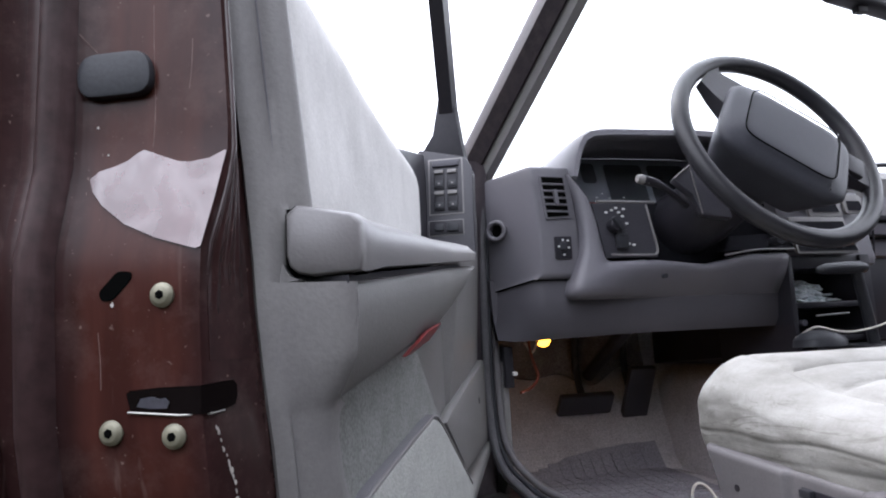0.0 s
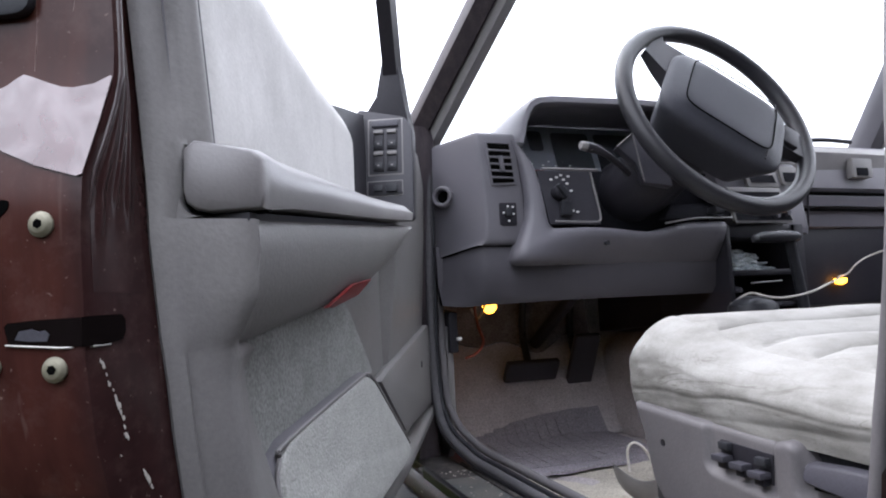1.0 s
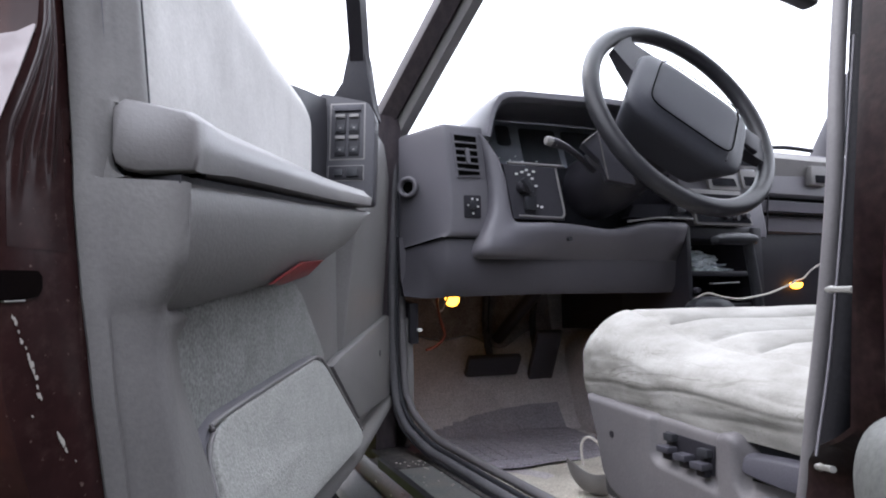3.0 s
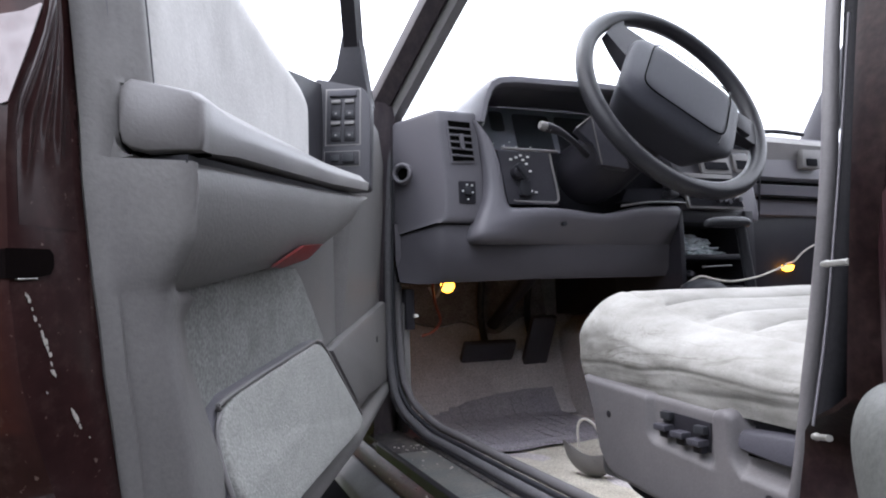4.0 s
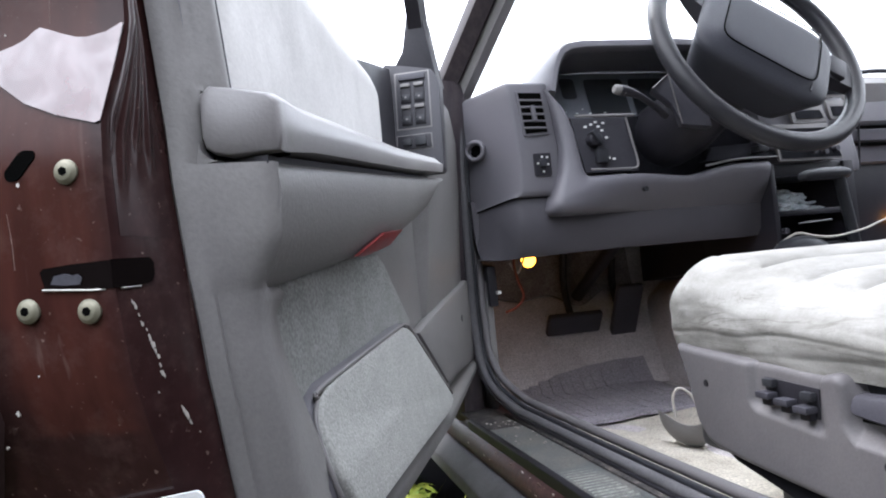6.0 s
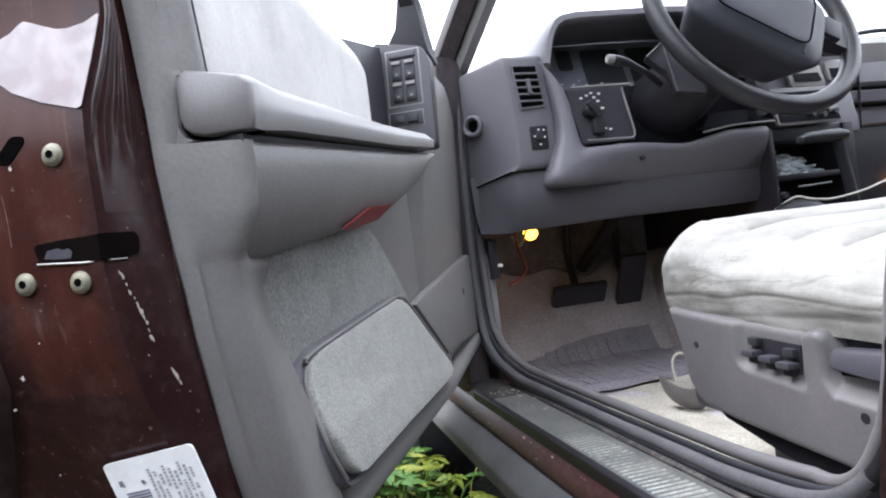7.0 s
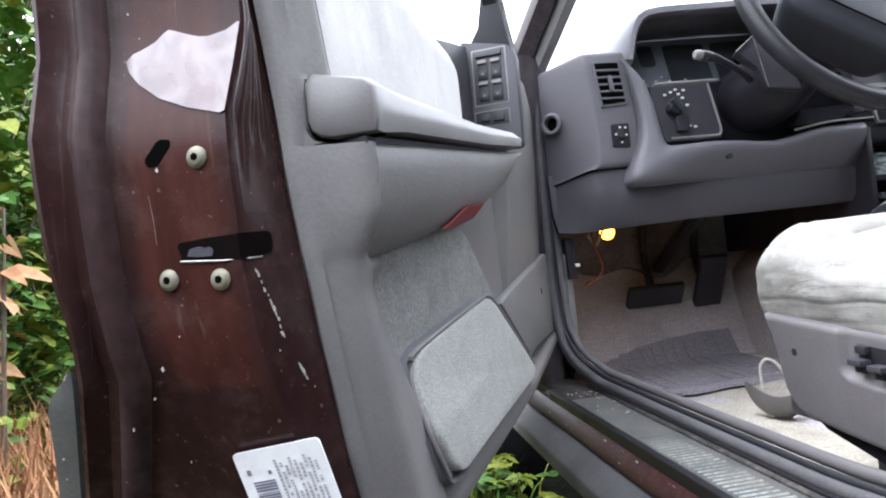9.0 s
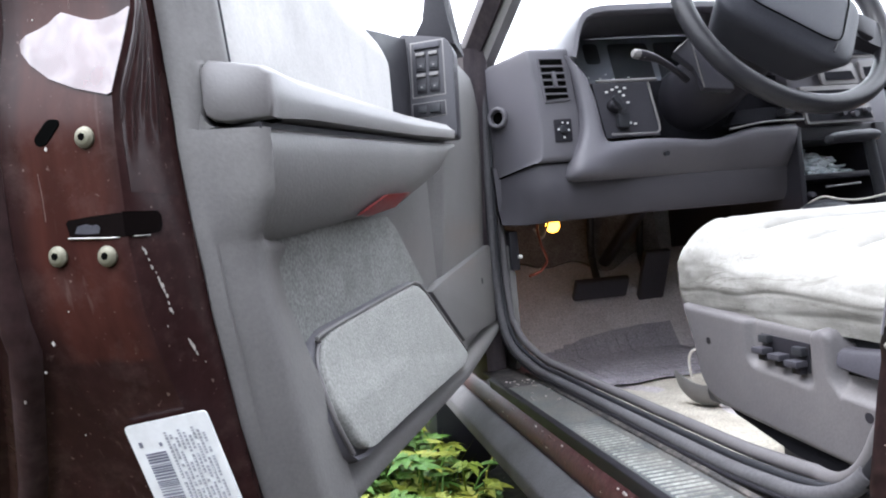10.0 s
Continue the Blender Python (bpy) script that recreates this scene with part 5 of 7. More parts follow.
def cushion(u, v):
    """u runs round the section from the outer side over the top, v from the front to the back."""
    d = v * 0.74
    k = min(d / 0.05, 1.0)
    y = 0.676 - (0.05 * (1 - math.cos(0.5 * math.pi * k)) if k < 1 else 0.05 + (d - 0.05) * 0.97)
    drop = 1 - math.sin(0.5 * math.pi * k)
    top = seat_top(y)
    # the section: up the side, round the shoulder, over the top
    r, w, base = 0.040, 0.245, 0.600
    side = top - r - base
    flat = 2 * (w - r)
    arc = 0.5 * math.pi * r
    total = 2 * side + 2 * arc + flat
    q = u * total
    if q < side:
        x, z = -w, base + q
    elif q < side + arc:
        a = (q - side) / r
        x, z = -w + r - r * math.cos(a), top - r + r * math.sin(a)
    elif q < side + arc + flat:
        x, z = -w + r + (q - side - arc), top
    elif q < side + 2 * arc + flat:
        a = (q - side - arc - flat) / r
        x, z = w - r + r * math.sin(a), top - r + r * math.cos(a)
    else:
        x, z = w, top - r - (q - side - 2 * arc - flat)
    z = base + (z - base) * (1 - 0.42 * drop)
    x *= 1 - 0.05 * drop
    if abs(x) < 0.200 and y < 0.628 and z > top - 0.005:
        e = min(1.0, (0.200 - abs(x)) / 0.008) * min(1.0, (0.628 - y) / 0.02)
        z += e * (0.019 * abs(math.sin(math.pi * (0.628 - y) / 0.058)) ** 0.26 - 0.014)
    if z > top - 0.02 and y < 0.640:
        z -= 0.005 * math.exp(-((abs(x) - 0.203) / 0.004) ** 2) * min(1.0, (0.640 - y) / 0.02)
    if x < -0.17:
        z -= 0.010 * min(1.0, (-0.17 - x) / 0.05) * min(1.0, max(0.0, (0.62 - y) / 0.1)) * max(0.0, min(1.0, (z - 0.62) / 0.03))
    h = min(1, max(0, (z - base) / (top - base)))
    x += (1 if x > 0 else -1) * (0.008 * math.sin(math.pi * h) + 0.003 * noise.noise((y * 9, z * 30, 5)) + 0.0015 * noise.noise((y * 30, z * 70, 2)))
    z += 0.002 * noise.noise((x * 12, y * 12, 3))
    if x < -0.2 and z < top - 0.012:
        for z0, slope, wave, deep in FOLDS:
            at = z0 + slope * (y - 0.5) + wave * noise.noise((y * 14, z0 * 90, 1))
            x += deep * (0.4 + 0.6 * abs(noise.noise((y * 8, z0 * 50, 4)))) * (math.exp(-((z - at) / 0.0016) ** 2) - 0.5 * math.exp(-((z - at - 0.006) / 0.005) ** 2))
    return (x + 0.385, y, z)


part("cushion", skin(cushion, 290, 240), SEAT, seat, "light velour cushion, soiled and shaded darker along the side", sharp=80)
part("cushion_base", box(0.150, 0.625, 0.02, 0.655, 0.50, 0.605, 0.01), DARK, seat)
part("cushion_base", box(0.20, 0.58, 0.06, 0.60, 0.43, 0.52, 0.01), BLACK, seat, "black seat frame")
TRIM_TOP = [(0.05, 0.583), (0.38, 0.583), (0.4235, 0.585), (0.4275, 0.600), (0.432, 0.6055), (0.440, 0.6070), (0.4483, 0.6045), (0.4560, 0.6035), (0.5392, 0.6085), (0.6500, 0.6160)]
TRIM_LOW = [(0.05, 0.484), (0.38, 0.4955), (0.50, 0.5040), (0.55, 0.5080), (0.595, 0.513), (0.6086, 0.5185), (0.6208, 0.5330), (0.6334, 0.5795), (0.6455, 0.6080), (0.6500, 0.6150)]


def ease(x):
    x = min(1.0, max(0.0, x))
    return x * x * (3 - 2 * x)


def trim_recess(y, z):
    """How deep the two soft-edged recesses lie at a place of the trim."""
    low_a = lerp(y, [(0.455, 0.5565), (0.530, 0.5640), (0.540, 0.5720)])
    a = 0.0075 * ease((0.5400 - y) / 0.008) * ease((y - 0.4490) / 0.009) * ease((z - low_a + 0.004) / 0.009)
    low_b = lerp(y, [(0.38, 0.5535), (0.424, 0.5570), (0.432, 0.566)])
    b = 0.013 * ease((0.4330 - y) / 0.008) * ease((z - low_b + 0.004) / 0.012)
    return max(a, b)


def trim_point(u, v):
    y = 0.05 + 0.60 * (1 - (1 - u) ** 1.8)
    lo, hi = lerp(y, TRIM_LOW), lerp(y, TRIM_TOP)
    z = lo + (hi - lo) * v
    r = 0.007
    d = min(hi - z, z - lo, 0.9 * (0.652 - y), r) / r
    return (0.1275 + trim_recess(y, z) + 0.008 * (1 - math.sqrt(max(0.0, 1 - (1 - d) ** 2))), y, z)


trim = part("side_trim", skin(trim_point, 190, 60, (0.010, 0, 0)), SEAT_TRIM, seat, "grey plastic side trim with two shallow recesses", sharp=70)
part("switch_plate", prism([(0.1362, y, z) for y, z in ((0.5215, 0.5945), (0.4585, 0.5915), (0.4610, 0.5655), (0.5215, 0.5725))], (-0.0028, 0, 0), 0.001), BLACK, trim, "black switch plate")
for y_, z_, up_ in ((0.5130, 0.5825, 1), (0.4905, 0.5795, 0), (0.4690, 0.5765, 1)):
    if up_:
        part("seat_switch", box(0.1268, 0.1335, y_ - 0.0078, y_ + 0.0050, z_ + 0.0045, z_ + 0.0120, 0.0016), DARK, trim, "dark seat switch")
    part("seat_switch", box(0.1210, 0.1335, y_ - 0.0075, y_ + 0.0085, z_ - 0.0055, z_ + 0.0005, 0.0016), PLATE, trim, "grey-topped seat switch key")
    part("switch_shank", box(0.1265, 0.1335, y_ - 0.0050, y_ + 0.0060, z_ - 0.0120, z_ - 0.0050, 0.0010), BLACK, trim)
part("recline_lever", loft([[(0.142, y, zb), (0.1315, y, zb), (0.1290, y, zb + 0.002), (0.1310, y, zt - 0.003), (0.1345, y, zt), (0.142, y, zt + 0.0005)] for y, zb, zt in ((0.4245, 0.5790, 0.5905), (0.4225, 0.5760, 0.5922), (0.39, 0.5725, 0.5940), (0.30, 0.5690, 0.5960))]), PLATE, trim, "dark blue-grey recliner lever", sharp=50)
part("lever_well", box(0.1400, 0.1425, 0.29, 0.425, 0.570, 0.583, 0.0), VOID, trim, "dark well behind the lever")
part("trim_screw", tube([(0.130, 0.6014, 0.5788), (0.1270, 0.6014, 0.5788)], 0.0036, 12), BLACK, trim)
part("trim_screw", tube([(0.130, 0.3941, 0.5437), (0.1270, 0.3941, 0.5437)], 0.0042, 12), BLACK, trim)


def cup_point(u, v):
    """A standing half shell, wide and open at the top, drawn in below."""
    a = radians(150 + 170 * u)
    r = 0.040 * math.sqrt(1.0 - 0.90 * v * v)
    return (0.290 + r * math.cos(a), 0.893 + r * math.sin(a), 0.482 - 0.024 * u * (1 - 0.6 * v) - 0.048 * v + 0.004 * math.sin(3 * math.pi * u) * (1 - v))


part("seat_rail_cover", skin(cup_point, 26, 14, (0.002, 0.003, 0.0)), GREY, seat, "rounded grey seat rail cover", sharp=60)
part("rail_clip", tube(smooth_line([(0.276, 0.90, 0.470), (0.278, 0.905, 0.500), (0.288, 0.90, 0.512), (0.302, 0.89, 0.498), (0.310, 0.875, 0.460)], 5), 0.0022, 8), WIRE, seat, "pale bent wire clip")
part("rail_clip", tube(smooth_line([(0.300, 0.86, 0.445), (0.318, 0.84, 0.470), (0.322, 0.82, 0.440)], 5), 0.0018, 8), WIRE, seat)
part("seat_track", box(0.240, 0.290, 0.05, 0.52, 0.43, 0.520, 0.004), BLACK, seat, "black seat track")
# dark strip hung here in place of the trim's shadow on the floor
part("trim_shadow", loft([[(0.1385, y, lerp(y, TRIM_LOW) + 0.012), (0.1385, y, lerp(y, TRIM_LOW) - d), (0.1425, y, lerp(y, TRIM_LOW) - d), (0.1425, y, lerp(y, TRIM_LOW) + 0.012)] for y, d in ((0.05, 0.030), (0.38, 0.024), (0.50, 0.018), (0.58, 0.008), (0.61, 0.0))]), RECESS_SHADE, seat, "dark strip for the shadow under the trim")

# ---- driver's door, open ----
DX, DY = 0.38497, 0.92294


def dp(s, n, z):
    """A point of the open door: along it from latch to hinge, inboard, up."""
    return Vector((DX * s + DY * n, DY * s - DX * n, z))


EDGE = [(0.50, 0.185), (0.56, 0.165), (0.60, 0.150), (0.63, 0.135), (0.66, 0.120), (0.685, 0.110), (0.715, 0.104), (0.76, 0.101), (0.779, 0.1005), (0.8165, 0.1090), (0.83, 0.1095), (0.85, 0.1095), (0.93, 0.110), (0.955, 0.111)]


def face(z):
    """Where the latch face of the door lies at a height."""
    return lerp(z, EDGE) + 0.004


def trim_edge(z):
    """(s, n) of the rear edge of the inner trim at a height."""
    s = 0.140 + lerp(z, [(0.52, 0.064), (0.56, 0.046), (0.60, 0.030), (0.64, 0.0175), (0.68, 0.0085), (0.72, 0.003), (0.76, 0.0), (0.93, 0.004)])
    return s, lerp(z, [(0.52, -0.408), (0.66, -0.4095), (0.70, -0.4110), (0.74, -0.4142), (0.78, -0.4170), (0.82, -0.4215), (0.95, -0.437)])


def corner(z):
    """n of the corner between the latch face and the flange."""
    return lerp(z, [(0.755, -0.4225), (0.775, -0.4225), (0.80, -0.4175), (0.82, -0.4145), (0.85, -0.4160), (0.90, -0.4190), (0.96, -0.4225)])


def flange(z, k, out=0.0):
    """A point of the slanted flange from the latch face (k = 0) to the trim (k = 1)."""
    s1, n1 = trim_edge(z)
    a, c = lerp(z, EDGE) + 0.006, corner(z)
    return dp(a + (s1 - 0.003 - a) * k - 0.4 * out, c + (n1 - 0.003 - c) * k + out, z)


def hem(z):
    """n of the outer edge of the door at a height."""
    return lerp(z, [(0.50, -0.602), (0.61, -0.544), (0.64, -0.528), (0.655, -0.520), (0.669, -0.5135), (0.685, -0.5085), (0.70, -0.5080), (0.74, -0.512), (0.96, -0.512)])


def door_ring(z, e):
    s1, n1 = trim_edge(z)
    w = hem(z) + 0.512
    k = min(0.0, w)
    back = [dp(*c) for c in ((e - 0.008, -0.512 + w, z), (e - 0.0105, -0.5098 + w, z), (e - 0.0110, -0.5070 + w, z), (e - 0.0060, -0.5045 + w, z), (e - 0.0025, -0.5010 + k, z), (e - 0.0030, -0.4950 + k, z), (e - 0.0060, -0.4918 + k, z),
                             (e - 0.0064, -0.4870 + k, z), (e - 0.0045, -0.4835 + k, z), (e + 0.0025, -0.4785 + k, z), (e + 0.004, -0.4755 + k, z), (e + 0.004, corner(z) - 0.001, z))]
    low = min(z, 0.89)
    return back + [flange(z, 0.0), flange(z, 0.35), flange(z, 0.7), flange(z, 1.0), dp(s1 + 0.006, n1 - 0.003, z), dp(s1 + 0.02, -0.446, z), dp(1.05, -0.446, low), dp(1.09, -0.46, low), dp(1.10, -0.507, low)]


door_rows = sorted(EDGE + [(z, lerp(z, EDGE)) for z in (0.58, 0.645, 0.67, 0.70, 0.7365, 0.795, 0.805, 0.89)])
door = part("driver_door", loft([door_ring(z, e) for z, e in door_rows]), DOOR_PAINT, car, "open maroon driver's door", sharp=36)
# this ridge's lighter colour stands for sky sheen on the hem
part("hem_ridge", loft([[dp(e + a, -0.512 + n + min(0.0, hem(z) + 0.512), z) for a, n in ((0.0, 0.0165), (-0.0040, 0.0185), (-0.0069, 0.0206), (-0.0074, 0.0245), (-0.0066, 0.0275), (-0.0048, 0.0297), (0.0, 0.0325), (0.003, 0.030))] for z, e in door_rows if z < 0.952]), HEM_SHEEN, door, "purple-brown ridge along the door edge, sky sheen in its colour", sharp=60)
part("flange_bead", tube([flange(0.770 + 0.18 * i / 14, 0.05, 0.0002) for i in range(15)], [0.0003 + 0.0012 * math.sin(math.pi * i / 14) ** 0.7 for i in range(15)], 10), BEAD, door, "raised shiny paint bead")


def flange_wave(u, v):
    """The pressed sheet of the flange: a few long soft ridges that run out downwards."""
    z = 0.738 + 0.222 * v
    out = 0.0002
    for c, slope, lo, hi, amp, wide in ((0.24, 1.0, 0.750, 0.93, 0.0013, 0.070), (0.50, 0.1, 0.765, 1.02, 0.0012, 0.055), (0.74, -0.7, 0.760, 0.94, 0.0012, 0.065)):
        e = max(0.0, min(1.0, (z - lo) / 0.02)) * max(0.0, min(1.0, (hi - z) / 0.05))
        out += amp * e * math.exp(-((u - c - slope * (z - 0.84) - 0.03 * math.sin(z * 60 + c * 20)) / wide) ** 2)
    out += 0.0002 * noise.noise((u * 3, z * 20, 3))
    return flange(z, 0.06 + 0.93 * u, out)


part("flange_sheet", skin(flange_wave, 48, 48, dp(0.0002, -0.0008, 0)), DOOR_PAINT, door, "glossy dark pressed flange", sharp=80)


def on_face(pts, thick=0.0008, lift=0.0):
    """A thin plate on the latch face, from an outline of (n, z)."""
    return prism([dp(face(z) + 0.0003 - lift, n, z) for n, z in pts], dp(-thick - 0.0003, 0, 0), 0)


facet = [(-0.4735, 0.8120), (-0.4700, 0.8150), (-0.4630, 0.8168), (-0.4580, 0.8185), (-0.4535, 0.8215), (-0.4510, 0.8225), (-0.4470, 0.8210), (-0.4420, 0.8188), (-0.4360, 0.8165), (-0.4310, 0.8158), (-0.4230, 0.8168), (-0.4165, 0.8195), (-0.4160, 0.8190),
         (-0.4190, 0.8000), (-0.4224, 0.7805), (-0.4245, 0.7798), (-0.4300, 0.7815), (-0.4410, 0.7850), (-0.4550, 0.7915), (-0.4660, 0.8000), (-0.4715, 0.8065)]
part("latch_facet", on_face(facet, 0.0003, 0.0007), SHINY, door, "shiny polished paint facet")
for n_, z_ in ((-0.438, 0.7631), (-0.4350, 0.7110), (-0.4600, 0.7130)):
    s_ = face(z_)
    b_ = part("latch_bolt", tube([dp(s_, n_, z_), dp(s_ - 0.0010, n_, z_), dp(s_ - 0.0014, n_, z_), dp(s_ - 0.0022, n_, z_), dp(s_ - 0.0025, n_, z_)], [0.0047, 0.0047, 0.0042, 0.0035, 0.0030], 20), METAL, door, "zinc-plated bolt")
    part("bolt_socket", prism([dp(s_ - 0.0024, n_ + 0.0018 * math.cos(1.047 * i + n_ * 900), z_ + 0.0018 * math.sin(1.047 * i + n_ * 900)) for i in range(6)], dp(-0.0003, 0, 0)), VOID, b_)
part("slot", on_face([(v.x, v.z) for v in rounded([(n, 0, z) for n, z in ((-0.4640, 0.7655), (-0.4630, 0.7622), (-0.4585, 0.7620), (-0.4505, 0.7700), (-0.4505, 0.7725), (-0.4560, 0.7734))], 0.003)], 0.0005), VOID, door, "oblong hole")
ap = part("latch_opening", on_face([(-0.4535, 0.7270), (-0.4520, 0.7283), (-0.4400, 0.7290), (-0.4237, 0.7292), (-0.4237, 0.7188), (-0.4400, 0.7192), (-0.4520, 0.7208)], 0.0005), LATCH_HOLE, door, "dark latch opening")
part("opening_side", prism([flange(z, k, 0.0001) for k, z in ((-0.14, 0.7292), (0.0, 0.7295), (0.25, 0.7298), (0.48, 0.7300), (0.54, 0.7280), (0.53, 0.7235), (0.47, 0.7206), (0.25, 0.7192), (0.0, 0.7188), (-0.14, 0.7188))], dp(-0.0004, 0.0006, 0), 0), LATCH_HOLE, ap)
part("opening_lip", tube([dp(face(0.72) - 0.001, -0.4525, 0.7203), dp(face(0.72) - 0.001, -0.432, 0.7186), flange(0.7186, 0.02, 0.0005), flange(0.7190, 0.28, 0.0003)], 0.00045, 6), STEEL, ap)
part("latch_claw", on_face([(-0.4492, 0.7222), (-0.4440, 0.7214), (-0.4372, 0.7212), (-0.4362, 0.7236), (-0.4378, 0.7252), (-0.4400, 0.7248), (-0.4430, 0.7258), (-0.4475, 0.7252)], 0.0003, 0.0005), PLATE, ap, "grey latch claw")
part("plug", prism(rounded([dp(face(0.85), n, z) for n, z in ((-0.479, 0.864), (-0.4475, 0.864), (-0.446, 0.845), (-0.479, 0.845))], 0.010, 5), dp(-0.005, 0, 0), 0.002), DARK, door, "dark grey rubber plug")
rng = random.Random(4)
SCRATCHES = (((-0.4823, 0.8177), (-0.4777, 0.8138), (-0.4745, 0.8055)), ((-0.4483, 0.8848), (-0.4478, 0.8628), (-0.4470, 0.8413), (-0.4476, 0.8238)), ((-0.4310, 0.8680), (-0.4314, 0.8561), (-0.4323, 0.8468)), ((-0.4789, 0.8738), (-0.4736, 0.8670), (-0.4672, 0.8639)), ((-0.4647, 0.7503), (-0.4640, 0.7395), (-0.4640, 0.7289)))
for (n_, z_, r) in ((-0.4765, 0.674, 0.0022), (-0.480, 0.716, 0.0006), (-0.462, 0.688, 0.0006), (-0.4835, 0.66, 0.0010), (-0.4805, 0.735, 0.0006), (-0.4775, 0.758, 0.0006), (-0.472, 0.834, 0.0009), (-0.467, 0.822, 0.0007), (-0.4585, 0.7605, 0.0012)):
    o_ = -0.004 if n_ < -0.478 else 0.0
    part("paint_chip", prism([dp(face(z_) + o_ - 0.0003, n_ + 0.7 * r * math.cos(a) * rng.uniform(0.3, 1), z_ + 0.9 * r * math.sin(a) * rng.uniform(0.4, 1)) for a in [2 * math.pi * i / 9 for i in range(9)]], dp(0.0008, 0, 0), 0), CHIP, door)


def flaw(z, k, r, lean_=0.0):
    """An uneven flake of bare primer on the flange."""
    r *= 0.85
    pts = [flange(z + 1.7 * r * math.sin(a) * rng.uniform(0.35, 1.0), k + 24 * r * math.cos(a) * rng.uniform(0.35, 1.0) + lean_ * math.sin(a) * r * 20, 0.0003) for a in [2 * math.pi * i / 11 for i in range(11)]]
    part("paint_chip", prism(pts, dp(0.0003, -0.0006, 0), 0), CHIP, door)


for z_, k_, r_ in ((0.713, 0.12, 0.0008), (0.7115, 0.15, 0.0013), (0.708, 0.18, 0.0006), (0.7045, 0.20, 0.0012), (0.702, 0.25, 0.0006), (0.699, 0.27, 0.0013), (0.696, 0.30, 0.0016), (0.6935, 0.32, 0.0011), (0.691, 0.345, 0.0013), (0.6875, 0.35, 0.0008), (0.6845, 0.36, 0.0018), (0.668, 0.53, 0.0014), (0.6655, 0.56, 0.0020), (0.662, 0.60, 0.0011), (0.677, 0.22, 0.0006), (0.657, 0.72, 0.0005)):
    flaw(z_, k_, r_, -0.25)
# thin scratches and dried runs on the latch face
for pts in SCRATCHES:
    part("scratch", tube(smooth_line([dp(face(z) - 0.0042 if n < -0.478 else face(z) + 0.0001, n, z) for n, z in pts], 5), 0.00016, 6), RUN, door)
# sticker on the slanted lower part of the latch face
LABEL = [(-0.4578, 0.6288), (-0.4105, 0.6364), (-0.4060, 0.540), (-0.4550, 0.533)]
lab = part("sticker", prism(rounded([dp(face(z) - 0.0022, n, z) for n, z in LABEL], 0.003), dp(-0.0012, 0, 0), 0), PAPER, door, "white paper sticker with a barcode")


def on_label(u, v, du, dv):
    a, b, d, c = [Vector((face(z) - 0.0024, n, z)) for n, z in LABEL]

    def f(p, q):
        return dp(*a.lerp(b, p).lerp(c.lerp(d, p), q)) + dp(-0.0012, 0, 0)

    return prism([f(u, v), f(u + du, v), f(u + du, v + dv), f(u, v + dv)], dp(-0.0003, 0, 0), 0)


v_ = 0.17
while v_ < 0.86:
    w_ = rng.choice((0.004, 0.006, 0.010))
    part("barcode_bar", on_label(0.13, v_, 0.25, w_), INK, lab)
    v_ += w_ + rng.choice((0.006, 0.008, 0.011))
for r_ in range(9):
    u_, v_ = 0.44 + 0.055 * r_, 0.07 + 0.02 * (r_ % 3)
    while v_ < 0.62:
        w_ = rng.uniform(0.006, 0.018)
        if rng.random() < 0.86:
            part("print_line", on_label(u_, v_, 0.026, w_), PRINT, lab)
        v_ += w_ + 0.0055
part("print_line", on_label(0.10, 0.10, 0.04, 0.03), INK, lab)
part("print_line", on_label(0.34, 0.12, 0.03, 0.02), INK, lab)
# outer skin cladding
CLAD_OUT = [(0.48, -0.612), (0.56, -0.582), (0.61, -0.561), (0.634, -0.5487), (0.65, -0.5415), (0.660, -0.5365), (0.6658, -0.5315), (0.6735, -0.5210), (0.6785, -0.5130)]
part("door_cladding", loft([[dp(e - 0.005, hem(z) + 0.001, z), dp(e - 0.0108, hem(z) - 0.0006, z), dp(e - 0.0112, 0.5 * (hem(z) + o), z), dp(e - 0.0105, o + 0.003, z), dp(e - 0.005, o, z), dp(e + 0.03, o - 0.004, z), dp(1.05, -0.560, z), dp(1.05, -0.505, z)] for z, o, e in [(z, o, lerp(z, EDGE)) for z, o in CLAD_OUT]]), CLAD, door, "grey plastic door cladding", sharp=50)
for z_, n_, r_ in ((0.6335, -0.540, 0.0006), (0.622, -0.545, 0.0005), (0.6465, -0.4965, 0.0008), (0.618, -0.516, 0.0007), (0.6245, -0.484, 0.0005)):
    o_ = lerp(z_, EDGE) - (0.0120 if n_ < -0.53 else 0.0072 if n_ < -0.49 else -0.0035)
    part("paint_chip", prism([dp(o_, n_ + 0.6 * r_ * math.cos(a) * rng.uniform(0.3, 1), z_ + 1.3 * r_ * math.sin(a) * rng.uniform(0.3, 1)) for a in [2 * math.pi * i / 8 for i in range(8)]], dp(0.0009, 0, 0), 0), CHIP, door)

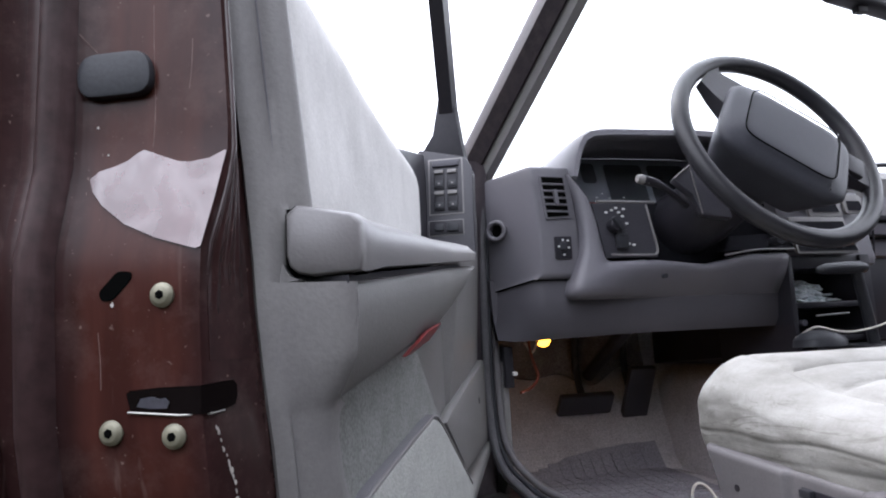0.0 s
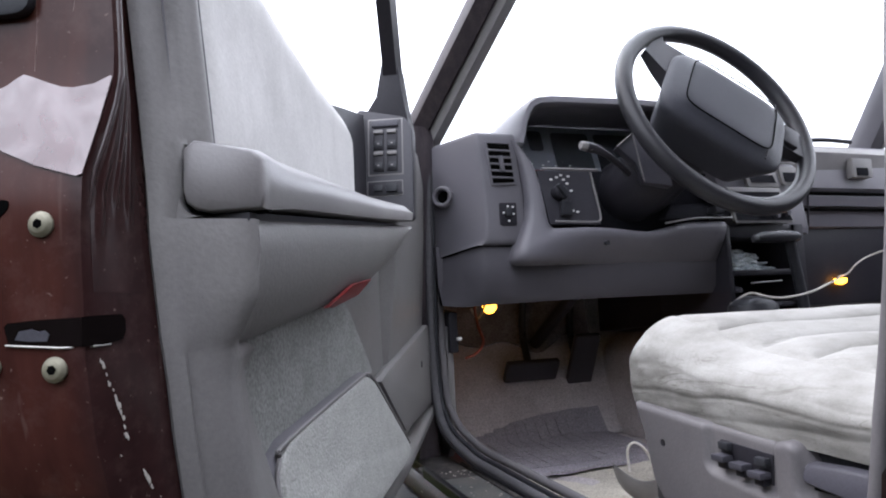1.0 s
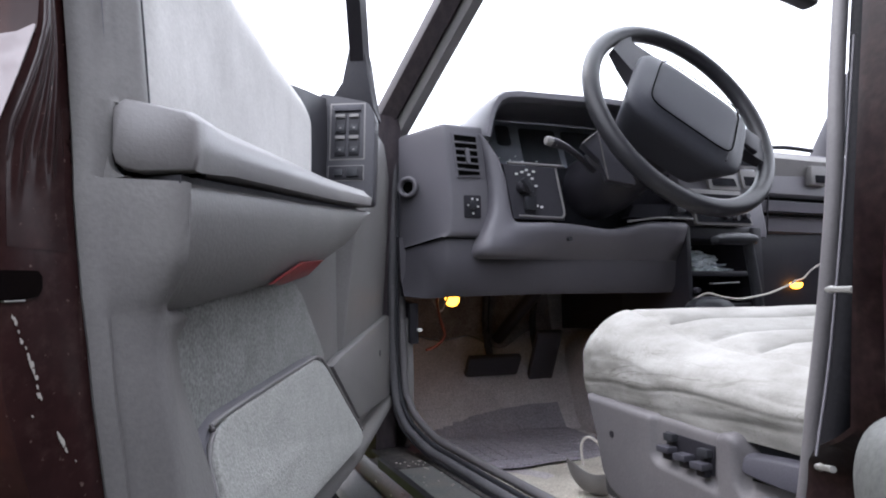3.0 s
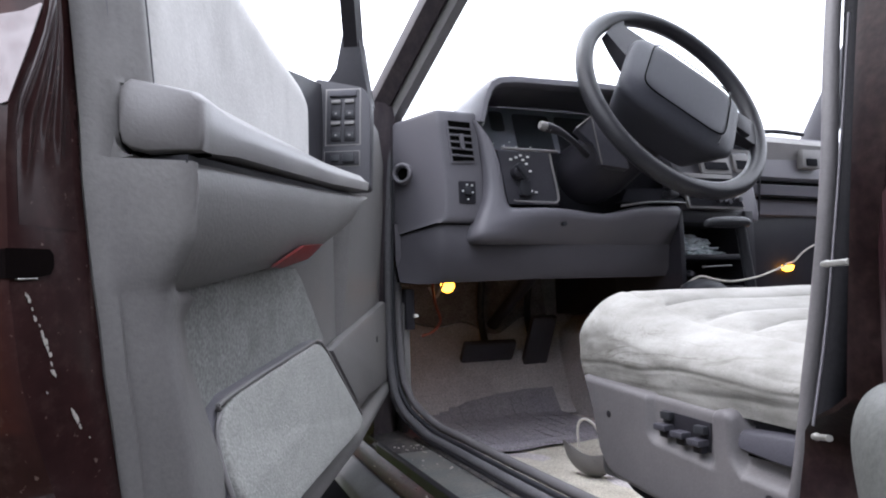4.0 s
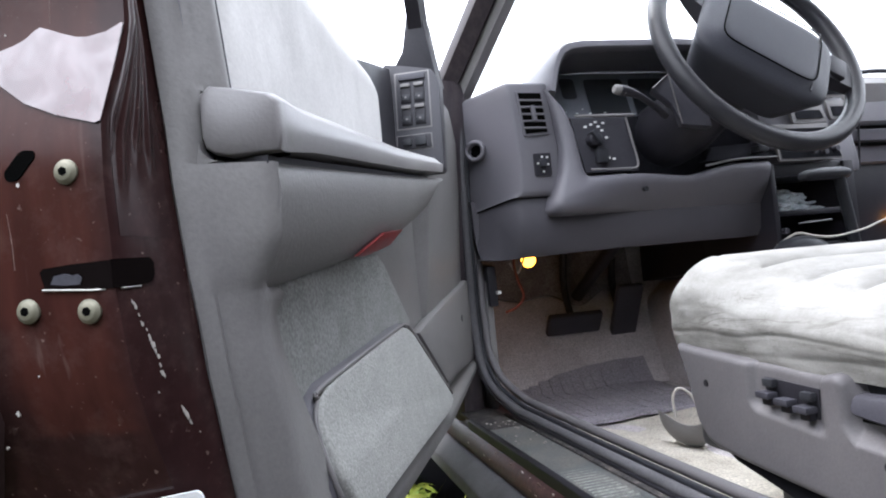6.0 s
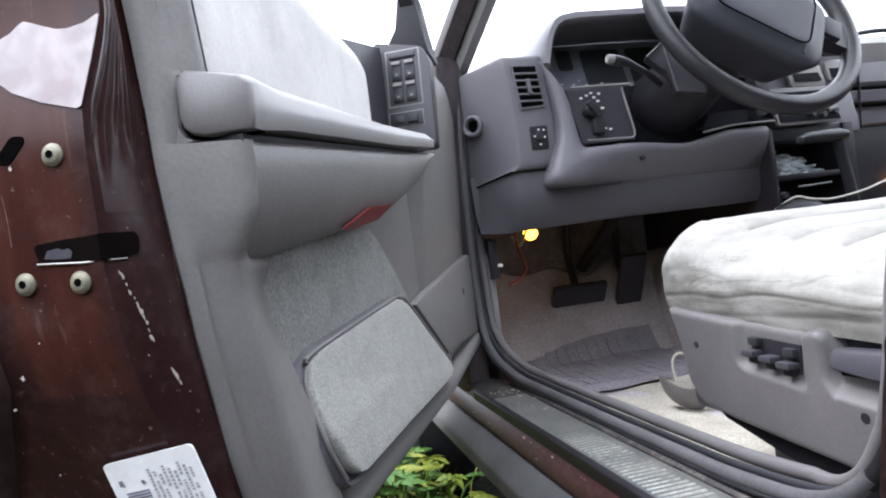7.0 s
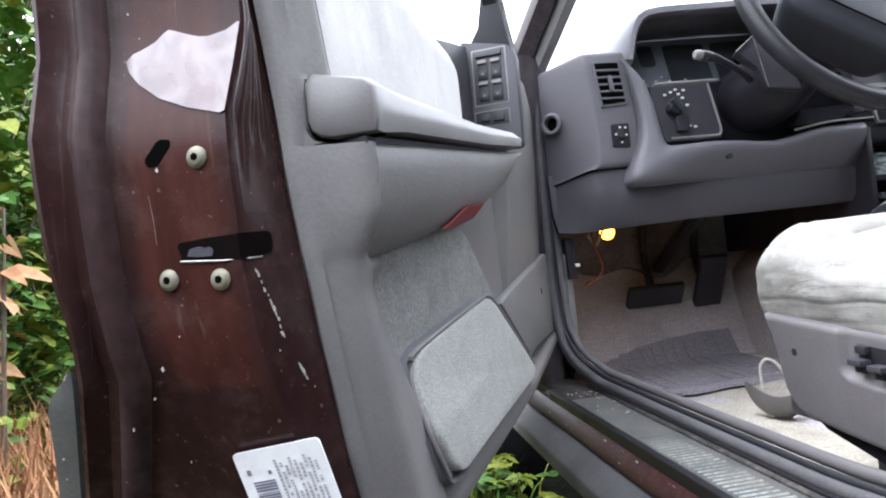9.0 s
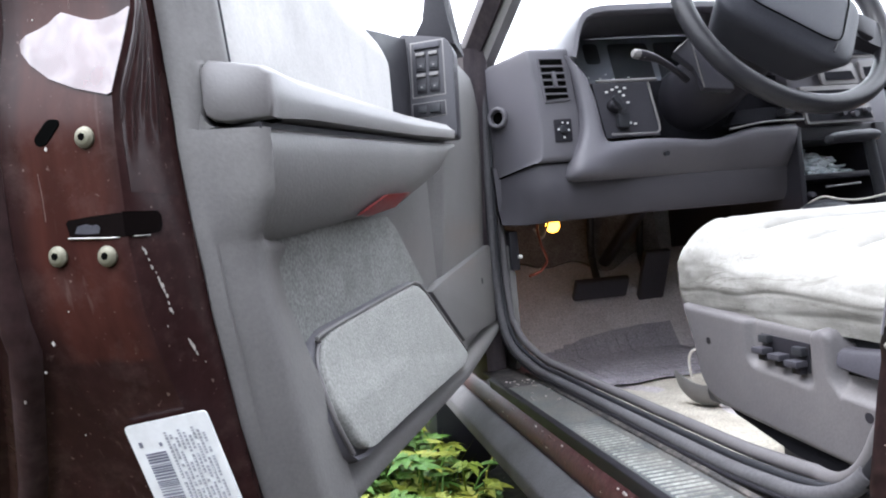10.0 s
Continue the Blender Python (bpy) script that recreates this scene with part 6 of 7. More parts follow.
# inner trim: rear column
def column_ring(z):
    """The moulded rear edge of the trim at a height: a bead beside the fabric, a notch round the pad, a broad face below it, slim further down."""
    s, n = trim_edge(z)
    first = [(s + 0.02, -0.434), (s, n - 0.001), (s + 0.0008, n + 0.003), (s + 0.003, n + 0.006)]
    if z > 0.7691:
        d = -0.10 * max(0.0, z - 0.805)
        if z > 0.8025:
            k = min(1.0, (z - 0.8025) / 0.030)
            rest = [(0.1500, -0.4128 + d), (0.1535, -0.4118 + d), (0.1538, -0.4070 + d), (0.1555, -0.4018 + d), (0.1590, -0.3990 + d), (0.1650, -0.3998 + d), (0.1730, -0.4070 + d), (0.20, -0.434)]
            rest[:2] = [(a + (c - a) * k, b + (e - b) * k) for (a, b), (c, e) in zip(((0.1475, -0.4095), (0.1490, -0.4082)), rest[:2])]
        else:
            rest = [(0.1475, -0.4095), (0.1490, -0.4082), (0.1505, -0.4074), (0.1525, -0.4074), (0.155, -0.4095), (0.165, -0.414), (0.18, -0.418), (0.20, -0.434)]
        return [dp(a, b, z) for a, b in first + rest]
    ridge = lerp(z, [(0.52, -0.3850), (0.60, -0.3880), (0.66, -0.3905), (0.700, -0.3930), (0.714, -0.3915), (0.724, -0.3860), (0.736, -0.3800), (0.75, -0.3788), (0.767, -0.3785)])
    tail = lerp(z, [(0.52, -0.392), (0.60, -0.394), (0.635, -0.397), (0.66, -0.404), (0.68, -0.4085), (0.70, -0.4100), (0.712, -0.4030), (0.718, -0.3955), (0.724, -0.3885), (0.736, -0.3815), (0.767, -0.3800)])
    w = ridge - n
    rest = [(s + 0.006, n + 0.30 * w), (s + 0.010, n + 0.55 * w), (s + 0.014, n + 0.80 * w), (s + 0.0175, ridge - 0.0010), (s + 0.0215, ridge), (s + 0.030, ridge - 0.0004), (s + 0.055, ridge + (tail - ridge) * 0.7), (s + 0.075, min(tail, -0.40) if z > 0.70 else tail)]
    if z > 0.712:
        k = min(1.0, (z - 0.712) / 0.008)
        dive = [(s + 0.025, ridge - 0.004), (s + 0.032, ridge - 0.016), (s + 0.040, -0.41)]
        rest[5:] = [(a + (c - a) * k, b + (d - b) * k) for (a, b), (c, d) in zip(rest[5:], dive)]
    return [dp(a, b, z) for a, b in first + rest]


part("trim_column", loft([column_ring(z) for z in (0.525, 0.55, 0.58, 0.62, 0.66, 0.68, 0.69, 0.700, 0.704, 0.708, 0.711, 0.714, 0.717, 0.719, 0.7215, 0.724, 0.727, 0.730, 0.733, 0.736, 0.743, 0.75, 0.757, 0.762, 0.7660, 0.7690, 0.7693, 0.770, 0.775, 0.785, 0.795, 0.8024, 0.8027, 0.806, 0.815, 0.83, 0.86, 0.90, 0.93, 0.975)]), GREY, door, "grey vinyl door trim edge", sharp=50)
# the dark bar puts the fabric seam's soft shadow into colour
for name_, s_, n_, r_, mat_ in (("seam_shadow", 0.1722, -0.4035, 0.0013, DARK), ("trim_crease", 0.1536, -0.4114, 0.0005, DASH)):
    part(name_, tube([dp(s_, n_ - 0.10 * max(0.0, z - 0.805), z) for z in (0.8032, 0.83, 0.86, 0.90, 0.93, 0.97)], r_, 6), mat_, door)
part("trim_panel", prism([dp(s, -0.424, z) for s, z in ((0.19, 0.800), (0.40, 0.833), (0.47, 0.838), (0.652, 0.842), (0.656, 0.907), (0.95, 0.940), (1.02, 0.93), (1.035, 0.75), (1.02, 0.56), (0.70, 0.535), (0.24, 0.532), (0.20, 0.62))], dp(0, 0.010, 0), 0.004), GREY, door, "grey vinyl door trim")


def upper_fabric(u, v):
    s = 0.169 + 0.339 * u
    top = lerp(s, [(0.17, 1.02), (0.25, 0.990), (0.32, 0.970), (0.38, 0.955), (0.44, 0.946), (0.475, 0.940), (0.493, 0.930), (0.503, 0.914), (0.508, 0.895)])
    low = 0.795 + 0.035 * u
    z = low + (top - low) * v
    n = -0.4055 - 0.10 * max(0.0, z - 0.82) * (1 - u) - 0.055 * max(0, v - 0.60) ** 1.6 * 3 - 0.030 * max(0, u - 0.94) ** 1.2 * 6 - 0.010 * max(0, 0.05 - u) / 0.05
    return dp(s, n + 0.0012 * noise.noise((s * 20, z * 20, 0)), z)


part("fabric_insert", skin(upper_fabric, 40, 24, dp(0, -0.012, 0)), FABRIC, door, "light grey velour insert", sharp=80)


def arm_ring(s):
    left = -0.4062 if s < 0.2 else -0.42
    zt, zb, n1 = 0.8035 + (s - 0.155) * 0.098, 0.7722 + (s - 0.155) * 0.1195, -0.3755 + 0.012 * max(0, (s - 0.45)) / 0.15
    k = min(1.0, max(0.0, (0.2 - s) / 0.05))
    return [dp(s + 0.42 * k * (n + 0.41), n, z) for n, z in ((left, zb + (0.0090 if s < 0.2 else 0)), (left + (0.0012 if s < 0.2 else 0.005), zb + (0.0042 if s < 0.2 else 0)), (left + 0.0042 if s < 0.2 else -0.40, zb + (0.0014 if s < 0.2 else 0)), (left + 0.0105 if s < 0.2 else -0.39, zb), (n1 + 0.001, zb + 0.002), (n1 + 0.002, zb + 0.010), (n1 - 0.001 + 0.002 * k, zt - 0.010 + 0.003 * k), (n1 - 0.007 + 0.004 * k, zt - 0.004 + 0.0015 * k), (n1 - 0.018 + 0.004 * k, zt - 0.0005), (max(-0.408, left + 0.004), zt + 0.0035 - 0.0025 * k), (left, zt - (0.003 if s < 0.2 else 0)))]


CAP = {0.1430: 0.87, 0.1437: 0.915, 0.1450: 0.95, 0.1470: 0.972, 0.1495: 0.987, 0.153: 0.996, 0.598: 0.8}
arm_s = [0.1430, 0.1437, 0.1450, 0.1470, 0.1495, 0.153, 0.158, 0.165, 0.20, 0.28, 0.36, 0.44, 0.50, 0.55, 0.585, 0.598]


def shrink(ring, k):
    c = sum(ring, Vector()) / len(ring)
    return [c + (p - c) * k for p in ring]


part("armrest_pad", loft([shrink(arm_ring(s), CAP.get(s, 1.0)) for s in arm_s]), GREY_LIGHT, door, "grey padded armrest, shiny with wear", sharp=60)
part("pad_groove", loft([[p + dp(d, -0.0012, -0.0006) for p in shrink(arm_ring(0.151), 1.006)] for d in (-0.0020, 0.004)]), VOID, door)
part("notch_fillet", prism([dp(0.1478, n, z) for n, z in [(-0.4100, 0.7688)] + [(-0.4078 + 0.0085 - 0.0085 * math.cos(a), 0.7700 + 0.0085 - 0.0085 * math.sin(a)) for a in [math.pi / 2 * i / 8 for i in range(9)]]], dp(0.006, 0, 0)), GREY, door)
part("armrest_groove", loft([[dp(s, n, 0.7715 + (s - 0.155) * 0.118 - d) for n, d in ((-0.42, 0.0), (-0.381, 0.0), (-0.381, 0.0035), (-0.42, 0.0035))] for s in (0.1565, 0.59)]), BLACK, door)


def arm_body(s):
    zt = 0.7690 + (s - 0.155) * 0.118
    zb = lerp(s, [(0.15, 0.708), (0.30, 0.726), (0.476, 0.750), (0.56, 0.783), (0.60, 0.818)])
    n1 = -0.3786 + 0.012 * max(0, (s - 0.45)) / 0.15
    h = max(zt - zb, 0.004)
    return [dp(s, n, z) for n, z in ((-0.42, zt), (n1 - 0.003, zt), (n1, zt - 0.004 * min(1, h / 0.02)), (n1 + 0.001, zt - 0.25 * h), (n1 - 0.003, zt - 0.55 * h), (n1 - 0.010, zt - 0.82 * h), (n1 - 0.020, zt - 0.96 * h), (-0.405, zt - h), (-0.42, zt - h))]


part("armrest_body", loft([arm_body(s) for s in (0.1608, 0.172, 0.19, 0.22, 0.30, 0.38, 0.46, 0.52, 0.56, 0.58, 0.597)]), GREY, door, "grey moulded armrest body", sharp=60)
part("reflector", prism([dp(s, n, z) for s, n, z in ((0.312, -0.3920, 0.7315), (0.362, -0.3836, 0.7492), (0.433, -0.3845, 0.7560), (0.408, -0.3918, 0.7420), (0.345, -0.3960, 0.7320))], dp(0, 0.0035, 0.0), 0.001), REDLENS, door, "red door reflector")
# carpeted lower part
part("carpet_insert", prism([dp(s, -0.4175, z) for s, z in ((0.205, 0.722), (0.457, 0.738), (0.480, 0.729), (0.575, 0.668), (0.52, 0.64), (0.30, 0.62), (0.22, 0.60))], dp(0, 0.006, 0), 0.002), CARPET, door, "grey carpet insert")
POCKET = [(0.2450, -0.4010, 0.633), (0.2560, -0.4035, 0.6465), (0.274, -0.4045, 0.6535), (0.469, -0.404, 0.6685), (0.506, -0.404, 0.6695), (0.530, -0.402, 0.661), (0.603, -0.396, 0.616), (0.680, -0.392, 0.573), (0.684, -0.3905, 0.565), (0.655, -0.389, 0.560), (0.415, -0.3875, 0.566),
          (0.284, -0.387, 0.5675), (0.268, -0.3875, 0.570), (0.257, -0.388, 0.577), (0.241, -0.391, 0.603)]
pc = sum((Vector(q) for q in POCKET), Vector()) / len(POCKET)


def pocket_ring(k, push):
    return [dp(*(pc + (Vector(q) - pc) * k + Vector((0, push, 0)))) for q in POCKET]


spk = part("pocket_rim", loft([pocket_ring(1.060, -0.024), pocket_ring(1.052, -0.008), pocket_ring(1.038, -0.0026), pocket_ring(1.022, -0.0010), pocket_ring(1.010, -0.0022), pocket_ring(0.99, -0.006)]), DASH, door, "dark grey pocket rim")
part("pocket_bead", tube(smooth_line([dp(*(pc + (Vector(q) - pc) * 1.018 + Vector((0, 0.0005, 0)))) for q in POCKET[-2:] + POCKET[:8]], 6), 0.0015, 10), GREY_LIGHT, spk, "pale bead along the pocket edge")
# dark plate paints the shadow between carpet and rim
part("pocket_shadow", loft([pocket_ring(1.004, -0.012), pocket_ring(1.004, -0.0045)]), DARK, spk, "dark plate for the shadow inside the pocket rim")


def carpet_ring(k, push):
    """As the pocket's outline, drawn in a little along the rear and lower edge."""
    inset = [0.003, 0.0, 0.0, 0.0, 0.0, 0.0, 0.0, 0.0, 0.0, 0.001, 0.003, 0.006, 0.008, 0.008, 0.006]
    line = [Vector(q) + Vector((i, 0, 0.3 * i)) for q, i in zip(POCKET, inset)]
    line = rounded(line, 0.010, 3)
    return [dp(*(pc + (q - pc) * k + Vector((0, push, 0)))) for q in line]


part("pocket_carpet", loft([carpet_ring(1.0, -0.006), carpet_ring(0.998, -0.001), carpet_ring(0.985, 0.0012), carpet_ring(0.95, 0.0016), carpet_ring(0.8, 0.002), carpet_ring(0.6, 0.0022), carpet_ring(0.4, 0.0024), carpet_ring(0.2, 0.0026), carpet_ring(0.05, 0.0026)]), CARPET_LIT, spk, "light grey carpeted map pocket", sharp=60)
part("front_panel", prism([dp(s, -0.4135, z) for s, z in ((0.560, 0.658), (0.625, 0.667), (1.03, 0.706), (1.03, 0.568), (0.725, 0.578))], dp(0, 0.014, 0), 0.006), GREY, door, "grey lower front trim piece")
part("trim_clip", tube([dp(0.905, -0.4005, 0.648), dp(0.905, -0.3985, 0.648)], 0.005, 12), DARK, door)
part("bottom_band", loft([[dp(s, -0.424, zb), dp(s, -0.405, zb), dp(s, -0.396, zb + 0.008), dp(s, -0.398, zb + 0.02), dp(s, -0.412, zb + 0.026), dp(s, -0.424, zb + 0.026)] for s, zb in ((0.23, 0.530), (0.34, 0.531), (0.45, 0.529), (0.70, 0.526), (0.85, 0.534), (1.06, 0.547))]), GREY, door, "grey door bottom trim", sharp=60)
# switch plate on the front of the armrest, facing back
swp = part("switch_plate", prism(rounded([dp(s, n, z) for s, n, z in ((0.650, -0.4330, 0.974), (0.648, -0.3750, 0.9600), (0.643, -0.3665, 0.944), (0.628, -0.3680, 0.835), (0.628, -0.4340, 0.835))], 0.006), dp(0.03, 0, 0), 0.003), PANEL, door, "dark grey window switch plate")


def on_switch(n, z, w, h, out, mat, par, name="window_switch", label=""):
    s = 0.628 + 0.021 * (z - 0.835) / 0.13
    return part(name, moved(box(-0.003 - out, 0.002, -w / 2, w / 2, -h / 2, h / 2, 0.0010), Matrix(((DX, -DY, 0, dp(s, n, z).x), (DY, DX, 0, dp(s, n, z).y), (0, 0, 1, z), (0, 0, 0, 1))) @ pose(0, 0, 0, 0, 9)), mat, par, label)


on_switch(-0.3990, 0.9235, 0.0424, 0.0724, -0.0020, GREY, swp, "switch_frame", "thin pale frame")
on_switch(-0.400, 0.872, 0.0424, 0.0194, -0.0022, GREY, swp, "switch_frame", "thin pale frame")
on_switch(-0.3990, 0.9235, 0.0390, 0.0690, -0.0016, PANEL, swp, "switch_field")
on_switch(-0.3990, 0.952, 0.032, 0.008, 0.0015, PLATE, swp, "lock_switch", "grey lock switch")
for i_ in range(2):
    for j_ in range(2):
        b_ = on_switch(-0.4070 + 0.0160 * i_, 0.932 - 0.027 * j_, 0.0125, 0.024, 0.0005, BLACK, swp)
        on_switch(-0.4070 + 0.0160 * i_, 0.9410 - 0.027 * j_, 0.0112, 0.0045, 0.0030, GREY, b_, "switch_tip")
        on_switch(-0.4070 + 0.0160 * i_, 0.9262 - 0.027 * j_, 0.0100, 0.0080, 0.0016, DARK, b_, "switch_tip")
        on_switch(-0.4070 + 0.0160 * i_, 0.9262 - 0.027 * j_, 0.0030, 0.0026, 0.0020, GREY_LIGHT, b_, "mark")
on_switch(-0.400, 0.872, 0.040, 0.017, -0.0012, BLACK, swp, "switch_field")
on_switch(-0.392, 0.872, 0.013, 0.011, 0.002, DARK, swp, "mirror_switch")
on_switch(-0.408, 0.872, 0.010, 0.008, 0.001, DARK, swp, "mirror_switch")
part("handle_recess", loft([[dp(s, n, z) for n, z in ((-0.436, 0.838), (-0.4235 + o, 0.838), (-0.4225 + o, 0.90), (-0.425 + o, 0.935 + h), (-0.436, 0.940 + h))] for s, o, h in ((0.475, -0.003, -0.012), (0.485, 0.0, -0.008), (0.55, 0.0, 0.008), (0.645, 0.0, 0.030))]), BLACK, door, "black door handle recess")
part("upper_front_trim", loft([[dp(s, n if s > 0.652 else min(n, -0.4275), z if s > 0.652 else 0.645 + (z - 0.645) * 0.45) for n, z in ((-0.428, 0.645), (-0.4128, 0.65), (-0.410 + o, 0.74), (-0.403 + 1.5 * o, 0.85), (-0.400 + 1.8 * o, 0.93 + h), (-0.404 + 1.5 * o, 0.970 + h), (-0.414, 0.990 + h), (-0.428, 0.992 + h))] for s, o, h in ((0.56, -0.002, -0.09), (0.61, -0.002, -0.075), (0.640, 0.001, -0.065), (0.654, 0.008, -0.050), (0.665, 0.0095, -0.045), (0.74, 0.009, -0.020), (0.85, 0.006, 0.01), (0.97, 0.004, 0.02), (1.02, 0.002, 0.012), (1.045, -0.004, 0.0))]), GREY, door, "grey front door trim", sharp=60)
part("mirror_sail", prism([dp(0.80, n, z) for n, z in ((-0.462, 1.00), (-0.390, 1.00), (-0.398, 1.05), (-0.404, 1.10), (-0.424, 1.10), (-0.436, 1.04))], dp(0.08, 0, 0), 0.003), BLACK, door, "black mirror mounting cover")
part("window_frame", loft([[dp(0.80 + a, -0.424 + b, z), dp(0.80 + a, -0.404 + b, z), dp(0.84 + a, -0.400 + b, z), dp(0.84 + a, -0.424 + b, z)] for z, a, b in ((1.07, 0.0, 0.0), (1.25, -0.12, 0.006), (1.40, -0.26, 0.010), (1.55, -0.42, 0.02))]), BLACK, door, "black window frame")

# ---- loose lights and wires ----
lamp = thing("courtesy_light", (0.2004, 1.2478, 0.72), "small glowing amber bulb under the dashboard", "light")
part("bulb", loft([[(0.2004 + r * math.cos(a), 1.2478 + r * math.sin(a), 0.7321 + h) for a in [2 * math.pi * i / 16 for i in range(16)]] for h, r in ((-0.0135, 0.003), (-0.011, 0.009), (-0.003, 0.0145), (0.004, 0.0145), (0.010, 0.010), (0.012, 0.006))]), AMBER, lamp, "glowing amber bulb")
part("socket", tube([(0.2004, 1.2478, 0.742), (0.2004, 1.252, 0.765)], 0.008, 10), BLACK, lamp)
part("lead", tube(smooth_line([(0.2, 1.25, 0.76), (0.16, 1.22, 0.74), (0.155, 1.20, 0.70), (0.165, 1.20, 0.665), (0.145, 1.19, 0.645), (0.12, 1.18, 0.638)], 6), 0.0028, 6), REDWIRE, lamp, "thin reddish wire")
part("lead", tube(smooth_line([(0.2, 1.25, 0.755), (0.18, 1.235, 0.725), (0.165, 1.225, 0.71), (0.15, 1.22, 0.73)], 6), 0.0025, 6), WIRE, lamp)
cable = thing("light_cable", (0.92, 1.09, 0.75), "pale cable with a small glowing amber lamp", "cable")
part("cable", tube(smooth_line([(0.535, 0.95, 0.715), (0.560, 0.93, 0.7322), (0.576, 0.907, 0.7249), (0.614, 0.905, 0.7219), (0.6915, 0.925, 0.7298), (0.8116, 1.0, 0.7428), (0.9117, 1.06, 0.7555), (0.945, 1.085, 0.761), (0.975, 1.09, 0.767), (1.003, 1.09, 0.787), (1.046, 1.09, 0.8046), (1.12, 1.06, 0.83), (1.2, 1.0, 0.87)], 6), 0.0020, 8), WIRE, cable, "pale cable")
part("bulb", loft([[(0.9525 + r * math.cos(a) * 1.35, 1.09 + r * math.sin(a), 0.7540 + h) for a in [2 * math.pi * i / 14 for i in range(14)]] for h, r in ((-0.010, 0.003), (-0.007, 0.009), (0.0, 0.0118), (0.003, 0.0105))]), AMBER, cable, "glowing amber bulb")
bag = thing("plastic_bag", (0.66, 1.05, 0.777), "crumpled clear plastic bag on the console shelf", "bag")
part("film", skin(lambda u, v: (0.588 + 0.115 * u, 1.020 + 0.045 * v + 0.022 * noise.noise((u * 6, v * 5, 4)) + 0.012 * noise.noise((u * 15, v * 13, 8)), 0.778 + (0.054 - 0.026 * u * u) * v + 0.007 * noise.noise((u * 11, v * 9, 9)) * v), 44, 26, (0, 0.0015, 0)), material("clear_film", (0.86, 0.90, 0.92), 0.10, second=(0.30, 0.36, 0.40), stain=60, stain_amount=0.9, grain=90, grain_bump=0.5, coat=0.8), bag, "crumpled film", sharp=20)

# ---- plants ----
def leaf(bm, at, heading, pitch, length, width, roll=0.0, lobes=0):
    m = Matrix.Translation(at) @ Euler((0, 0, heading)).to_matrix().to_4x4() @ Euler((0, -pitch, 0)).to_matrix().to_4x4() @ Euler((roll, 0, 0)).to_matrix().to_4x4()
    if lobes:
        ts = [0.0, 0.18, 0.30, 0.42, 0.55, 0.66, 0.80, 1.0]
        ws = [0.02, 0.75, 0.42, 1.0, 0.50, 0.70, 0.35, 0.0]
    else:
        ts, ws = [0.0, 0.25, 0.6, 1.0], [0.05, 0.9, 0.8, 0.0]
    mid = [bm.verts.new(m @ Vector((t * length, 0, -0.25 * length * t * t))) for t in ts]
    lf = [bm.verts.new(m @ Vector((t * length - 0.05 * length * (w > 0.6), w * width / 2, 0.12 * width * w - 0.25 * length * t * t))) for t, w in zip(ts, ws)]
    rt = [bm.verts.new(m @ Vector((t * length - 0.05 * length * (w > 0.6), -w * width / 2, 0.12 * width * w - 0.25 * length * t * t))) for t, w in zip(ts, ws)]
    for a, b in ((mid, lf), (rt, mid)):
        for i in range(len(ts) - 1):
            bm.faces.new((a[i], a[i + 1], b[i + 1], b[i]))


def weed(name, at, height, count, size, seed, label, light=False):
    rg = random.Random(seed)
    w = thing(name, at, label, "plant", "weeds beside the car")
    st, lv, lv2 = bmesh.new(), bmesh.new(), bmesh.new()
    for k in range(count):
        a, out = rg.uniform(0, 6.283), rg.uniform(0.02, 0.14)
        top = Vector(at) + Vector((math.cos(a) * out, math.sin(a) * out, height * rg.uniform(0.45, 1.0)))
        stem = tube(smooth_line([Vector(at) + Vector((rg.uniform(-0.02, 0.02), rg.uniform(-0.02, 0.02), 0)), Vector(at).lerp(top, 0.6) + Vector((0, 0, 0.04)), top], 3), 0.0022, 5)
        me = bpy.data.meshes.new("stem")
        stem.to_mesh(me)
        stem.free()
        st.from_mesh(me)
        bpy.data.meshes.remove(me)
        for low in (1.0, 0.72):
            at_ = Vector(at).lerp(top, low) + Vector((rg.uniform(-0.03, 0.03), rg.uniform(-0.03, 0.03), 0.0))
            turn, tilt, bright = rg.uniform(0, 6.283), rg.uniform(-0.25, 0.25), rg.random() < 0.45
            for q in range(5):
                leaf(lv2 if bright else lv, at_, turn + (q - 2) * 0.62, tilt + 0.12 * abs(q - 2), size * (1.15 - 0.16 * abs(q - 2)) * rg.uniform(0.85, 1.1), size * rg.uniform(0.42, 0.58), rg.uniform(-0.3, 0.3), lobes=1)
    tagged(part("stem", st, LEAF, w), kind="stuff")
    tagged(part("foliage", lv, LEAF, w, "green lobed leaves", flat=True), kind="stuff")
    if len(lv2.verts):
        tagged(part("foliage", lv2, LEAF_LIGHT, w, "bright green lobed leaves", flat=True), kind="stuff")
    return w


wr = random.Random(11)
for i in range(30):
    x, y = wr.uniform(-0.75, 0.02), wr.uniform(0.95, 2.6)
    z = ground_height(x, y)
    weed("weed", (x, y, z), wr.uniform(0.12, 0.27), wr.randint(12, 19), wr.uniform(0.036, 0.056), 100 + i, "leafy green weed growing beside the car")

for i in range(18):
    x, y = wr.uniform(-0.34, 0.0), wr.uniform(1.12, 1.95)
    weed("weed", (x, y, ground_height(x, y)), wr.uniform(0.14, 0.30), wr.randint(12, 18), wr.uniform(0.050, 0.068), 160 + i, "leafy green weed growing beside the car")


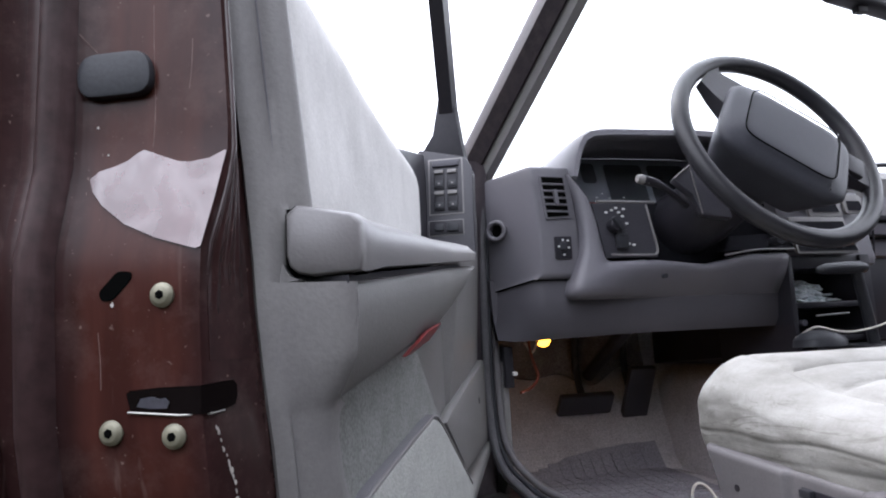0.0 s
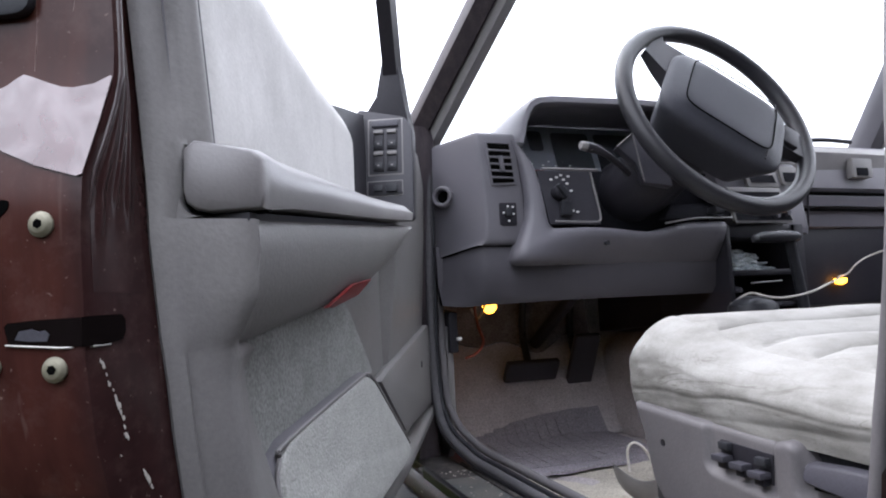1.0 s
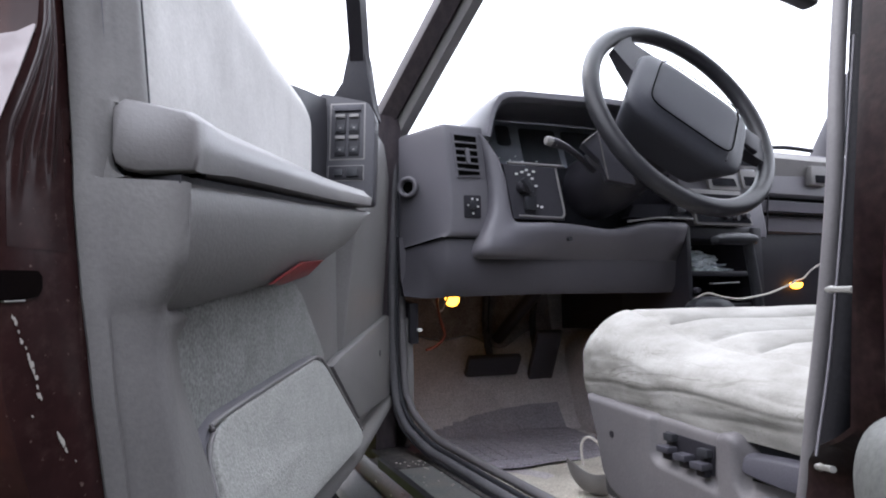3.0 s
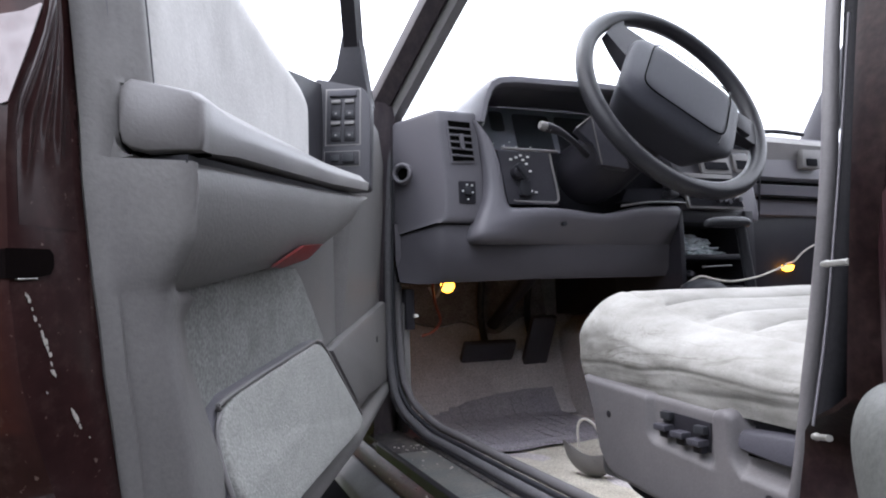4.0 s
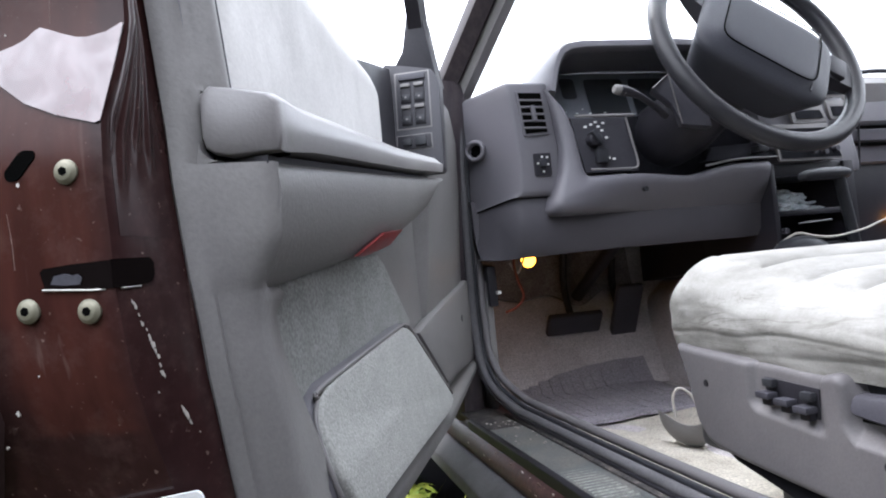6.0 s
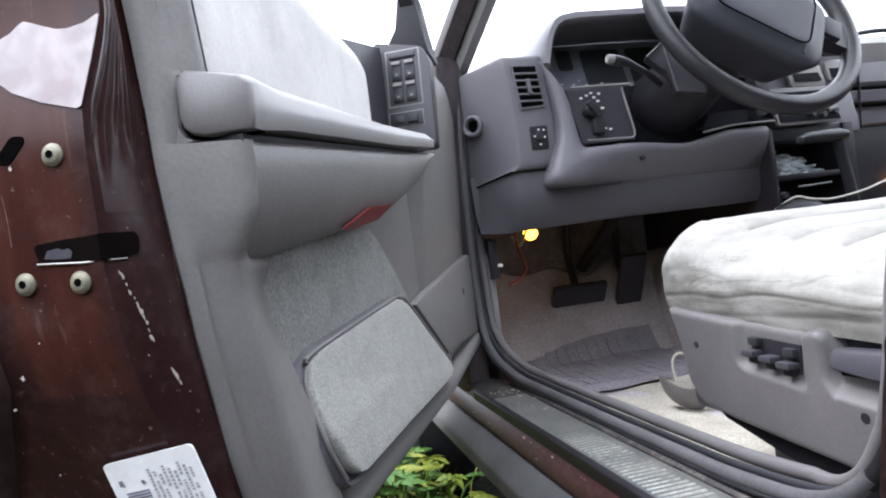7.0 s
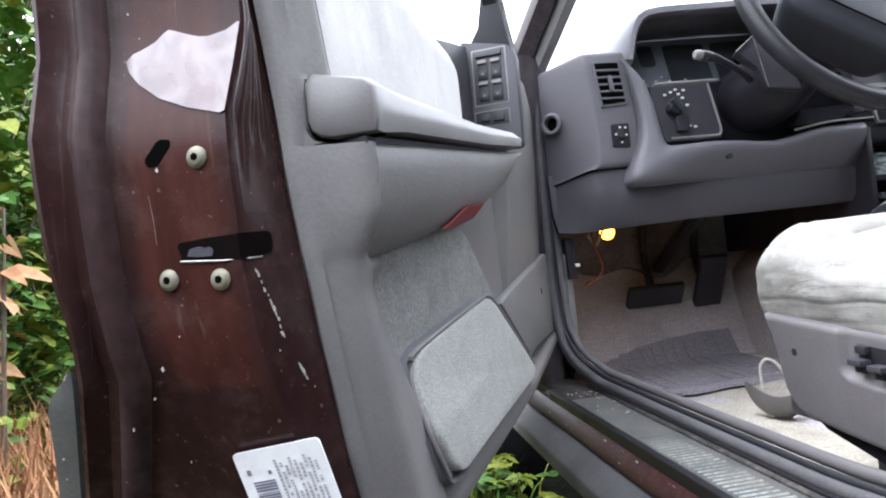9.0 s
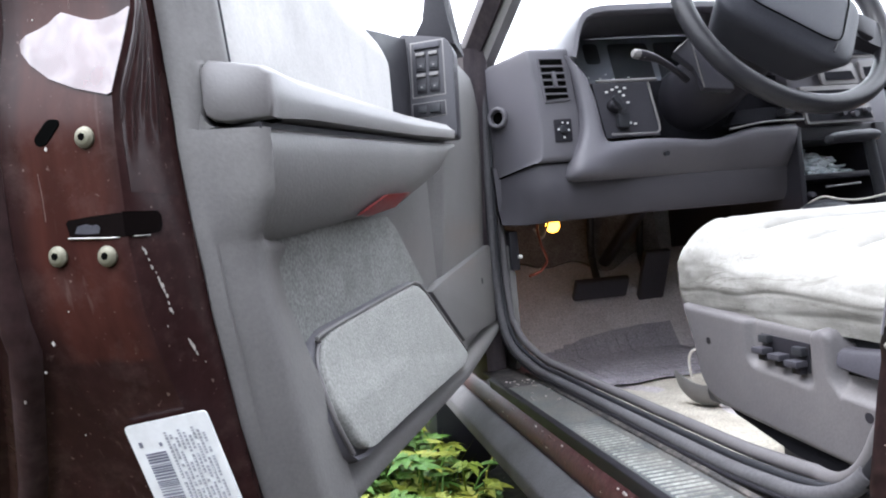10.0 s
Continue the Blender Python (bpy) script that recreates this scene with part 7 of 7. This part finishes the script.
def bush(at, height, spread, count, size, seed):
    rg = random.Random(seed)
    w = thing("bush", at, "dense green bush of small leaves with bare stems", "bush", "bushes beside the car")
    st, lv, lv2 = bmesh.new(), bmesh.new(), bmesh.new()
    for k in range(14):
        a = rg.uniform(0, 6.283)
        tip = Vector(at) + Vector((math.cos(a) * spread * rg.uniform(0.2, 0.9), math.sin(a) * spread * rg.uniform(0.2, 0.9), height * rg.uniform(0.6, 1.0)))
        stem = tube(smooth_line([Vector(at), Vector(at).lerp(tip, 0.5) + Vector((rg.uniform(-0.1, 0.1), rg.uniform(-0.1, 0.1), 0.08)), tip], 4), [0.009 - 0.0008 * q for q in range(9)], 5)
        me = bpy.data.meshes.new("stem")
        stem.to_mesh(me)
        stem.free()
        st.from_mesh(me)
        bpy.data.meshes.remove(me)
    for k in range(count):
        a, r = rg.uniform(0, 6.283), spread * math.sqrt(rg.random())
        h = height * (rg.random() ** 0.8) * (1.0 - 0.35 * (r / spread) ** 2)
        p = Vector(at) + Vector((math.cos(a) * r, math.sin(a) * r, h))
        if noise.noise(p * 3.5) < -0.12:
            continue
        leaf(lv2 if rg.random() < 0.35 else lv, p, rg.uniform(0, 6.283), rg.uniform(-0.6, 0.8), size * rg.uniform(0.6, 1.3), size * rg.uniform(0.35, 0.6), rg.uniform(-0.8, 0.8))
    tagged(part("stem", st, BARK, w), kind="stuff")
    tagged(part("foliage", lv, LEAF, w, flat=True), kind="stuff")
    tagged(part("foliage", lv2, LEAF_LIGHT, w, flat=True), kind="stuff")


for i, (x, y, h, sp) in enumerate(((-1.60, 2.7, 1.1, 0.5), (-1.75, 2.4, 1.5, 0.6), (-1.0, 0.9, 0.35, 0.25), (-1.9, 2.9, 1.9, 0.8), (-1.7, 1.5, 1.5, 0.6), (-2.4, 3.8, 2.3, 0.9))):
    bush((x, y, ground_height(x, y)), h, sp, 4200, 0.06, 300 + i)

for i, (x, y, h, sp) in enumerate(((-2.2, 2.3, 2.6, 0.9), (-3.0, 3.4, 3.0, 1.1), (-3.2, 4.8, 3.2, 1.2), (-2.7, 1.2, 2.4, 0.8))):
    bush((x, y, ground_height(x, y)), h, sp, 3600, 0.12, 340 + i)

for i, (x, y, h, sp) in enumerate(((-2.6, 6.2, 4.2, 1.5), (-4.2, 5.6, 4.6, 1.6), (-5.6, 4.2, 4.6, 1.6), (-5.2, 7.6, 5.2, 1.9), (-4.4, 2.6, 3.8, 1.3))):
    bush((x, y, 0.2), h, sp, 3000, 0.26, 360 + i)


def dead_weed(at, height, seed):
    rg = random.Random(seed)
    w = thing("dead_weed", at, "tall brown dead weed with curled dry leaves", "dry plant", "dead weeds in the undergrowth")
    lean_x, lean_y = rg.uniform(-0.08, 0.08), rg.uniform(-0.08, 0.08)
    line = smooth_line([Vector(at) + Vector((lean_x * q + rg.uniform(-0.015, 0.015), lean_y * q + rg.uniform(-0.015, 0.015), height * q)) for q in (0, 0.3, 0.6, 1.0)], 5)
    part("stem", tube(line, [0.010 - 0.0004 * q for q in range(len(line))], 8), BARK, w, "brown woody stem")
    lv = bmesh.new()
    for k in range(16):
        p = line[rg.randint(4, len(line) - 1)]
        leaf(lv, p, rg.uniform(0, 6.283), rg.uniform(-1.1, 0.1), rg.uniform(0.06, 0.13), rg.uniform(0.03, 0.06), rg.uniform(-1.2, 1.2))
    tagged(part("foliage", lv, DRY, w, "curled brown leaves", flat=True), kind="stuff")


for i, (x, y, h) in enumerate(((-1.22, 1.70, 0.95), (-1.34, 1.95, 0.8), (-1.10, 1.45, 0.6), (-1.45, 2.2, 1.1))):
    dead_weed((x, y, ground_height(x, y)), h, 500 + i)

# an unseen hedge added to close the place and darken reflections behind the camera
for i in range(11):
    bush((-5.0 + 0.95 * i, -3.4 + 0.3 * math.sin(i * 2.1), 0.1), 2.3, 0.85, 900, 0.22, 400 + i)
for i in range(5):
    bush((-3.6 - 0.3 * (i % 2), -2.6 + 1.0 * i, 0.1), 2.0, 0.8, 900, 0.2, 420 + i)

# dry stalks and grass
gr, dr = bmesh.new(), bmesh.new()
rg = random.Random(21)


def blade(bm, x, y, h, w):
    a, b = rg.uniform(0, 6.283), rg.uniform(0.1, 0.6)
    z = ground_height(x, y)
    d, s = Vector((math.cos(a), math.sin(a), 0)), Vector((-math.sin(a), math.cos(a), 0))
    p0, p1, p2 = Vector((x, y, z - 0.01)), Vector((x, y, z + h * 0.6)) + d * h * b * 0.3, Vector((x, y, z + h)) + d * h * b
    v = [bm.verts.new(q) for q in (p0 - s * w, p0 + s * w, p1 + s * w * 0.7, p1 - s * w * 0.7, p2)]
    bm.faces.new((v[0], v[1], v[2], v[3]))
    bm.faces.new((v[3], v[2], v[4]))


for k in range(3600):
    x, y = rg.uniform(-2.6, 0.05), rg.uniform(0.2, 4.2)
    blade(gr, x, y, rg.uniform(0.05, 0.28), 0.0035)
for k in range(4200):
    x, y = (rg.gauss(-0.85, 0.22), rg.gauss(1.05, 0.35)) if k % 3 == 0 else (rg.gauss(-1.12, 0.16), rg.gauss(1.80, 0.28))
    blade(dr, min(x, -0.35), y, rg.uniform(0.05, 0.46), 0.005)
tagged(mesh_object("grass", gr, LEAF_LIGHT, at=(0, 0, 0), flat=True), "long green grass blades", "grass", kind="stuff")
tagged(mesh_object("dry_grass", dr, DRY, at=(0, 0, 0), flat=True), "dry brown stalks and dead grass", "dry grass", kind="stuff")
